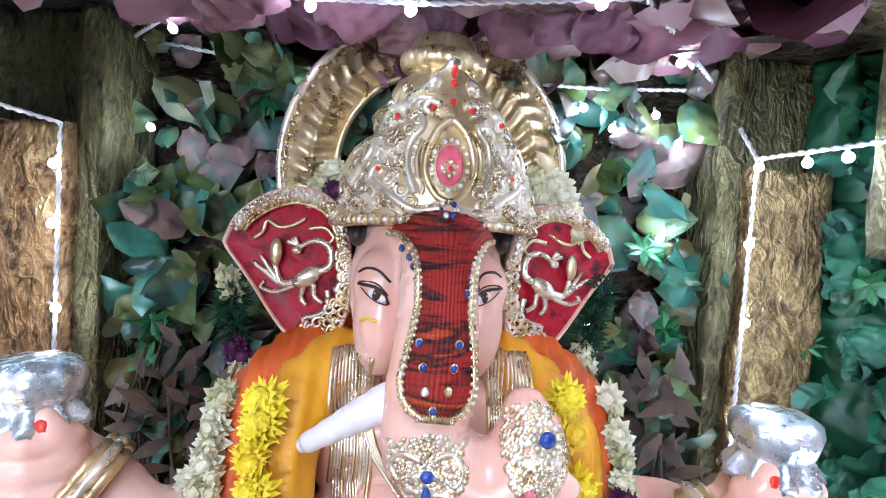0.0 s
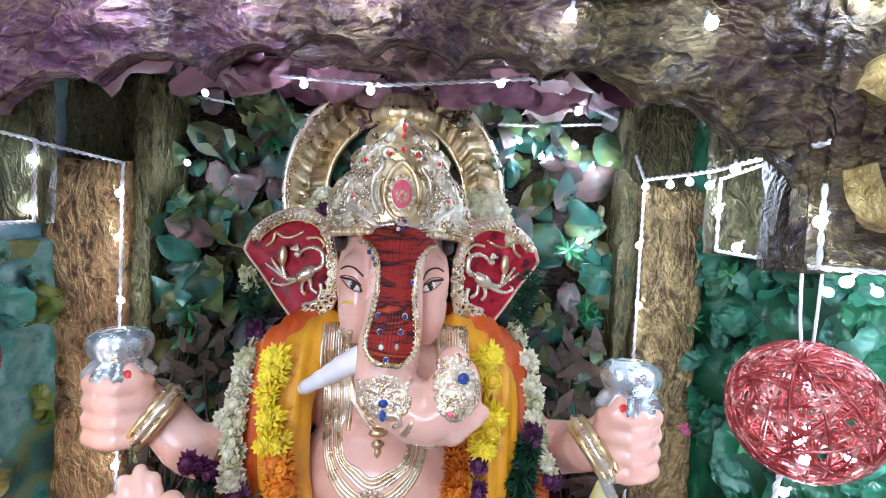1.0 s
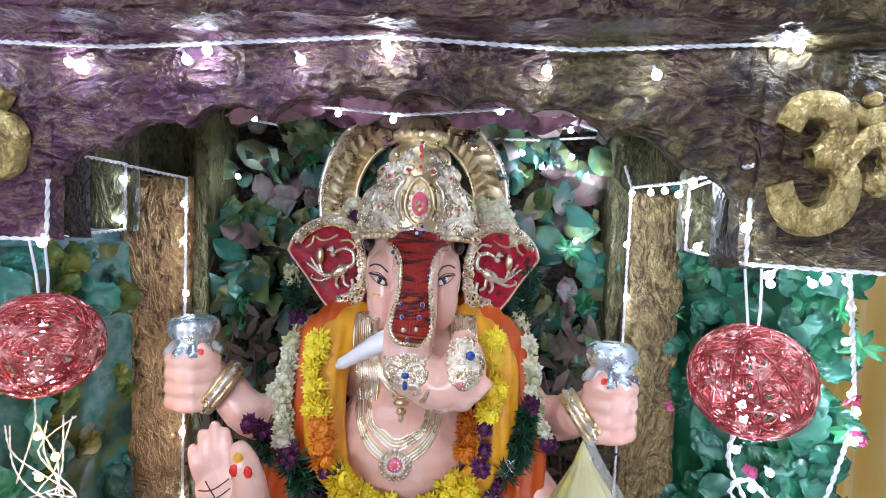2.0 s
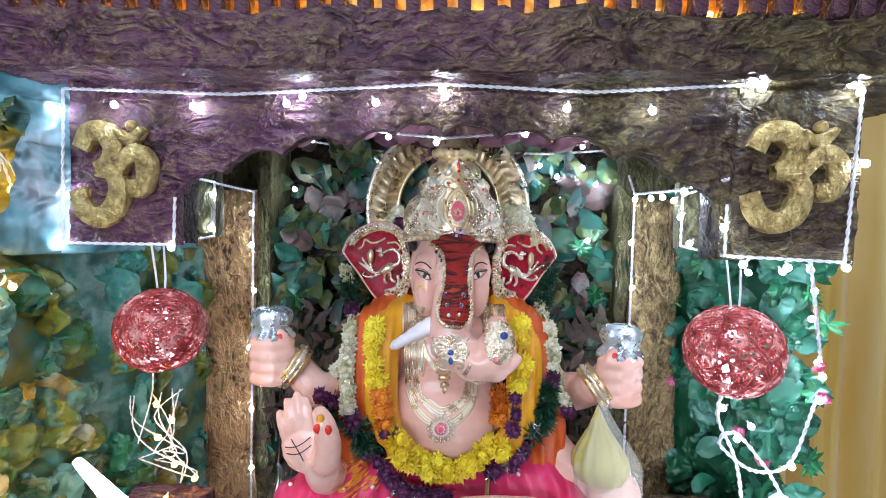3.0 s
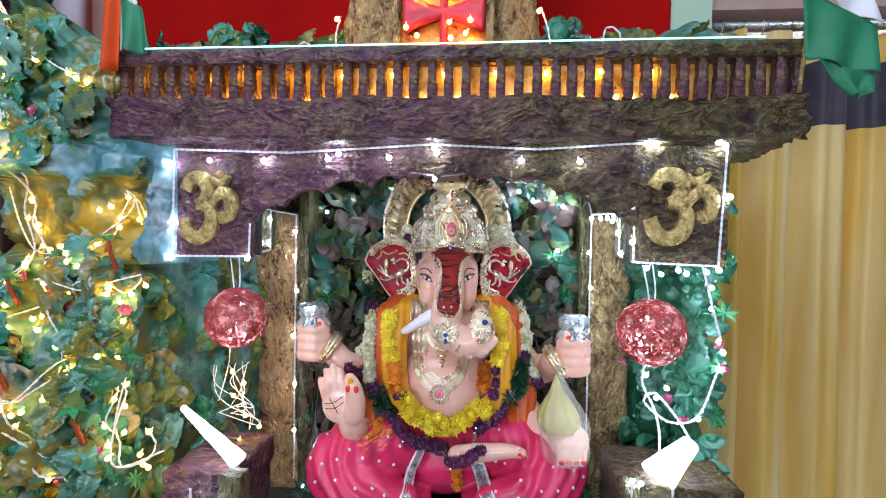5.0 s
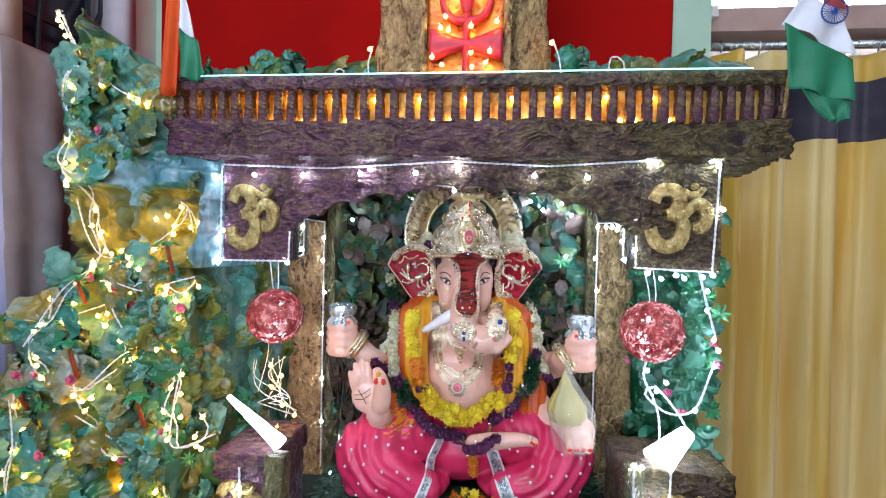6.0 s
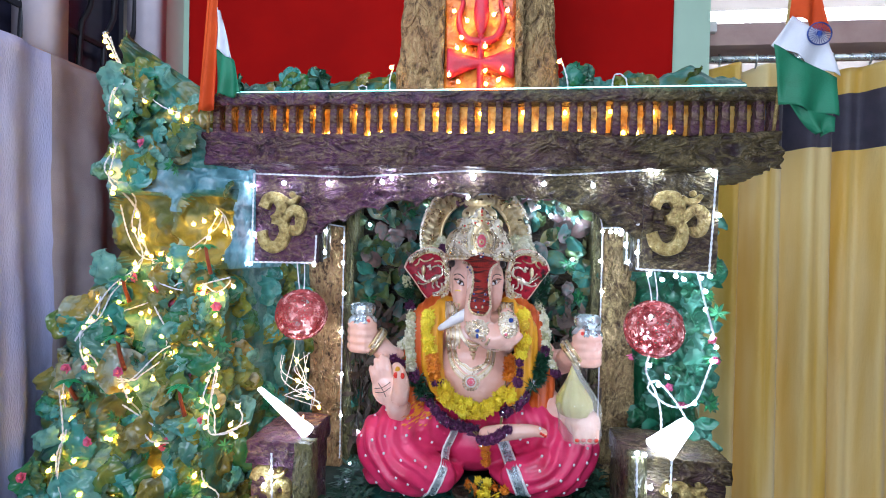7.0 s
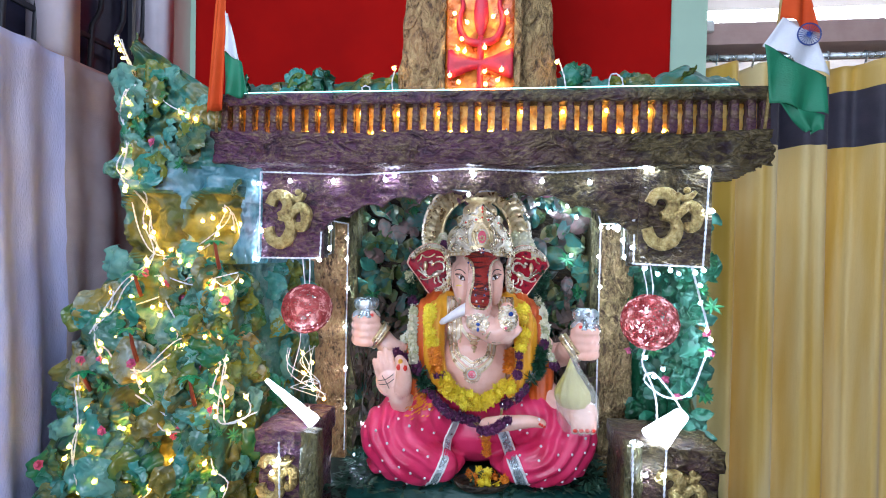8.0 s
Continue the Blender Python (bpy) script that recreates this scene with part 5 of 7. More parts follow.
    # bangles, foil caps over the fists
    for sx, fx, fz, fy in ((-1, -0.322, 1.202, 0.462), (1, 0.278, 1.192, 0.392)):
        c = Vector((fx - sx * 0.036, fy - 0.003, fz - 0.022))
        ax = Vector((sx * -0.75, 0.1, -0.55)).normalized()
        u = ax.cross(Vector((0, 1, 0))).normalized()
        w = ax.cross(u)
        for q in (-0.008, 0.0, 0.008):
            tube(bm, [c + ax * q + (u * math.cos(a) + w * math.sin(a)) * (0.036 + (0.003 if q == 0 else 0)) for a in (6.2832 * k / 28 for k in range(29))], 0.0050, 8, GO if q else PG)
        rows = []
        for z, rad in ((0.034, 0.030), (0.030, 0.038), (0.037, 0.036), (0.047, 0.028), (0.052, 0.026), (0.058, 0.032), (0.070, 0.035), (0.080, 0.033), (0.085, 0.025), (0.087, 0.002)):
            rows.append([(fx + rad * (1 + (0.07 if z < 0.05 else 0.035) * math.sin(9 * a) + 0.03 * noise.noise(Vector((math.cos(a) * 2, math.sin(a) * 2, z * 60)))) * math.cos(a),
                          fy - 0.012 + rad * 0.9 * (1 + 0.05 * math.sin(9 * a)) * math.sin(a), fz + z + (0.004 * math.sin(9 * a) if z < 0.05 else 0)) for a in (2 * math.pi * k / 54 for k in range(54))])
        from_grid(bm, rows, SI, closed=True)
        ball(bm, (fx - sx * 0.020, fy - 0.037, fz + 0.036), (0.0065, 0.003, 0.009), RN, 8, 6)
    # palm paint, lines and red nails
    for pts in ([(-0.272, 1.082), (-0.252, 1.086), (-0.232, 1.100)], [(-0.270, 1.072), (-0.250, 1.074), (-0.230, 1.088)], [(-0.262, 1.096), (-0.250, 1.078), (-0.242, 1.062)]):
        cord(pts, 0.0009, BK, 0.0002, step=0.004)
    for x, z in ((-0.212, 1.140), (-0.216, 1.126), (-0.200, 1.124)):
        ball(bm, front(x, z, 0.0), (0.006, 0.002, 0.008), RN if z < 1.13 else YE, 8, 6)
    for i in range(4):
        ball(bm, front(0.237 + i * 0.0155, 0.976, 0.0), (0.0065, 0.003, 0.005), RN, 8, 6)
    for i in range(3):
        ball(bm, front(0.150 + i * 0.006, 0.985 - i * 0.004, 0.0), (0.004, 0.003, 0.004), RN, 6, 5)
    ob = finish("seated_statue", bm, mats)
    ob.matrix_basis = STATUE_M
    tagged(ob, "painted seated elephant-headed statue with gilded crown and magenta garment", "statue")
    return tree


STREE = statue()


def sfront(x, z, lift=0.0, back=0.575, start=0.0):
    hit = STREE.ray_cast(Vector((x, start, z)), Vector((0, 1, 0)))
    return Vector((x, (hit[0].y if hit[0] else back) - lift, z))


def halo_arch():
    t = thing("halo_arch", "embossed gilt arch standing behind the crown", "halo arch")
    t.matrix_basis = STATUE_M
    cx, cz, y = -0.004, 1.474, 0.605

    def at(a, k, dy=0.0):
        return Vector((cx + (0.106 + 0.062 * k) * math.cos(a), y + dy, cz + (0.116 + 0.062 * k) * math.sin(a)))
    bm = bmesh.new()
    rows = []
    for i in range(481):
        a = math.radians(-32 + 244 * i / 480)
        row = []
        for j in range(25):
            k = j / 24
            bulge = -0.010 * math.sin(math.pi * k)
            rib = -0.0060 * (1 - abs(math.sin(a * 24 + 4.5 * abs(k - 0.42)))) * math.sin(math.pi * min(1, k * 1.15)) - 0.004 * max(0, 1 - abs(k - 0.42) / 0.06)
            row.append(at(a, k, bulge + rib))
        rows.append(row)
    from_grid(bm, rows)
    ob = part("band", bm, GOLD, t)
    ob.modifiers.new("thick", "SOLIDIFY").thickness = 0.004
    for k, r in ((0.0, 0.0045), (0.66, 0.0032), (1.0, 0.0048)):
        bm = bmesh.new()
        tube(bm, [at(math.radians(-32 + 244 * i / 90), k, -0.005) for i in range(91)], r, 8)
        part("rim", bm, PALEGOLD if k else GOLD, t)
    bm = bmesh.new()
    for i in range(58):
        a = math.radians(-32 + 244 * i / 57)
        ball(bm, at(a, 0.88, -0.006), (0.0034, 0.0035, 0.0034), 0, 8, 6)
        ball(bm, at(a + 0.03, 1.04, -0.002), (0.0038, 0.0035, 0.0038), 0, 6, 5)
    part("beading", bm, PALEGOLD, t)
    bm = bmesh.new()
    box(bm, -0.02, 0.02, 0.606, 0.62, 0.80, 1.60)
    part("support", bm, GOLD, t)


halo_arch()

# ---- base board, garlands, offerings ----
def base_board():
    t = thing("base_board", "dark green painted low wooden board under the statue", "base board")
    t.matrix_basis = STATUE_M
    bm = bmesh.new()
    box(bm, -0.345, 0.345, 0.315, 0.62, 0.772, 0.800, bevel=0.004)
    part("board", bm, PLANK, t)
    for x in (-0.28, 0.28):
        bm = bmesh.new()
        box(bm, x - 0.02, x + 0.02, 0.34, 0.60, 0.745, 0.772, bevel=0.002)
        part("batten", bm, PLANK, t)


base_board()


def flower_bm(seed, petals, rad, cup, layers=3):
    r = random.Random(seed)
    bm = bmesh.new()
    for l in range(layers):
        n = max(5, int(petals * (1 - 0.22 * l)))
        for i in range(n):
            a = 6.2832 * (i + 0.4 * l) / n + r.uniform(-0.15, 0.15)
            q = rad * (1 - 0.24 * l) * r.uniform(0.82, 1.1)
            h = -cup * rad * (0.15 + 0.42 * l) + r.uniform(-0.06, 0.06) * rad
            ca, sa = math.cos(a), math.sin(a)
            wdt = q * 2.6 / n
            pts = [(0.12 * q, 0.0, 0.0), (0.62 * q, h * 0.8, wdt), (q, h * 0.9 + 0.08 * q, 0.0), (0.62 * q, h * 0.8, -wdt)]
            bm.faces.new([bm.verts.new((x * ca - w * sa, y, x * sa + w * ca)) for x, y, w in pts])
    ball(bm, (0, -cup * rad * 0.5, 0), (rad * 0.42, rad * 0.4, rad * 0.42), 0, 7, 5)
    return bm


PETAL_O = material("orange_petal", [(0.56, 0.13, 0.004), (0.78, 0.26, 0.006)], 60, 0.55, 0, 0.2, 200, rand=0.4)
PETAL_W = material("cream_petal", [(0.46, 0.46, 0.24), (0.66, 0.62, 0.42), (0.74, 0.72, 0.58)], 60, 0.6, 0, 0.2, 200, rand=0.4)
PETAL_P = material("purple_petal", [(0.06, 0.010, 0.05), (0.16, 0.03, 0.11)], 60, 0.6, 0, 0.2, 200, rand=0.4)
SPRIG = material("dark_sprig", [(0.008, 0.05, 0.02), (0.03, 0.12, 0.06)], 60, 0.5, 0, 0.2, 200, rand=0.4)
STRAW = material("dry_straw", [(0.16, 0.10, 0.03), (0.34, 0.24, 0.10)], 60, 0.7, 0, 0.2, 200)
TINSEL = material("silver_tinsel", [(0.5, 0.55, 0.6), (0.8, 0.85, 0.9)], 60, 0.2, 0.9, 0.1, 200)
CABLE = material("white_cable", [(0.66, 0.66, 0.70), (0.80, 0.80, 0.82)], 60, 0.4, 0, 0.1, 200)


def mesh_of(name, bm, mat):
    me = bpy.data.meshes.new(name)
    bm.to_mesh(me)
    bm.free()
    me.materials.append(mat)
    return me


FLOWERS = {k: [mesh_of(k, flower_bm(s, n, rad, cup), m) for s in range(4)] for k, n, rad, cup, m in
           (("yellow_flower", 18, 0.024, 1.0, PETAL_Y), ("orange_flower", 18, 0.022, 1.1, PETAL_O), ("cream_flower", 10, 0.016, 0.8, PETAL_W), ("purple_flower", 12, 0.014, 0.9, PETAL_P))}


def tuft_bm(seed, n, l):
    r = random.Random(seed)
    bm = bmesh.new()
    for _ in range(n):
        d = Vector((r.uniform(-1, 1), r.uniform(-1, 0.3), r.uniform(-1, 1))).normalized()
        s = d.cross(Vector((0.3, 0.8, 0.5))).normalized() * l * 0.06
        q = l * r.uniform(0.6, 1.1)
        bm.faces.new([bm.verts.new(p) for p in (-s * 0.4, s * 0.4, d * q * 0.6 + s, d * q, d * q * 0.6 - s)])
    return bm


SPRIGS = [mesh_of("sprig", tuft_bm(s, 34, 0.026), SPRIG) for s in range(4)]
TINSELS = [mesh_of("tinsel", tuft_bm(s + 9, 12, 0.018), TINSEL) for s in range(3)]


def garland(name, label, runs, jitter=0.005, start=0.0):
    t = thing(name, label, "garland", "garlands on the statue")
    t.matrix_basis = STATUE_M
    r = random.Random(len(runs) * 3 + len(name))
    allp = []
    loose = {"sprig": bmesh.new(), "tinsel": bmesh.new()}
    for kind, gap, scale, pts in runs:
        P = smooth_path([(a, 0, b) for a, b in pts], gap)
        for k, p in enumerate(P):
            allp.append(p)
            for rep in range(2 if kind in ("yellow_flower", "orange_flower") else 3):
                q = sfront(p.x + r.uniform(-1, 1) * jitter * (1.0 if rep else 0.3), p.z + r.uniform(-1, 1) * jitter, 0.012 + r.uniform(0, 0.008), start=start)
                m = Matrix.Translation(q) @ Euler((r.uniform(-0.6, 0.6), r.uniform(0, 6.28), r.uniform(-0.7, 0.7))).to_matrix().to_4x4() @ Matrix.Diagonal((scale * r.uniform(0.8, 1.15),) * 3 + (1,))
                if kind in loose:
                    me = r.choice(SPRIGS if kind == "sprig" else TINSELS).copy()
                    me.transform(m)
                    loose[kind].from_mesh(me)
                    bpy.data.meshes.remove(me)
                else:
                    put(kind, r.choice(FLOWERS[kind]), m, t)
    for kind, lb in loose.items():
        if lb.faces:
            tagged(part(kind, lb, SPRIG if kind == "sprig" else TINSEL, t, smooth=False), kind="stuff")
        else:
            lb.free()
    bm = bmesh.new()
    tube(bm, [sfront(p.x, p.z, 0.006, start=start) for p in allp[::2]], 0.002, 5)
    part("string", bm, STRAW, t)


garland("flower_garland", "yellow and orange chrysanthemum garland with purple dots on the statue", [
    ("yellow_flower", 0.021, 0.92, [(-0.142, 1.255), (-0.144, 1.225), (-0.136, 1.176)]),
    ("orange_flower", 0.021, 0.95, [(-0.128, 1.148), (-0.120, 1.108)]),
    ("purple_flower", 0.020, 0.9, [(-0.115, 1.092), (-0.100, 1.086)]),
    ("yellow_flower", 0.019, 1.0, [(-0.098, 1.076), (-0.082, 1.050), (-0.056, 1.020), (-0.030, 1.000)]),
    ("yellow_flower", 0.019, 0.8, [(-0.045, 1.035), (-0.005, 1.018), (0.030, 1.028)]),
    ("yellow_flower", 0.019, 0.95, [(0.000, 0.995), (0.030, 1.012), (0.058, 1.038), (0.080, 1.062)]),
    ("orange_flower", 0.021, 0.9, [(0.078, 1.105), (0.088, 1.135)]),
    ("purple_flower", 0.018, 1.0, [(0.100, 1.095), (0.104, 1.145)]),
    ("yellow_flower", 0.021, 0.9, [(0.110, 1.165), (0.120, 1.205), (0.118, 1.262)]),
])
garland("mixed_garland", "long cream flower garland with purple buds, sprigs and silver tinsel", [
    ("cream_flower", 0.013, 0.9, [(-0.212, 1.352), (-0.205, 1.332)]),
    ("sprig", 0.010, 0.9, [(-0.205, 1.325), (-0.200, 1.285)]),
    ("tinsel", 0.014, 0.9, [(-0.205, 1.330), (-0.200, 1.280)]),
    ("purple_flower", 0.012, 1.0, [(-0.200, 1.280), (-0.196, 1.262)]),
    ("cream_flower", 0.010, 0.95, [(-0.192, 1.252), (-0.190, 1.200), (-0.184, 1.115)]),
    ("purple_flower", 0.013, 1.0, [(-0.178, 1.104), (-0.170, 1.090)]),
    ("sprig", 0.010, 1.1, [(-0.166, 1.085), (-0.156, 1.060), (-0.138, 1.035)]),
    ("purple_flower", 0.010, 1.0, [(-0.145, 1.045), (-0.105, 1.000), (-0.060, 0.968), (-0.010, 0.950), (0.040, 0.972), (0.090, 1.015), (0.130, 1.055)]),
    ("tinsel", 0.011, 0.9, [(-0.155, 1.060), (-0.105, 1.000), (-0.060, 0.968), (-0.010, 0.950), (0.040, 0.972), (0.090, 1.015), (0.130, 1.055), (0.165, 1.13)]),
    ("sprig", 0.010, 1.15, [(0.140, 1.070), (0.160, 1.105), (0.174, 1.155)]),
    ("purple_flower", 0.013, 0.9, [(0.180, 1.160), (0.182, 1.175)]),
    ("cream_flower", 0.010, 0.95, [(0.184, 1.180), (0.188, 1.215), (0.188, 1.280)]),
    ("sprig", 0.010, 1.0, [(0.192, 1.290), (0.206, 1.360)]),
    ("tinsel", 0.014, 0.9, [(0.192, 1.290), (0.206, 1.360)]),
    ("cream_flower", 0.013, 1.1, [(0.172, 1.420), (0.155, 1.445), (0.140, 1.470)]),
])
garland("arm_garland", "short garland of dried cream and purple buds on the arm", [
    ("purple_flower", 0.012, 1.0, [(-0.232, 1.140), (-0.212, 1.128)]),
    ("cream_flower", 0.012, 0.8, [(-0.215, 1.165), (-0.200, 1.175), (-0.190, 1.150)]),
    ("sprig", 0.012, 0.7, [(-0.220, 1.110), (-0.205, 1.098)]),
], start=0.42)
garland("arm_garland", "short garland of dried cream and purple buds on the arm", [
    ("cream_flower", 0.012, 0.8, [(0.188, 1.175), (0.196, 1.140), (0.204, 1.118)]),
    ("purple_flower", 0.012, 1.0, [(0.206, 1.112), (0.216, 1.100)]),
], start=0.41)
garland("crown_garland", "cream and purple flowers tucked beside the crown", [
    ("cream_flower", 0.013, 0.9, [(-0.128, 1.432), (-0.118, 1.452), (-0.108, 1.470)]),
    ("purple_flower", 0.013, 1.1, [(-0.104, 1.445), (-0.108, 1.430)]),
    ("cream_flower", 0.013, 1.0, [(0.112, 1.470), (0.126, 1.440)]),
])


def offering():
    b = thing("offering_dish", "dark dish of yellow and orange flowers before the statue", "dish")
    b.matrix_basis = STATUE_M
    bm = bmesh.new()
    rows = []
    for z, q in ((0.801, 0.040), (0.806, 0.055), (0.818, 0.066), (0.828, 0.068), (0.826, 0.062), (0.812, 0.050), (0.810, 0.001)):
        rows.append([(0.005 + q * 1.1 * math.cos(a), 0.345 + q * 0.6 * math.sin(a), z) for a in (6.2832 * k / 30 for k in range(30))])
    from_grid(bm, rows, closed=True)
    bowl = part("bowl", bm, DARKBARK, b)
    r = random.Random(4)
    for k in range(16):
        a, q = r.uniform(0, 6.28), r.uniform(0, 1) ** 0.5
        kind = r.choice(("yellow_flower", "yellow_flower", "orange_flower", "sprig"))
        m = Matrix.Translation((0.005 + 0.06 * q * math.cos(a), 0.345 + 0.030 * q * math.sin(a), 0.832 + r.uniform(-0.004, 0.008))) @ Euler((r.uniform(-1.4, -0.3), r.uniform(0, 6), 0)).to_matrix().to_4x4() @ Matrix.Diagonal((0.62, 0.62, 0.62, 1))
        put(kind, r.choice(SPRIGS if kind == "sprig" else FLOWERS[kind]), m, bowl)
    h = thing("hanging_flower", "orange marigolds hanging on a thread over the lap", "flower")
    h.matrix_basis = STATUE_M
    for x, z in ((0.018, 0.915), (0.022, 0.890), (0.016, 0.935), (0.024, 0.868), (0.066, 0.832)):
        put("orange_flower", r.choice(FLOWERS["orange_flower"]), Matrix.Translation(sfront(x, z, 0.012)) @ Matrix.Rotation(r.uniform(0, 6), 4, "Y") @ Matrix.Diagonal((0.75,) * 3 + (1,)), h)
    bm = bmesh.new()
    tube(bm, [sfront(0.018, 0.95 - 0.012 * k, 0.005) for k in range(9)], 0.0012, 5)
    part("thread", bm, STRAW, h)
    s = tagged(finish("orange_petal_litter", (lambda bm: ([bm.faces.new([bm.verts.new(sfront(x + a, z + c, 0.002 + 0.004 * d)) for a, c, d in ((0, 0, 0), (0.007, 0.002, 1), (0.012, 0.006, 0.5), (0.005, 0.005, 1))])
                      for x, z in ((-0.17 + 0.035 * math.sin(k * 2.3) * (k % 7) / 6, 1.002 + 0.026 * math.cos(k * 1.7) * (k % 5) / 4) for k in range(70))], bm)[1])(bmesh.new()), PETAL_O),
               "loose orange petals on the knee", "petals", kind="stuff")
    s.matrix_basis = STATUE_M


offering()

BAG = material("yellow_green_sweet", [(0.46, 0.40, 0.10), (0.62, 0.55, 0.18)], 20, 0.4, 0, 0.2, 90)
CLEAR = bpy.data.materials.new("clear_wrap")
CLEAR.use_nodes = True
_n = CLEAR.node_tree.nodes["Principled BSDF"]
_n.inputs["Base Color"].default_value = (0.95, 0.95, 0.85, 1)
_n.inputs["Roughness"].default_value = 0.08
_n.inputs["Alpha"].default_value = 0.22


def sweet():
    t = thing("wrapped_sweet", "pointed yellow-green sweet in clear plastic wrap on the palm", "sweet")
    t.matrix_basis = STATUE_M
    bm = bmesh.new()
    for mat, k, prof in ((0, 1.0, ((1.020, 0.020), (1.026, 0.036), (1.045, 0.046), (1.065, 0.044), (1.090, 0.030), (1.115, 0.015), (1.140, 0.005), (1.150, 0.001))),):
        rows = []
        for z, q in prof:
            rows.append([(0.240 - 0.08 * (z - 1.05) + q * (1 + 0.05 * math.sin(12 * a)) * math.cos(a), 0.352 + q * 0.9 * (1 + 0.05 * math.sin(12 * a)) * math.sin(a), z) for a in (6.2832 * j / 48 for j in range(48))])
        from_grid(bm, rows, mat, closed=True)
    part("sweet_body", bm, BAG, t)
    bm = bmesh.new()
    rows = []
    for z, q in ((0.965, 0.046), (0.985, 0.052), (1.020, 0.053), (1.050, 0.054), (1.075, 0.046), (1.100, 0.031), (1.130, 0.015), (1.150, 0.007), (1.160, 0.010)):
        rows.append([(0.252 - 0.10 * (z - 1.02) + q * (1 + 0.06 * math.sin(11 * a + z * 40) + 0.06 * noise.noise(Vector((math.cos(a) * 2, math.sin(a) * 2, z * 30)))) * math.cos(a), 0.347 + q * 0.95 * (1 + 0.05 * math.sin(11 * a + z * 40)) * math.sin(a), z)
                     for a in (6.2832 * j / 56 for j in range(56))])
    from_grid(bm, rows, 0, closed=True)
    part("plastic_wrap", bm, CLEAR, t, "clear shiny plastic wrap")


sweet()


# ---- pedestal boxes and lamps ----
def pedestal(x0, x1, y0, y1, z1, sx, label):
    t = thing("pedestal_box", label, "pedestal", "pedestal boxes")
    bm = bmesh.new()
    rough_box(bm, x0 + 0.008, x1 - 0.008, y0 + 0.02, y1, 0.745, z1 - 0.045, 0.009, 0.003)
    body = part("body", bm, BARK, t)
    bm = bmesh.new()
    rough_box(bm, x0, x1, y0 + 0.008, y1, z1 - 0.05, z1, 0.009, 0.004)
    part("cap", bm, BARK, t)
    bm = bmesh.new()
    rough_box(bm, sx - 0.019, sx + 0.019, y0 - 0.004, y0 + 0.035, 0.745, z1 + 0.006, 0.009, 0.003)
    part("corner_post", bm, JAMB, t)
    return body


p = pedestal(-0.500, -0.375, 0.130, 0.33, 1.005, -0.363, "purple-brown papier mache pedestal with a gilded sign")
om_sign(-0.442, 0.895, 0.115, 0.134, p)
p = pedestal(0.350, 0.575, 0.235, 0.42, 0.985, 0.372, "brown papier mache pedestal with a gilded sign")
om_sign(0.480, 0.872, 0.135, 0.240, p)


def lamp(name, label, a, b, r0, r1, post):
    t = thing("paper_lamp", label, "lamp", "white paper lamps")
    bm = bmesh.new()
    P = smooth_path([a, (Vector(a) + Vector(b)) / 2, b], 0.008)
    n = len(P) - 1
    R = [r0 + (r1 - r0) * (i / n) for i in range(n + 1)]
    R = [max(0.004, q * (1 if i < n else 0.96)) for i, q in enumerate(R)]
    tube(bm, P, R, 20, flat=0.8)
    for v in bm.verts:
        v.co += Vector((0, 0, 0.002)) * noise.noise(v.co * 40)
    part("shade", bm, LAMPSHADE, t, "glowing white shade")
    bm = bmesh.new()
    tube(bm, smooth_path(post, 0.02), 0.004, 6)
    part("stem", bm, CABLE, t)
    return t


lamp("l", "tilted white glowing cone lamp clipped over a pedestal", (-0.510, 0.215, 1.098), (-0.370, 0.172, 1.020), 0.006, 0.019, [(-0.400, 0.200, 1.005), (-0.400, 0.22, 0.97)])
lamp("r", "squat white glowing lamp standing on a pedestal", (0.500, 0.30, 1.048), (0.425, 0.265, 0.995), 0.018, 0.040, [(0.425, 0.28, 0.99), (0.42, 0.29, 0.97)])


# ---- fairy lights ----
def bulb_mesh(mat, r=0.0046):
    bm = bmesh.new()
    ball(bm, (0, 0, -0.006), (r, r, r * 1.1), 0, 10, 7)
    tube(bm, [(0, 0, 0.004), (0, 0, -0.004)], 0.0017, 6, 1)
    me = bpy.data.meshes.new("bulb")
    bm.to_mesh(me)
    bm.free()
    me.materials.append(mat)
    me.materials.append(CABLE)
    me.polygons.foreach_set("use_smooth", [True] * len(me.polygons))
    return me


COOLBULB, WARMBULB = bulb_mesh(COOL), bulb_mesh(WARM)


def twist(bm, P, r):
    """Two thin strands wound round each other."""
    Q = []
    for a, b in zip(P, P[1:]):
        n = max(1, int((b - a).length / 0.004))
        Q += [a + (b - a) * k / n for k in range(n)]
    Q.append(P[-1])
    for ph in (0, math.pi):
        S = []
        for i, p in enumerate(Q):
            d = (Q[min(i + 1, len(Q) - 1)] - Q[max(i - 1, 0)])
            d = d.normalized() if d.length else Vector((1, 0, 0))
            u = d.cross(Vector((0, 1, 0.2))).normalized()
            w = d.cross(u)
            a = i * 1.1 + ph
            S.append(p + (u * math.cos(a) + w * math.sin(a)) * r * 0.9)
        tube(bm, S, r, 5)


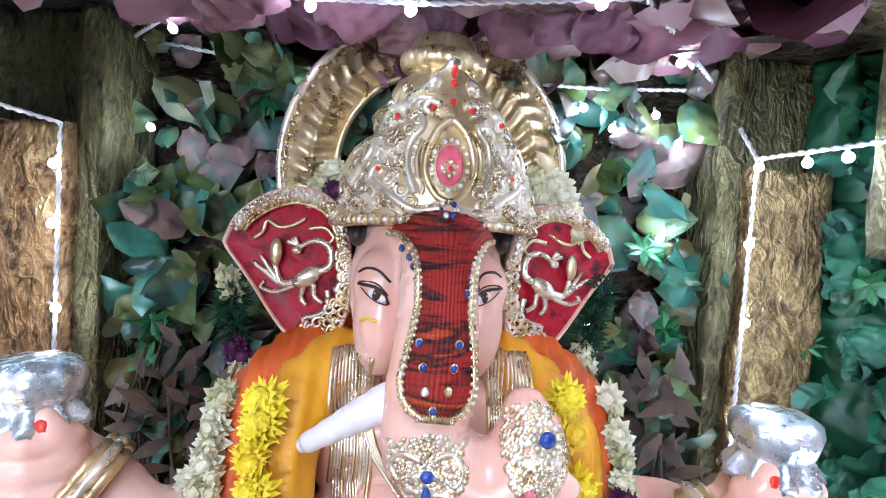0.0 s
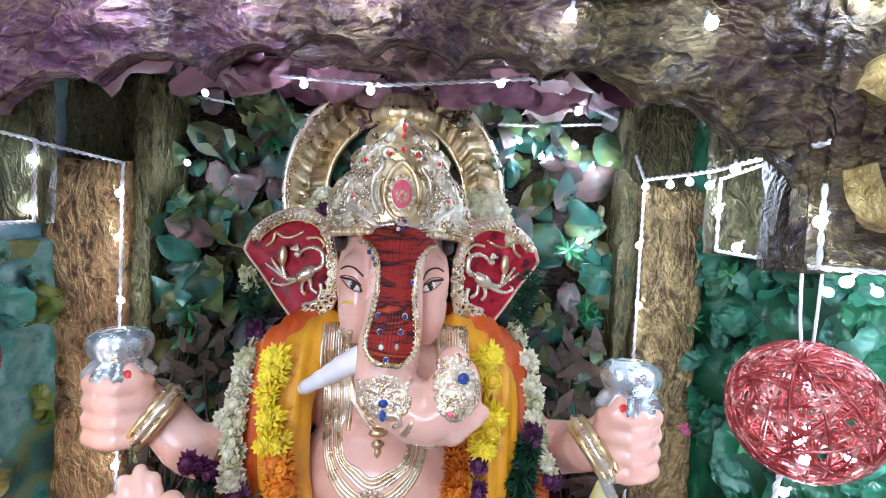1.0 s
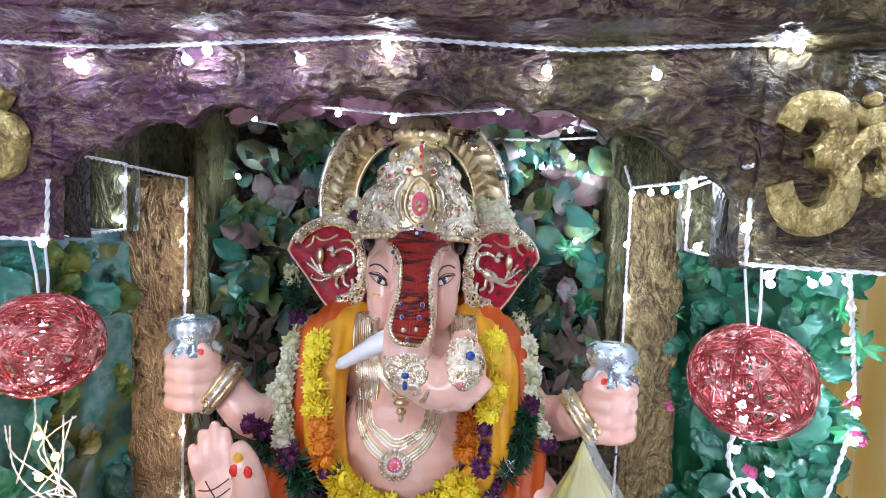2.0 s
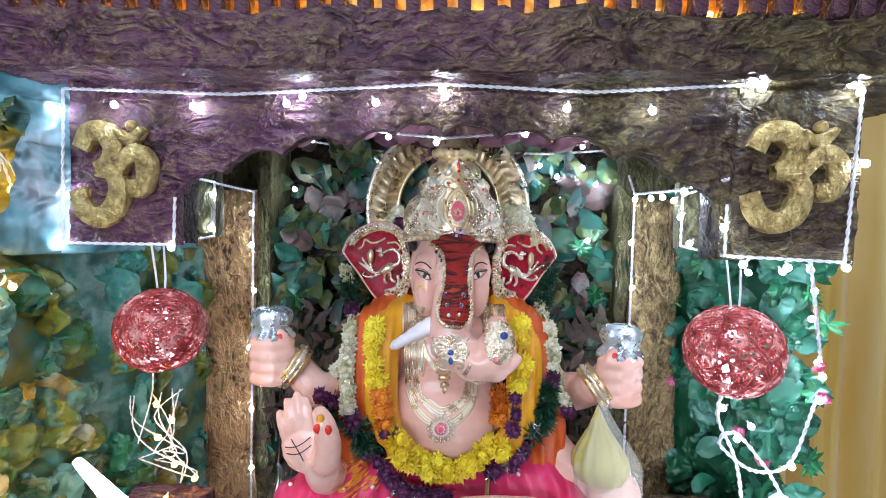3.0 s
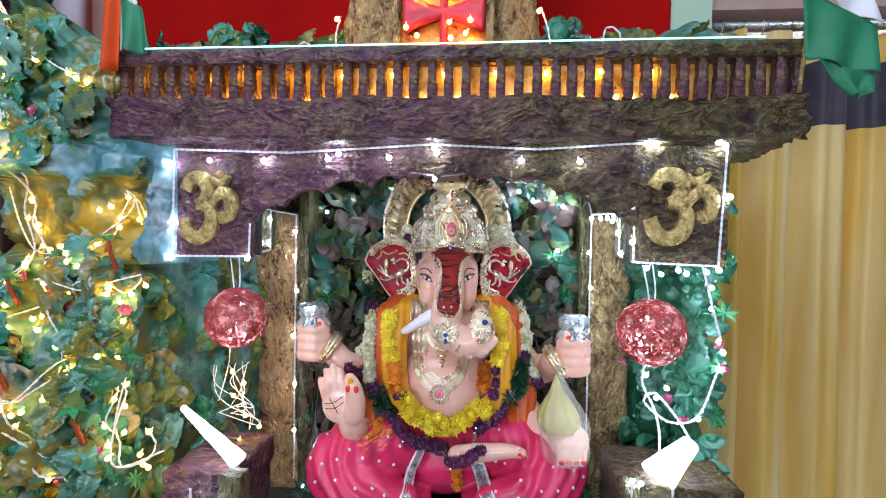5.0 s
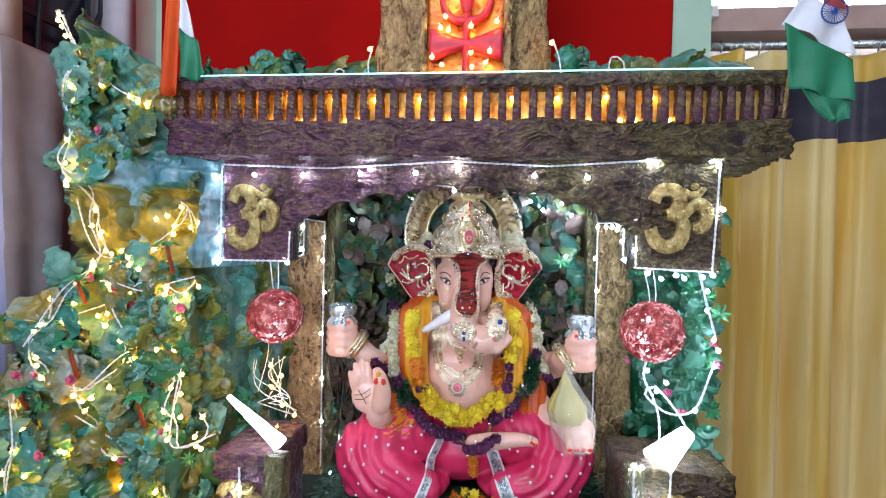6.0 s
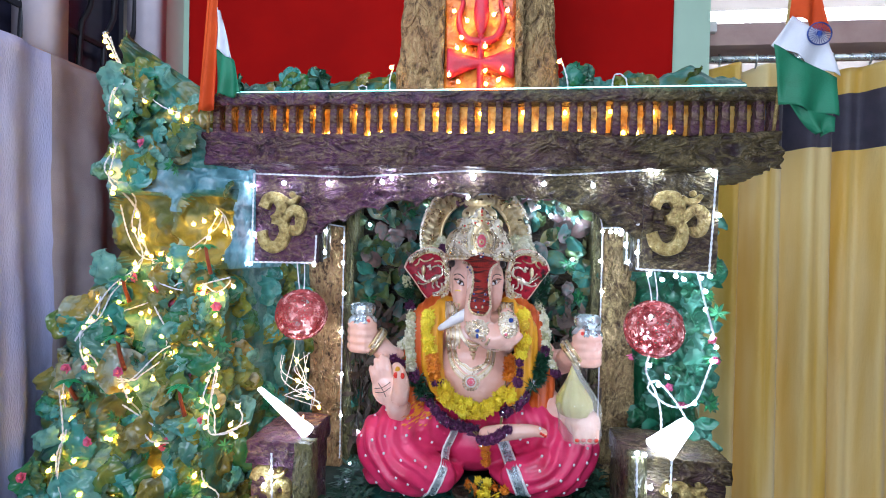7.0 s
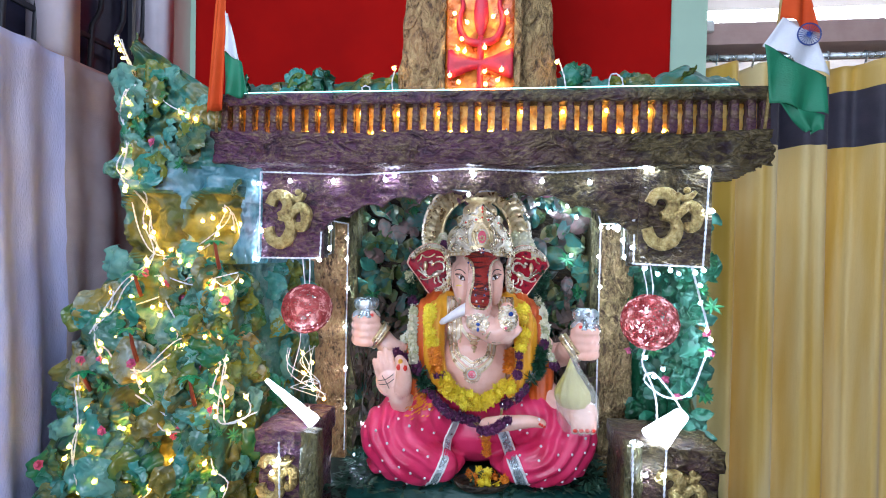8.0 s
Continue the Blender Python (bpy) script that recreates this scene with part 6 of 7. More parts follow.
def light_string(label, runs, bulbs, me, cable=0.0014, sway=0.0, straight=True, seed=1):
    t = thing("fairy_light_string", label, "fairy lights", "fairy light strings")
    r = random.Random(seed)
    for pts in runs:
        bm = bmesh.new()
        P = [Vector(q) for q in pts]
        if straight:
            Q = []
            for a, b in zip(P, P[1:]):
                n = max(1, int((b - a).length / 0.02))
                Q += [a + (b - a) * k / n + Vector((0, 0, -sway * math.sin(math.pi * k / n))) for k in range(n)]
            P = Q + [P[-1]]
        else:
            P = smooth_path(P, 0.012)
        twist(bm, P, cable)
        part("cable", bm, CABLE, t)
    for q in bulbs:
        m = Matrix.Translation(q) @ Euler((r.uniform(-0.8, 0.8), r.uniform(-0.8, 0.8), 0)).to_matrix().to_4x4()
        put("bulb", me, m, t)
    return t


yb = 0.238
light_string("white fairy lights along the edge of the arched board", [
    [(-0.548, yb, 1.400), (-0.546, yb, 1.616), (-0.30, yb - 0.008, 1.608), (-0.02, yb - 0.01, 1.624), (0.18, yb - 0.01, 1.615), (0.36, yb, 1.628), (0.522, yb, 1.634), (0.512, yb, 1.404), (0.360, yb, 1.408), (0.384, 0.424, 1.415), (0.384, 0.424, 1.500), (0.36, yb - 0.004, 1.508)],
    [(-0.548, yb, 1.400), (-0.39, yb, 1.402), (-0.423, 0.412, 1.410), (-0.423, 0.412, 1.505), (-0.385, 0.262, 1.500)],
    [(-0.39, 0.245, 1.40), (-0.388, 0.245, 1.468)],
    [(0.360, yb - 0.003, 1.408), (0.360, yb - 0.003, 1.475)],
], [(-0.546, yb - 0.004, 1.590), (-0.468, yb - 0.004, 1.596), (-0.355, yb - 0.004, 1.598), (-0.225, yb - 0.01, 1.602), (-0.20, yb - 0.01, 1.612), (-0.105, yb - 0.01, 1.604), (-0.015, yb - 0.01, 1.622), (-0.006, yb - 0.01, 1.612), (0.150, yb - 0.01, 1.600),
    (0.255, yb - 0.01, 1.598), (0.376, yb - 0.006, 1.630), (0.392, yb - 0.006, 1.629), (0.505, yb - 0.006, 1.634), (0.515, yb - 0.006, 1.626), (0.524, yb, 1.535), (0.510, yb, 1.402), (0.39, yb, 1.402), (0.44, yb, 1.400), (0.374, 0.36, 1.425),
    (0.383, 0.416, 1.468), (0.360, yb - 0.006, 1.450), (0.37, 0.416, 1.495), (-0.545, yb, 1.472), (-0.423, 0.408, 1.488), (-0.39, 0.24, 1.404), (-0.548, yb, 1.40), (-0.424, 0.408, 1.43)], COOLBULB, cable=0.0014, seed=2)

light_string("white fairy lights strung round the niche and its pillars", [
    [(-0.424, 0.566, 0.78), (-0.424, 0.566, 1.500), (-0.423, 0.412, 1.503)],
    [(-0.412, 0.672, 0.80), (-0.412, 0.672, 1.635), (-0.20, 0.640, 1.600), (0.20, 0.640, 1.600), (0.344, 0.665, 1.615), (0.344, 0.665, 0.95)],
    [(-0.404, 0.655, 1.630), (-0.24, 0.50, 1.622), (-0.02, 0.415, 1.588), (0.15, 0.41, 1.602), (0.344, 0.645, 1.612), (0.352, 0.566, 1.512), (0.352, 0.566, 0.85)],
    [(0.352, 0.566, 1.512), (0.370, 0.42, 1.508), (0.36, 0.245, 1.508)],
], [(-0.422, 0.558, z) for z in (1.46, 1.395, 1.30, 1.18, 1.05, 0.92)] + [(-0.410, 0.664, z) for z in (1.57, 1.44, 1.33, 1.21, 1.08)] + [(0.342, 0.657, z) for z in (1.545, 1.46, 1.40, 1.27, 1.15, 1.02)] +
    [(0.350, 0.558, z) for z in (1.42, 1.33, 1.20)] + [(0.350, 0.555, 1.506), (0.358, 0.50, 1.505), (0.364, 0.46, 1.505), (0.35, 0.34, 1.505), (-0.03, 0.41, 1.585), (-0.12, 0.45, 1.600), (0.12, 0.41, 1.60), (-0.30, 0.55, 1.61), (0.24, 0.52, 1.600),
     (0.21, 0.63, 1.555), (0.26, 0.63, 1.575), (0.29, 0.62, 1.54), (-0.36, 0.62, 1.515), (0.28, 0.62, 1.42), (-0.16, 0.64, 1.58), (0.17, 0.64, 1.58), (-0.37, 0.60, 0.86), (0.31, 0.6, 0.90), (-0.375, 0.5, 0.80)], COOLBULB, cable=0.0015, seed=3)

# right bank string
light_string("white fairy lights looped over the leafy bank", [
    [(0.512, 0.30, 1.400), (0.545, 0.33, 1.32), (0.585, 0.37, 1.22), (0.565, 0.36, 1.15), (0.53, 0.35, 1.08), (0.47, 0.34, 1.075), (0.42, 0.34, 1.115), (0.44, 0.335, 1.135), (0.485, 0.33, 1.085), (0.515, 0.33, 1.035)],
    [(0.43, 0.34, 1.215), (0.415, 0.34, 1.16), (0.44, 0.335, 1.10), (0.45, 0.33, 1.05), (0.44, 0.30, 0.99)],
], [(0.44, 0.33, 1.385), (0.49, 0.33, 1.388), (0.53, 0.33, 1.392), (0.555, 0.345, 1.315), (0.573, 0.36, 1.245), (0.587, 0.37, 1.222), (0.570, 0.355, 1.188), (0.515, 0.325, 1.032), (0.425, 0.335, 1.175), (0.44, 0.33, 1.13), (0.53, 0.34, 1.09),
    (0.37, 0.225, 1.005), (0.38, 0.222, 1.002), (0.40, 0.23, 0.93), (0.545, 0.34, 1.36), (0.46, 0.335, 1.15), (0.535, 0.33, 1.55), (0.54, 0.33, 1.50), (0.54, 0.33, 1.465)], COOLBULB, cable=0.0017, straight=False, seed=4)
light_string("white fairy lights trailing down the pedestal", [
    [(0.365, 0.222, 1.0), (0.368, 0.222, 0.86), (0.37, 0.222, 0.76)], [(0.44, 0.225, 0.99), (0.436, 0.225, 0.80)], [(-0.43, 0.118, 0.99), (-0.425, 0.118, 0.80)]],
    [(0.436, 0.22, 0.935), (-0.425, 0.112, 0.955), (-0.44, 0.112, 0.925)], COOLBULB, cable=0.0015, straight=False, seed=5)


def hp(x, z, off=0.012):
    p = hill_point(x, z)
    return Vector((p.x, p.y - off, p.z))


def hill_strings():
    r = random.Random(12)
    runs = [[(-0.905, 1.955), (-0.88, 1.90), (-0.845, 1.82), (-0.86, 1.76), (-0.885, 1.72), (-0.86, 1.62), (-0.82, 1.52), (-0.79, 1.43), (-0.80, 1.36), (-0.83, 1.28), (-0.84, 1.20)],
            [(-0.88, 1.92), (-0.82, 1.82), (-0.74, 1.77), (-0.68, 1.75)],
            [(-0.84, 1.58), (-0.82, 1.46), (-0.76, 1.40), (-0.70, 1.405), (-0.65, 1.47), (-0.62, 1.53), (-0.59, 1.42)],
            [(-0.845, 1.33), (-0.83, 1.22), (-0.81, 1.15), (-0.76, 1.13), (-0.70, 1.16), (-0.66, 1.20), (-0.60, 1.15), (-0.575, 1.08)],
            [(-0.93, 1.14), (-0.92, 1.05), (-0.90, 0.98), (-0.88, 0.88), (-0.87, 0.78)],
            [(-0.74, 1.15), (-0.74, 1.06), (-0.68, 1.02), (-0.66, 0.97), (-0.72, 0.92), (-0.74, 0.85), (-0.78, 0.82), (-0.76, 0.79)],
            [(-0.60, 1.20), (-0.57, 1.14), (-0.56, 1.06), (-0.52, 1.03), (-0.515, 1.10)],
            [(-0.76, 1.36), (-0.70, 1.34), (-0.63, 1.36), (-0.59, 1.33), (-0.56, 1.36)],
            [(-0.80, 1.28), (-0.74, 1.30), (-0.69, 1.25), (-0.68, 1.18)],
            [(-0.60, 0.95), (-0.57, 0.88), (-0.56, 0.78)]]
    bulbs = []
    for run in runs:
        P = smooth_path([(a, 0, b) for a, b in run], 0.055)
        bulbs += [hp(q.x + r.uniform(-0.01, 0.01), q.z - 0.01, 0.020) for q in P[::1]]
    for _ in range(26):
        z = r.uniform(1.10, 1.52)
        bulbs.append(hp(r.uniform(-0.88, -0.58), z, 0.022))
    for _ in range(14):
        bulbs.append(hp(r.uniform(-0.92, -0.56), r.uniform(0.80, 1.10), 0.022))
    cables = []
    for run in runs:
        q = [hp(p.x + r.uniform(-0.012, 0.012), p.z + r.uniform(-0.010, 0.010), 0.014 + 0.012 * abs(math.sin(p.z * 50))) for p in smooth_path([(a, 0, b) for a, b in run], 0.034)]
        cables.append(q)
        if len(run) > 4:
            cables.append([v + Vector((r.uniform(-0.022, 0.022), -0.003, r.uniform(-0.016, 0.016))) for v in q[1:-1:2]])
    light_string("warm yellow fairy lights draped over the painted hill", cables, bulbs, WARMBULB, cable=0.0011, straight=False, seed=6)


hill_strings()
light_string("tangled thin pale wires with warm bulbs below the ball", [
    [(-0.465 + 0.03 * math.cos(k * 1.9), 0.34 - 0.02 * (k % 3), 1.16), (-0.47 + 0.035 * math.sin(k * 2.3), 0.32, 1.12 - 0.01 * (k % 4)), (-0.44 + 0.03 * math.cos(k * 1.3), 0.31, 1.07), (-0.42 + 0.03 * math.sin(k), 0.31, 1.02 + 0.01 * k), (-0.46 + 0.04 * math.cos(k * 2.7), 0.32, 1.05)] for k in range(7)] + [
    [(-0.463, 0.31, 1.24), (-0.465, 0.31, 1.19), (-0.475, 0.32, 1.15), (-0.49, 0.31, 1.08)]],
    [(-0.43, 0.30, 1.13), (-0.455, 0.30, 1.10), (-0.425, 0.30, 1.06), (-0.40, 0.32, 1.03), (-0.435, 0.30, 1.005), (-0.46, 0.31, 1.15), (-0.415, 0.33, 0.97)], WARMBULB, cable=0.0007, straight=False, seed=7)
# Bulbs before the panel and in the slots are added in place of backlight.
light_string("warm bulbs on the spire, added ones before its panel and between the balusters", [
    [(-0.21, 0.24, 1.80), (-0.215, 0.245, 1.84), (-0.205, 0.24, 1.868)], [(0.20, 0.24, 1.80), (0.195, 0.24, 1.84), (0.18, 0.235, 1.88)],
    [(-0.29, 0.27, 1.80), (-0.295, 0.26, 1.83), (-0.275, 0.26, 1.83), (-0.28, 0.27, 1.80)], [(0.30, 0.27, 1.80), (0.305, 0.26, 1.85), (0.33, 0.26, 1.84), (0.335, 0.27, 1.80)]],
    [(-0.205, 0.235, 1.87), (0.178, 0.232, 1.875)] + [(x, 0.212, z) for x, z in ((-0.045, 1.925), (-0.055, 1.905), (0.010, 1.908), (0.05, 1.855), (0.014, 1.85), (0.012, 1.82), (-0.05, 1.825), (0.045, 1.83), (-0.035, 1.965), (0.032, 1.975), (-0.06, 1.985), (0.06, 1.985), (0.065, 1.915), (-0.035, 1.90), (-0.07, 1.845))] +
    [(-0.60 + 0.0316 * k, 0.2195, 1.712 + 0.045 * (k % 3 == 1)) for k in range(33)], WARMBULB, cable=0.0012, straight=False, seed=8)
bm = bmesh.new()
tube(bm, [(-0.60, 0.183, 1.7965), (-0.3, 0.183, 1.796), (0.0, 0.183, 1.796), (0.3, 0.183, 1.797), (0.55, 0.183, 1.797)], 0.0015, 6)
tagged(finish("light_strip", bm, STRIPLED), "cyan white rope light along the top rail", "rope light")


# ---- thread balls ----
THREAD = material("red_copper_thread", [(0.22, 0.018, 0.02), (0.40, 0.07, 0.065), (0.70, 0.38, 0.34)], 40, 0.25, 0.4, 0.1, 200)


def thread_ball(c, rad, label, top, seed):
    t = thing("thread_ball", label, "hanging ball", "hanging thread balls")
    r = random.Random(seed)
    c = Vector(c)
    for band in range(4):
        bm = bmesh.new()
        for k in range(21):
            ax = Vector((r.gauss(0, 1), r.gauss(0, 1), r.gauss(0, 1))).normalized()
            u = ax.orthogonal().normalized()
            w = ax.cross(u)
            off = ax * rad * r.uniform(-0.55, 0.55)
            q = math.sqrt(max(1e-6, rad * rad - off.length_squared)) * r.uniform(0.97, 1.03)
            P = []
            for i in range(37):
                a = 6.2832 * i / 36
                p = off + (u * math.cos(a) + w * math.sin(a)) * q
                P.append(c + p * (1 + 0.012 * math.sin(3 * a + k)))
            tube(bm, P, r.uniform(0.0009, 0.0018), 4)
        part("thread_winding", bm, THREAD, t)
    for k in range(6):
        d = Vector((r.uniform(-1, 1), -abs(r.gauss(0.5, 0.4)), r.uniform(-1, 1))).normalized()
        put("bulb", COOLBULB, Matrix.Translation(c + d * rad * 0.72), t)
    bm = bmesh.new()
    tube(bm, smooth_path([c + Vector((0.004, 0, rad * 0.9)), c + Vector((0.006, 0, rad * 1.3)), Vector(top)], 0.015), 0.0016, 5)
    tube(bm, smooth_path([c + Vector((-0.006, 0, rad * 0.9)), c + Vector((-0.010, 0, rad * 1.4)), Vector(top) + Vector((-0.02, 0, 0))], 0.015), 0.0016, 5)
    part("cord", bm, CABLE, t)


thread_ball((-0.444, 0.300, 1.267), 0.0625, "open wound red thread ball hanging with white lights inside", (-0.435, 0.29, 1.405), 3)
thread_ball((0.426, 0.325, 1.262), 0.066, "slightly squashed wound red thread ball hanging with white lights inside", (0.415, 0.30, 1.41), 5)


# ---- flags ----
SAFFRON = material("saffron_cloth", [(0.52, 0.055, 0.008), (0.64, 0.09, 0.012)], 12, 0.7, 0, 0.2, 300, spec=0.2)
FLAGWHITE = material("white_cloth", [(0.62, 0.64, 0.70), (0.76, 0.78, 0.82)], 12, 0.6, 0, 0.2, 300)
FLAGGREEN = material("green_cloth", [(0.008, 0.14, 0.06), (0.02, 0.22, 0.11)], 12, 0.6, 0, 0.2, 300)


def flag(label, y, panels, pole, wheel=None):
    t = thing("small_flag", label, "flag", "small flags")
    holder = t
    for n, mat, q in panels:
        bm = bmesh.new()
        a, b, c, d = (Vector((x, 0, z)) for x, z in q)
        rows = []
        for j in range(17):
            v = j / 16
            row = []
            for i in range(13):
                u = i / 12
                p = (a * (1 - u) + b * u) * (1 - v) + (d * (1 - u) + c * u) * v
                row.append((p.x, y + 0.008 * math.sin(u * 7 + v * 2 + p.x * 30) * (0.3 + v), p.z + 0.003 * math.sin(u * 9)))
            rows.append(row)
        from_grid(bm, rows)
        ob = part(n, bm, mat, t)
        holder = ob if n == "white_panel" else holder
        ob.modifiers.new("thick", "SOLIDIFY").thickness = 0.0012
    bm = bmesh.new()
    tube(bm, pole, 0.0035, 8)
    part("pole", bm, OMGOLD, t)
    if wheel:
        bm = bmesh.new()
        cx, cz, q = wheel
        tube(bm, [(cx + q * math.cos(a), y - 0.010, cz + q * math.sin(a)) for a in (6.2832 * k / 24 for k in range(25))], 0.0014, 5)
        for k in range(12):
            a = 6.2832 * k / 24
            tube(bm, [(cx - q * math.cos(a), y - 0.010, cz - q * math.sin(a)), (cx + q * math.cos(a), y - 0.010, cz + q * math.sin(a))], 0.0006, 4)
        part("wheel", bm, BLUEGEM, holder, "blue spoked wheel")


flag("drooping saffron white and green cloth flag on the roof corner", 0.165, [
    ("saffron_panel", SAFFRON, [(-0.622, 2.08), (-0.603, 2.08), (-0.606, 1.752), (-0.652, 1.748)]),
    ("white_panel", FLAGWHITE, [(-0.604, 1.985), (-0.598, 1.975), (-0.560, 1.862), (-0.604, 1.890)]),
    ("green_panel", FLAGGREEN, [(-0.604, 1.890), (-0.560, 1.862), (-0.538, 1.785), (-0.602, 1.782)])],
    [(-0.626, 0.172, 1.70), (-0.608, 0.172, 2.12)])
flag("drooping cloth flag with a blue wheel on the roof end", 0.16, [
    ("saffron_panel", SAFFRON, [(0.632, 2.06), (0.658, 2.06), (0.688, 1.885), (0.622, 1.925)]),
    ("white_panel", FLAGWHITE, [(0.622, 1.925), (0.688, 1.885), (0.708, 1.800), (0.588, 1.870)]),
    ("green_panel", FLAGGREEN, [(0.588, 1.870), (0.708, 1.800), (0.708, 1.722), (0.606, 1.752)]),
    ("green_tip", FLAGGREEN, [(0.620, 1.752), (0.708, 1.722), (0.700, 1.690), (0.672, 1.688)])],
    [(0.600, 0.172, 1.70), (0.640, 0.172, 2.12)], (0.668, 1.885, 0.022))


# ---- small plants ----
PALMGREEN = material("plastic_palm_green", [(0.004, 0.16, 0.06), (0.02, 0.32, 0.13)], 30, 0.35, 0, 0.1, 100, rand=0.3)
PALMTRUNK = material("plastic_red_trunk", [(0.20, 0.03, 0.01), (0.36, 0.07, 0.02)], 30, 0.4, 0, 0.2, 100)
FERN = material("plastic_fern", [(0.005, 0.08, 0.025), (0.016, 0.16, 0.05), (0.05, 0.24, 0.08)], 30, 0.4, 0, 0.1, 100, rand=0.4)
PINK = material("pink_petal", [(0.46, 0.05, 0.14), (0.64, 0.14, 0.28), (0.60, 0.04, 0.03)], 30, 0.5, 0, 0.1, 100, rand=0.7)


def frond_bm(l, w, droop):
    bm = bmesh.new()
    rows = []
    for k in range(5):
        v = k / 4
        c = Vector((l * v, 0, l * (0.45 * v - droop * v * v)))
        h = w * math.sin(math.pi * min(0.98, v * 0.85 + 0.12))
        rows.append([c + Vector((0, -h, -h * 0.3)), c, c + Vector((0, h, -h * 0.3))])
    from_grid(bm, rows)
    return bm


PALMFROND = mesh_of("frond", frond_bm(0.030, 0.0075, 0.75), PALMGREEN)
SPRAY = [(n, mesh_of("leaf", frond_bm(l, w, d), FERN)) for n, l, w, d in ((7, 0.034, 0.0060, 0.3), (9, 0.026, 0.0035, 0.1), (6, 0.028, 0.0075, 0.2))]
BLOSSOM = [mesh_of("blossom", flower_bm(s + 40, 6, 0.013, 0.8, 2), PINK) for s in range(3)]


def palm(x, z, h, off=0.035):
    b = hp(x, z, off)
    t = thing("toy_palm", "small green plastic palm with a red-brown trunk on the hill", "toy palm", "toy palms on the hill")
    bm = bmesh.new()
    P = smooth_path([b + Vector((0, 0.02, -0.01)), b + Vector((0.004, 0, h * 0.5)), b + Vector((0.002, -0.004, h))], 0.01)
    tube(bm, P, [0.0050 - 0.002 * i / len(P) for i in range(len(P))], 7)
    part("trunk", bm, PALMTRUNK, t)
    for i in range(6):
        put("frond", PALMFROND, Matrix.Translation(P[-1]) @ Matrix.Rotation(6.2832 * i / 6 + 0.3, 4, "Z"), t)


for x, z, h in ((-0.752, 1.175, 0.068), (-0.625, 1.075, 0.062), (-0.60, 1.385, 0.055), (-0.795, 1.315, 0.05), (-0.90, 1.09, 0.04)):
    palm(x, z, h)


def plant_sprays():
    r = random.Random(31)
    spots = [(Vector((x, bank_y(x) - 0.06, z)), 0.8) for x, z in ((0.43, 1.33), (0.445, 1.30), (0.56, 1.345), (0.58, 1.42), (0.54, 1.28), (0.58, 1.19), (0.49, 1.16), (0.53, 1.14), (0.425, 1.06), (0.575, 1.08), (0.47, 1.38), (0.50, 1.20), (0.59, 1.30))]
    spots += [(hp(x, z, 0.02), 0.65) for x, z in ((-0.60, 1.12), (-0.57, 1.22), (-0.70, 1.08), (-0.80, 1.05), (-0.66, 0.99), (-0.86, 1.10), (-0.74, 0.97), (-0.61, 1.30), (-0.72, 1.40), (-0.55, 0.99), (-0.62, 0.94), (-0.84, 1.72), (-0.70, 1.62), (-0.66, 1.68), (-0.90, 0.93), (-0.68, 1.21), (-0.58, 1.02))]
    spots += [(Vector((x, 0.640, z)), 0.85) for x, z in ((-0.365, 1.435), (-0.36, 1.27), (-0.365, 1.22), (-0.235, 1.56), (0.265, 1.40), (0.27, 1.20), (0.26, 1.10), (0.30, 1.30), (-0.33, 1.12), (0.245, 1.50))]
    for p, s in spots:
        t = thing("plastic_sprig", "small bright green plastic leaf sprig", "sprig", "plastic sprigs")
        t.matrix_basis = Matrix.Translation(p)
        for off, k in (((0, 0, 0), s), ((0.012, 0.004, -0.010), s * 0.7)):
            n, me = r.choice(SPRAY)
            m = Matrix.Translation(off) @ Euler((r.uniform(0.9, 1.8), r.uniform(-0.5, 0.5), r.uniform(-1, 1))).to_matrix().to_4x4() @ Matrix.Diagonal((k, k, k, 1))
            for i in range(n):
                put("leaf", me, m @ Matrix.Rotation(6.2832 * i / n + r.uniform(-0.2, 0.2), 4, "Z"), t)
    flow = [hp(x, z, 0.024) for x, z in ((-0.69, 1.305), (-0.755, 1.165), (-0.63, 1.15), (-0.66, 1.02), (-0.69, 0.985), (-0.83, 1.17), (-0.93, 1.15), (-0.96, 0.93), (-0.80, 1.68), (-0.62, 1.33), (-0.59, 1.30), (-0.78, 1.36), (-0.84, 1.0), (-0.58, 1.06), (-0.72, 1.34))]
    flow += [Vector((x, bank_y(x) - 0.07, z)) for x, z in ((0.575, 1.235), (0.585, 1.185), (0.445, 1.135), (0.415, 1.315), (0.53, 1.06), (0.51, 1.09))]
    for p in flow:
        ob = new("artificial_flower", r.choice(BLOSSOM))
        ob.matrix_basis = Matrix.Translation(p) @ Euler((r.uniform(-0.6, 0.6), r.uniform(0, 6), r.uniform(-0.6, 0.6))).to_matrix().to_4x4()
        tagged(ob, "small pink and red artificial flower", "flower", "artificial flowers")


plant_sprays()


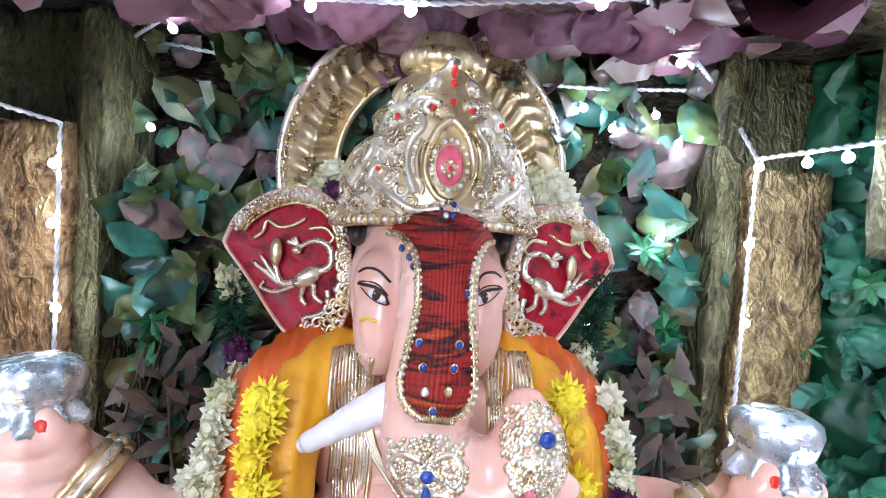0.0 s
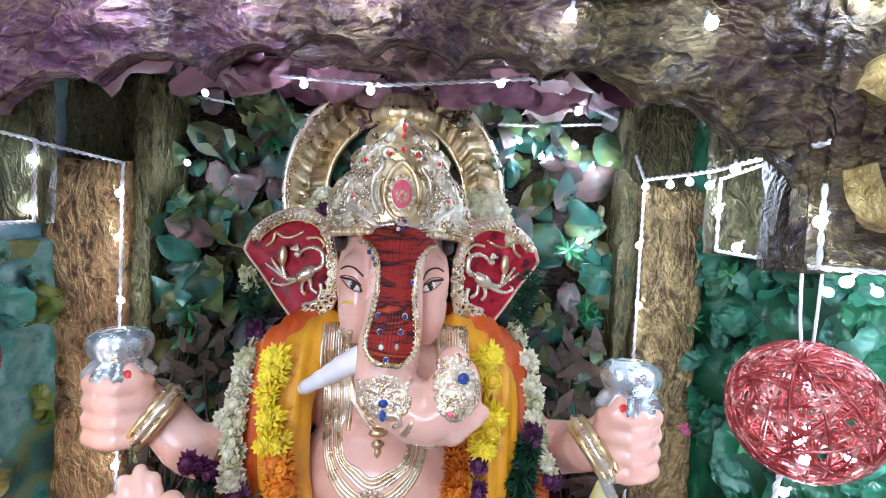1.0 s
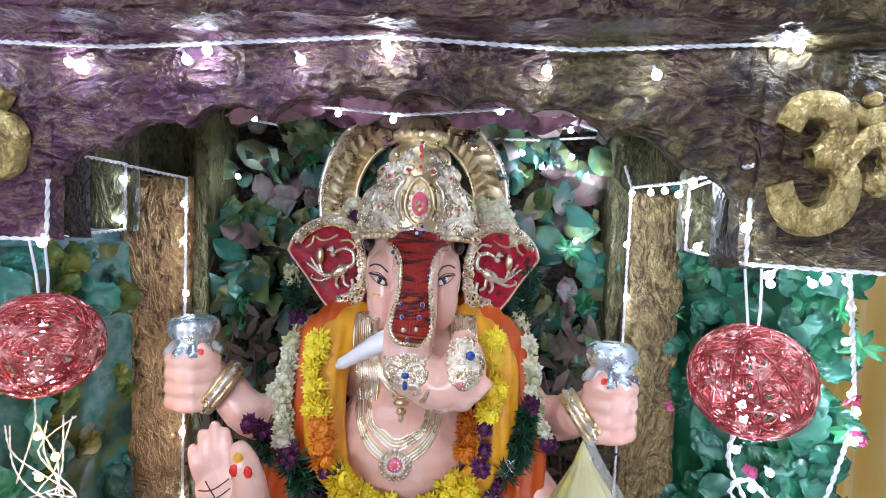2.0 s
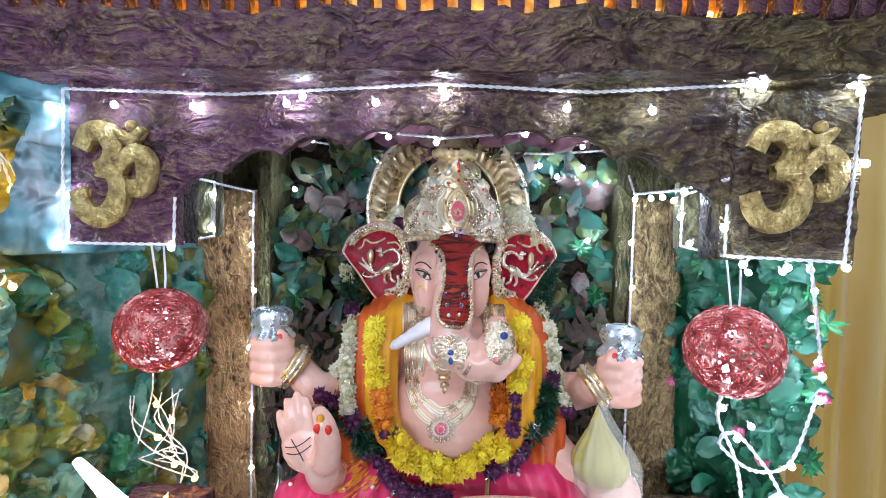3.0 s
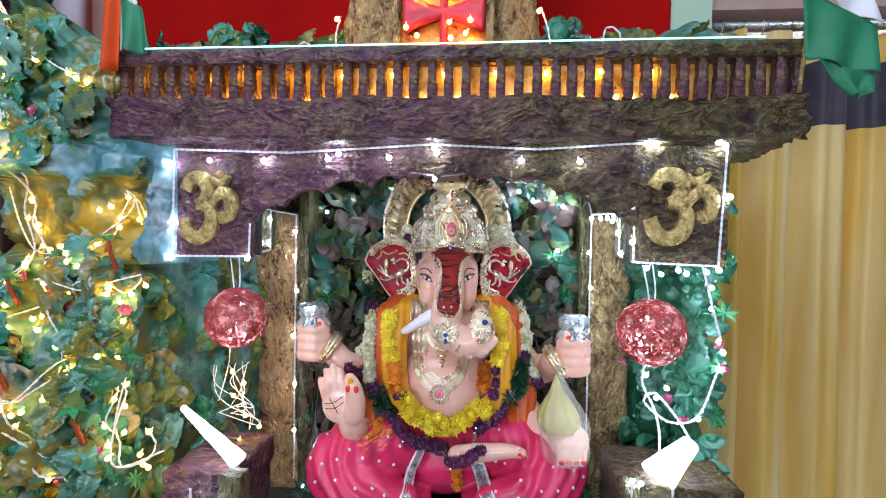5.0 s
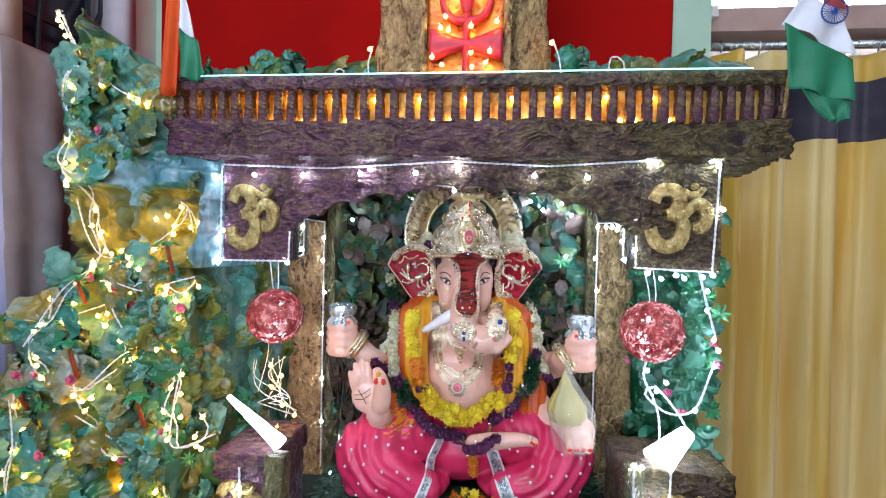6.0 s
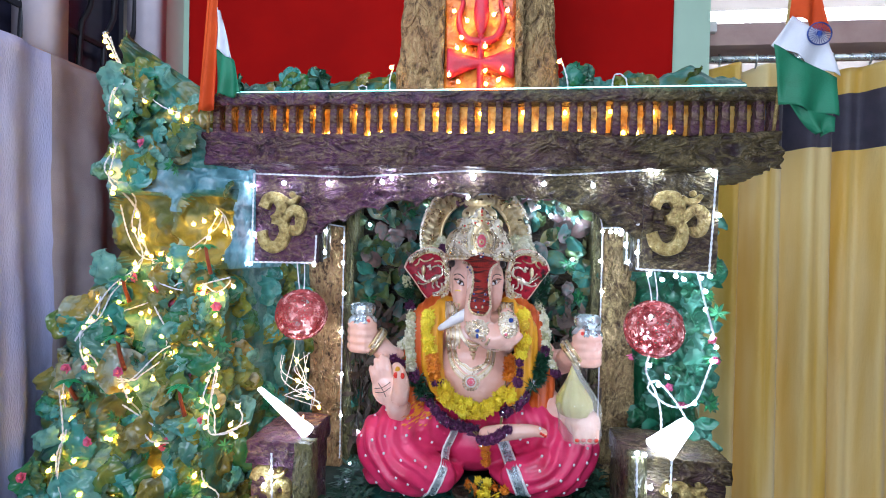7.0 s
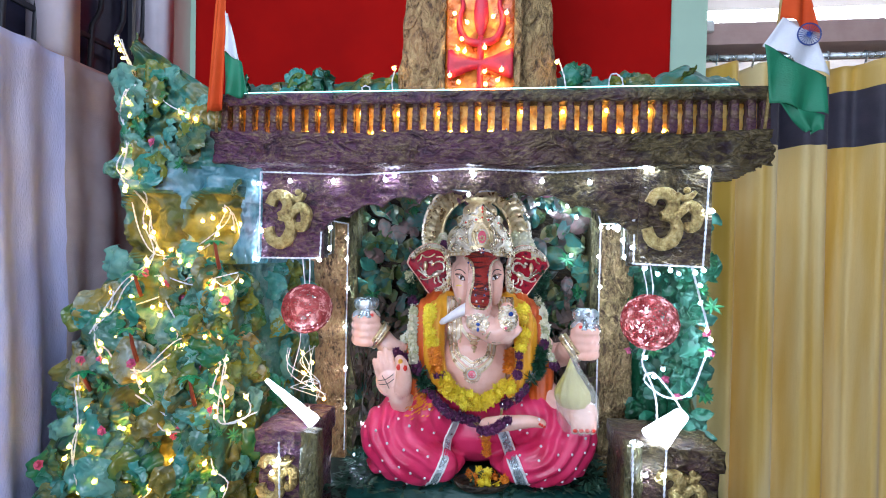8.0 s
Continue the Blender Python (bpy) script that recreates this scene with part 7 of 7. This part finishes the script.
def floor_leaves():
    bm = bmesh.new()
    r = random.Random(77)
    for _ in range(900):
        x, y = r.uniform(-0.40, 0.36), r.uniform(0.10, 0.36)
        if r.random() < 0.3:
            x, y = r.choice((r.uniform(-0.40, -0.31), r.uniform(0.29, 0.35))), r.uniform(0.36, 0.60)
        a = r.uniform(0, 6.28)
        l, w = r.uniform(0.02, 0.045), r.uniform(0.003, 0.008)
        d, s = Vector((math.cos(a), math.sin(a), r.uniform(-0.3, 0.5))), Vector((-math.sin(a), math.cos(a), r.uniform(-0.4, 0.4)))
        c = Vector((x, y, 0.750 + r.uniform(0, 0.022)))
        from_grid(bm, [[c - s * w * 0.3, c + s * w * 0.3], [c + d * l * 0.5 - s * w, c + d * l * 0.5 + s * w], [c + d * l - s * w * 0.1, c + d * l + s * w * 0.1]])
    for _ in range(420):
        x, y = r.uniform(-0.37, 0.36), r.uniform(0.31, 0.36)
        if r.random() < 0.55:
            x, y = r.choice((r.uniform(-0.37, -0.26), r.uniform(0.26, 0.36))), r.uniform(0.34, 0.62)
        a = r.uniform(0, 6.28)
        l, w = r.uniform(0.015, 0.04), r.uniform(0.003, 0.007)
        d, s = Vector((math.cos(a), math.sin(a), r.uniform(-0.1, 0.5))), Vector((-math.sin(a), math.cos(a), r.uniform(-0.4, 0.4)))
        c = Vector((x, y + 0.122 * x, 0.8015 + r.uniform(0, 0.012)))
        from_grid(bm, [[c - s * w * 0.3, c + s * w * 0.3], [c + d * l * 0.5 - s * w, c + d * l * 0.5 + s * w], [c + d * l - s * w * 0.1, c + d * l + s * w * 0.1]])
    tagged(finish("leaf_litter", bm, LITTER), "scattered dark green leaves before the statue", "leaves", kind="stuff")
    for n, lab, x0, x1, seed in (("dry_branches", "dark dry twigs and leaves beside the statue", -0.39, -0.25, 1), ("dry_branches", "dark dry twigs and leaves beside the statue", 0.23, 0.33, 2)):
        bm = bmesh.new()
        r = random.Random(seed)
        for _ in range(46):
            b = Vector((r.uniform(x0, x1), r.uniform(0.58, 0.67), 0.80))
            b.z = r.uniform(0.80, 1.0)
            top = b + Vector((r.uniform(-0.06, 0.06), r.uniform(-0.03, 0.02), r.uniform(0.1, 0.28)))
            tube(bm, smooth_path([b, (b + top) / 2 + Vector((r.uniform(-0.02, 0.02), -0.01, 0)), top], 0.04), 0.0022, 4)
        for _ in range(120):
            c = Vector((r.uniform(x0, x1), r.uniform(0.54, 0.62), r.uniform(0.80, 1.25)))
            d = Vector((r.uniform(-1, 1), r.uniform(-0.5, 0.2), r.uniform(-1, 1))).normalized()
            s = d.cross(Vector((0.2, 1, 0.1))).normalized()
            l = r.uniform(0.03, 0.06)
            from_grid(bm, [[c - s * 0.002, c + s * 0.002], [c + d * l * 0.5 - s * 0.009, c + d * l * 0.5 + s * 0.009], [c + d * l - s * 0.001, c + d * l + s * 0.001]])
        tagged(finish(n, bm, TWIG), lab, "twigs", kind="stuff")


LITTER = material("leaf_litter_green", [(0.006, 0.03, 0.015), (0.02, 0.07, 0.04), (0.05, 0.11, 0.07)], 40, 0.45, 0, 0.2, 100)
TWIG = material("dry_twig", [(0.02, 0.012, 0.008), (0.07, 0.045, 0.03), (0.13, 0.09, 0.06)], 30, 0.6, 0, 0.3, 100)
floor_leaves()
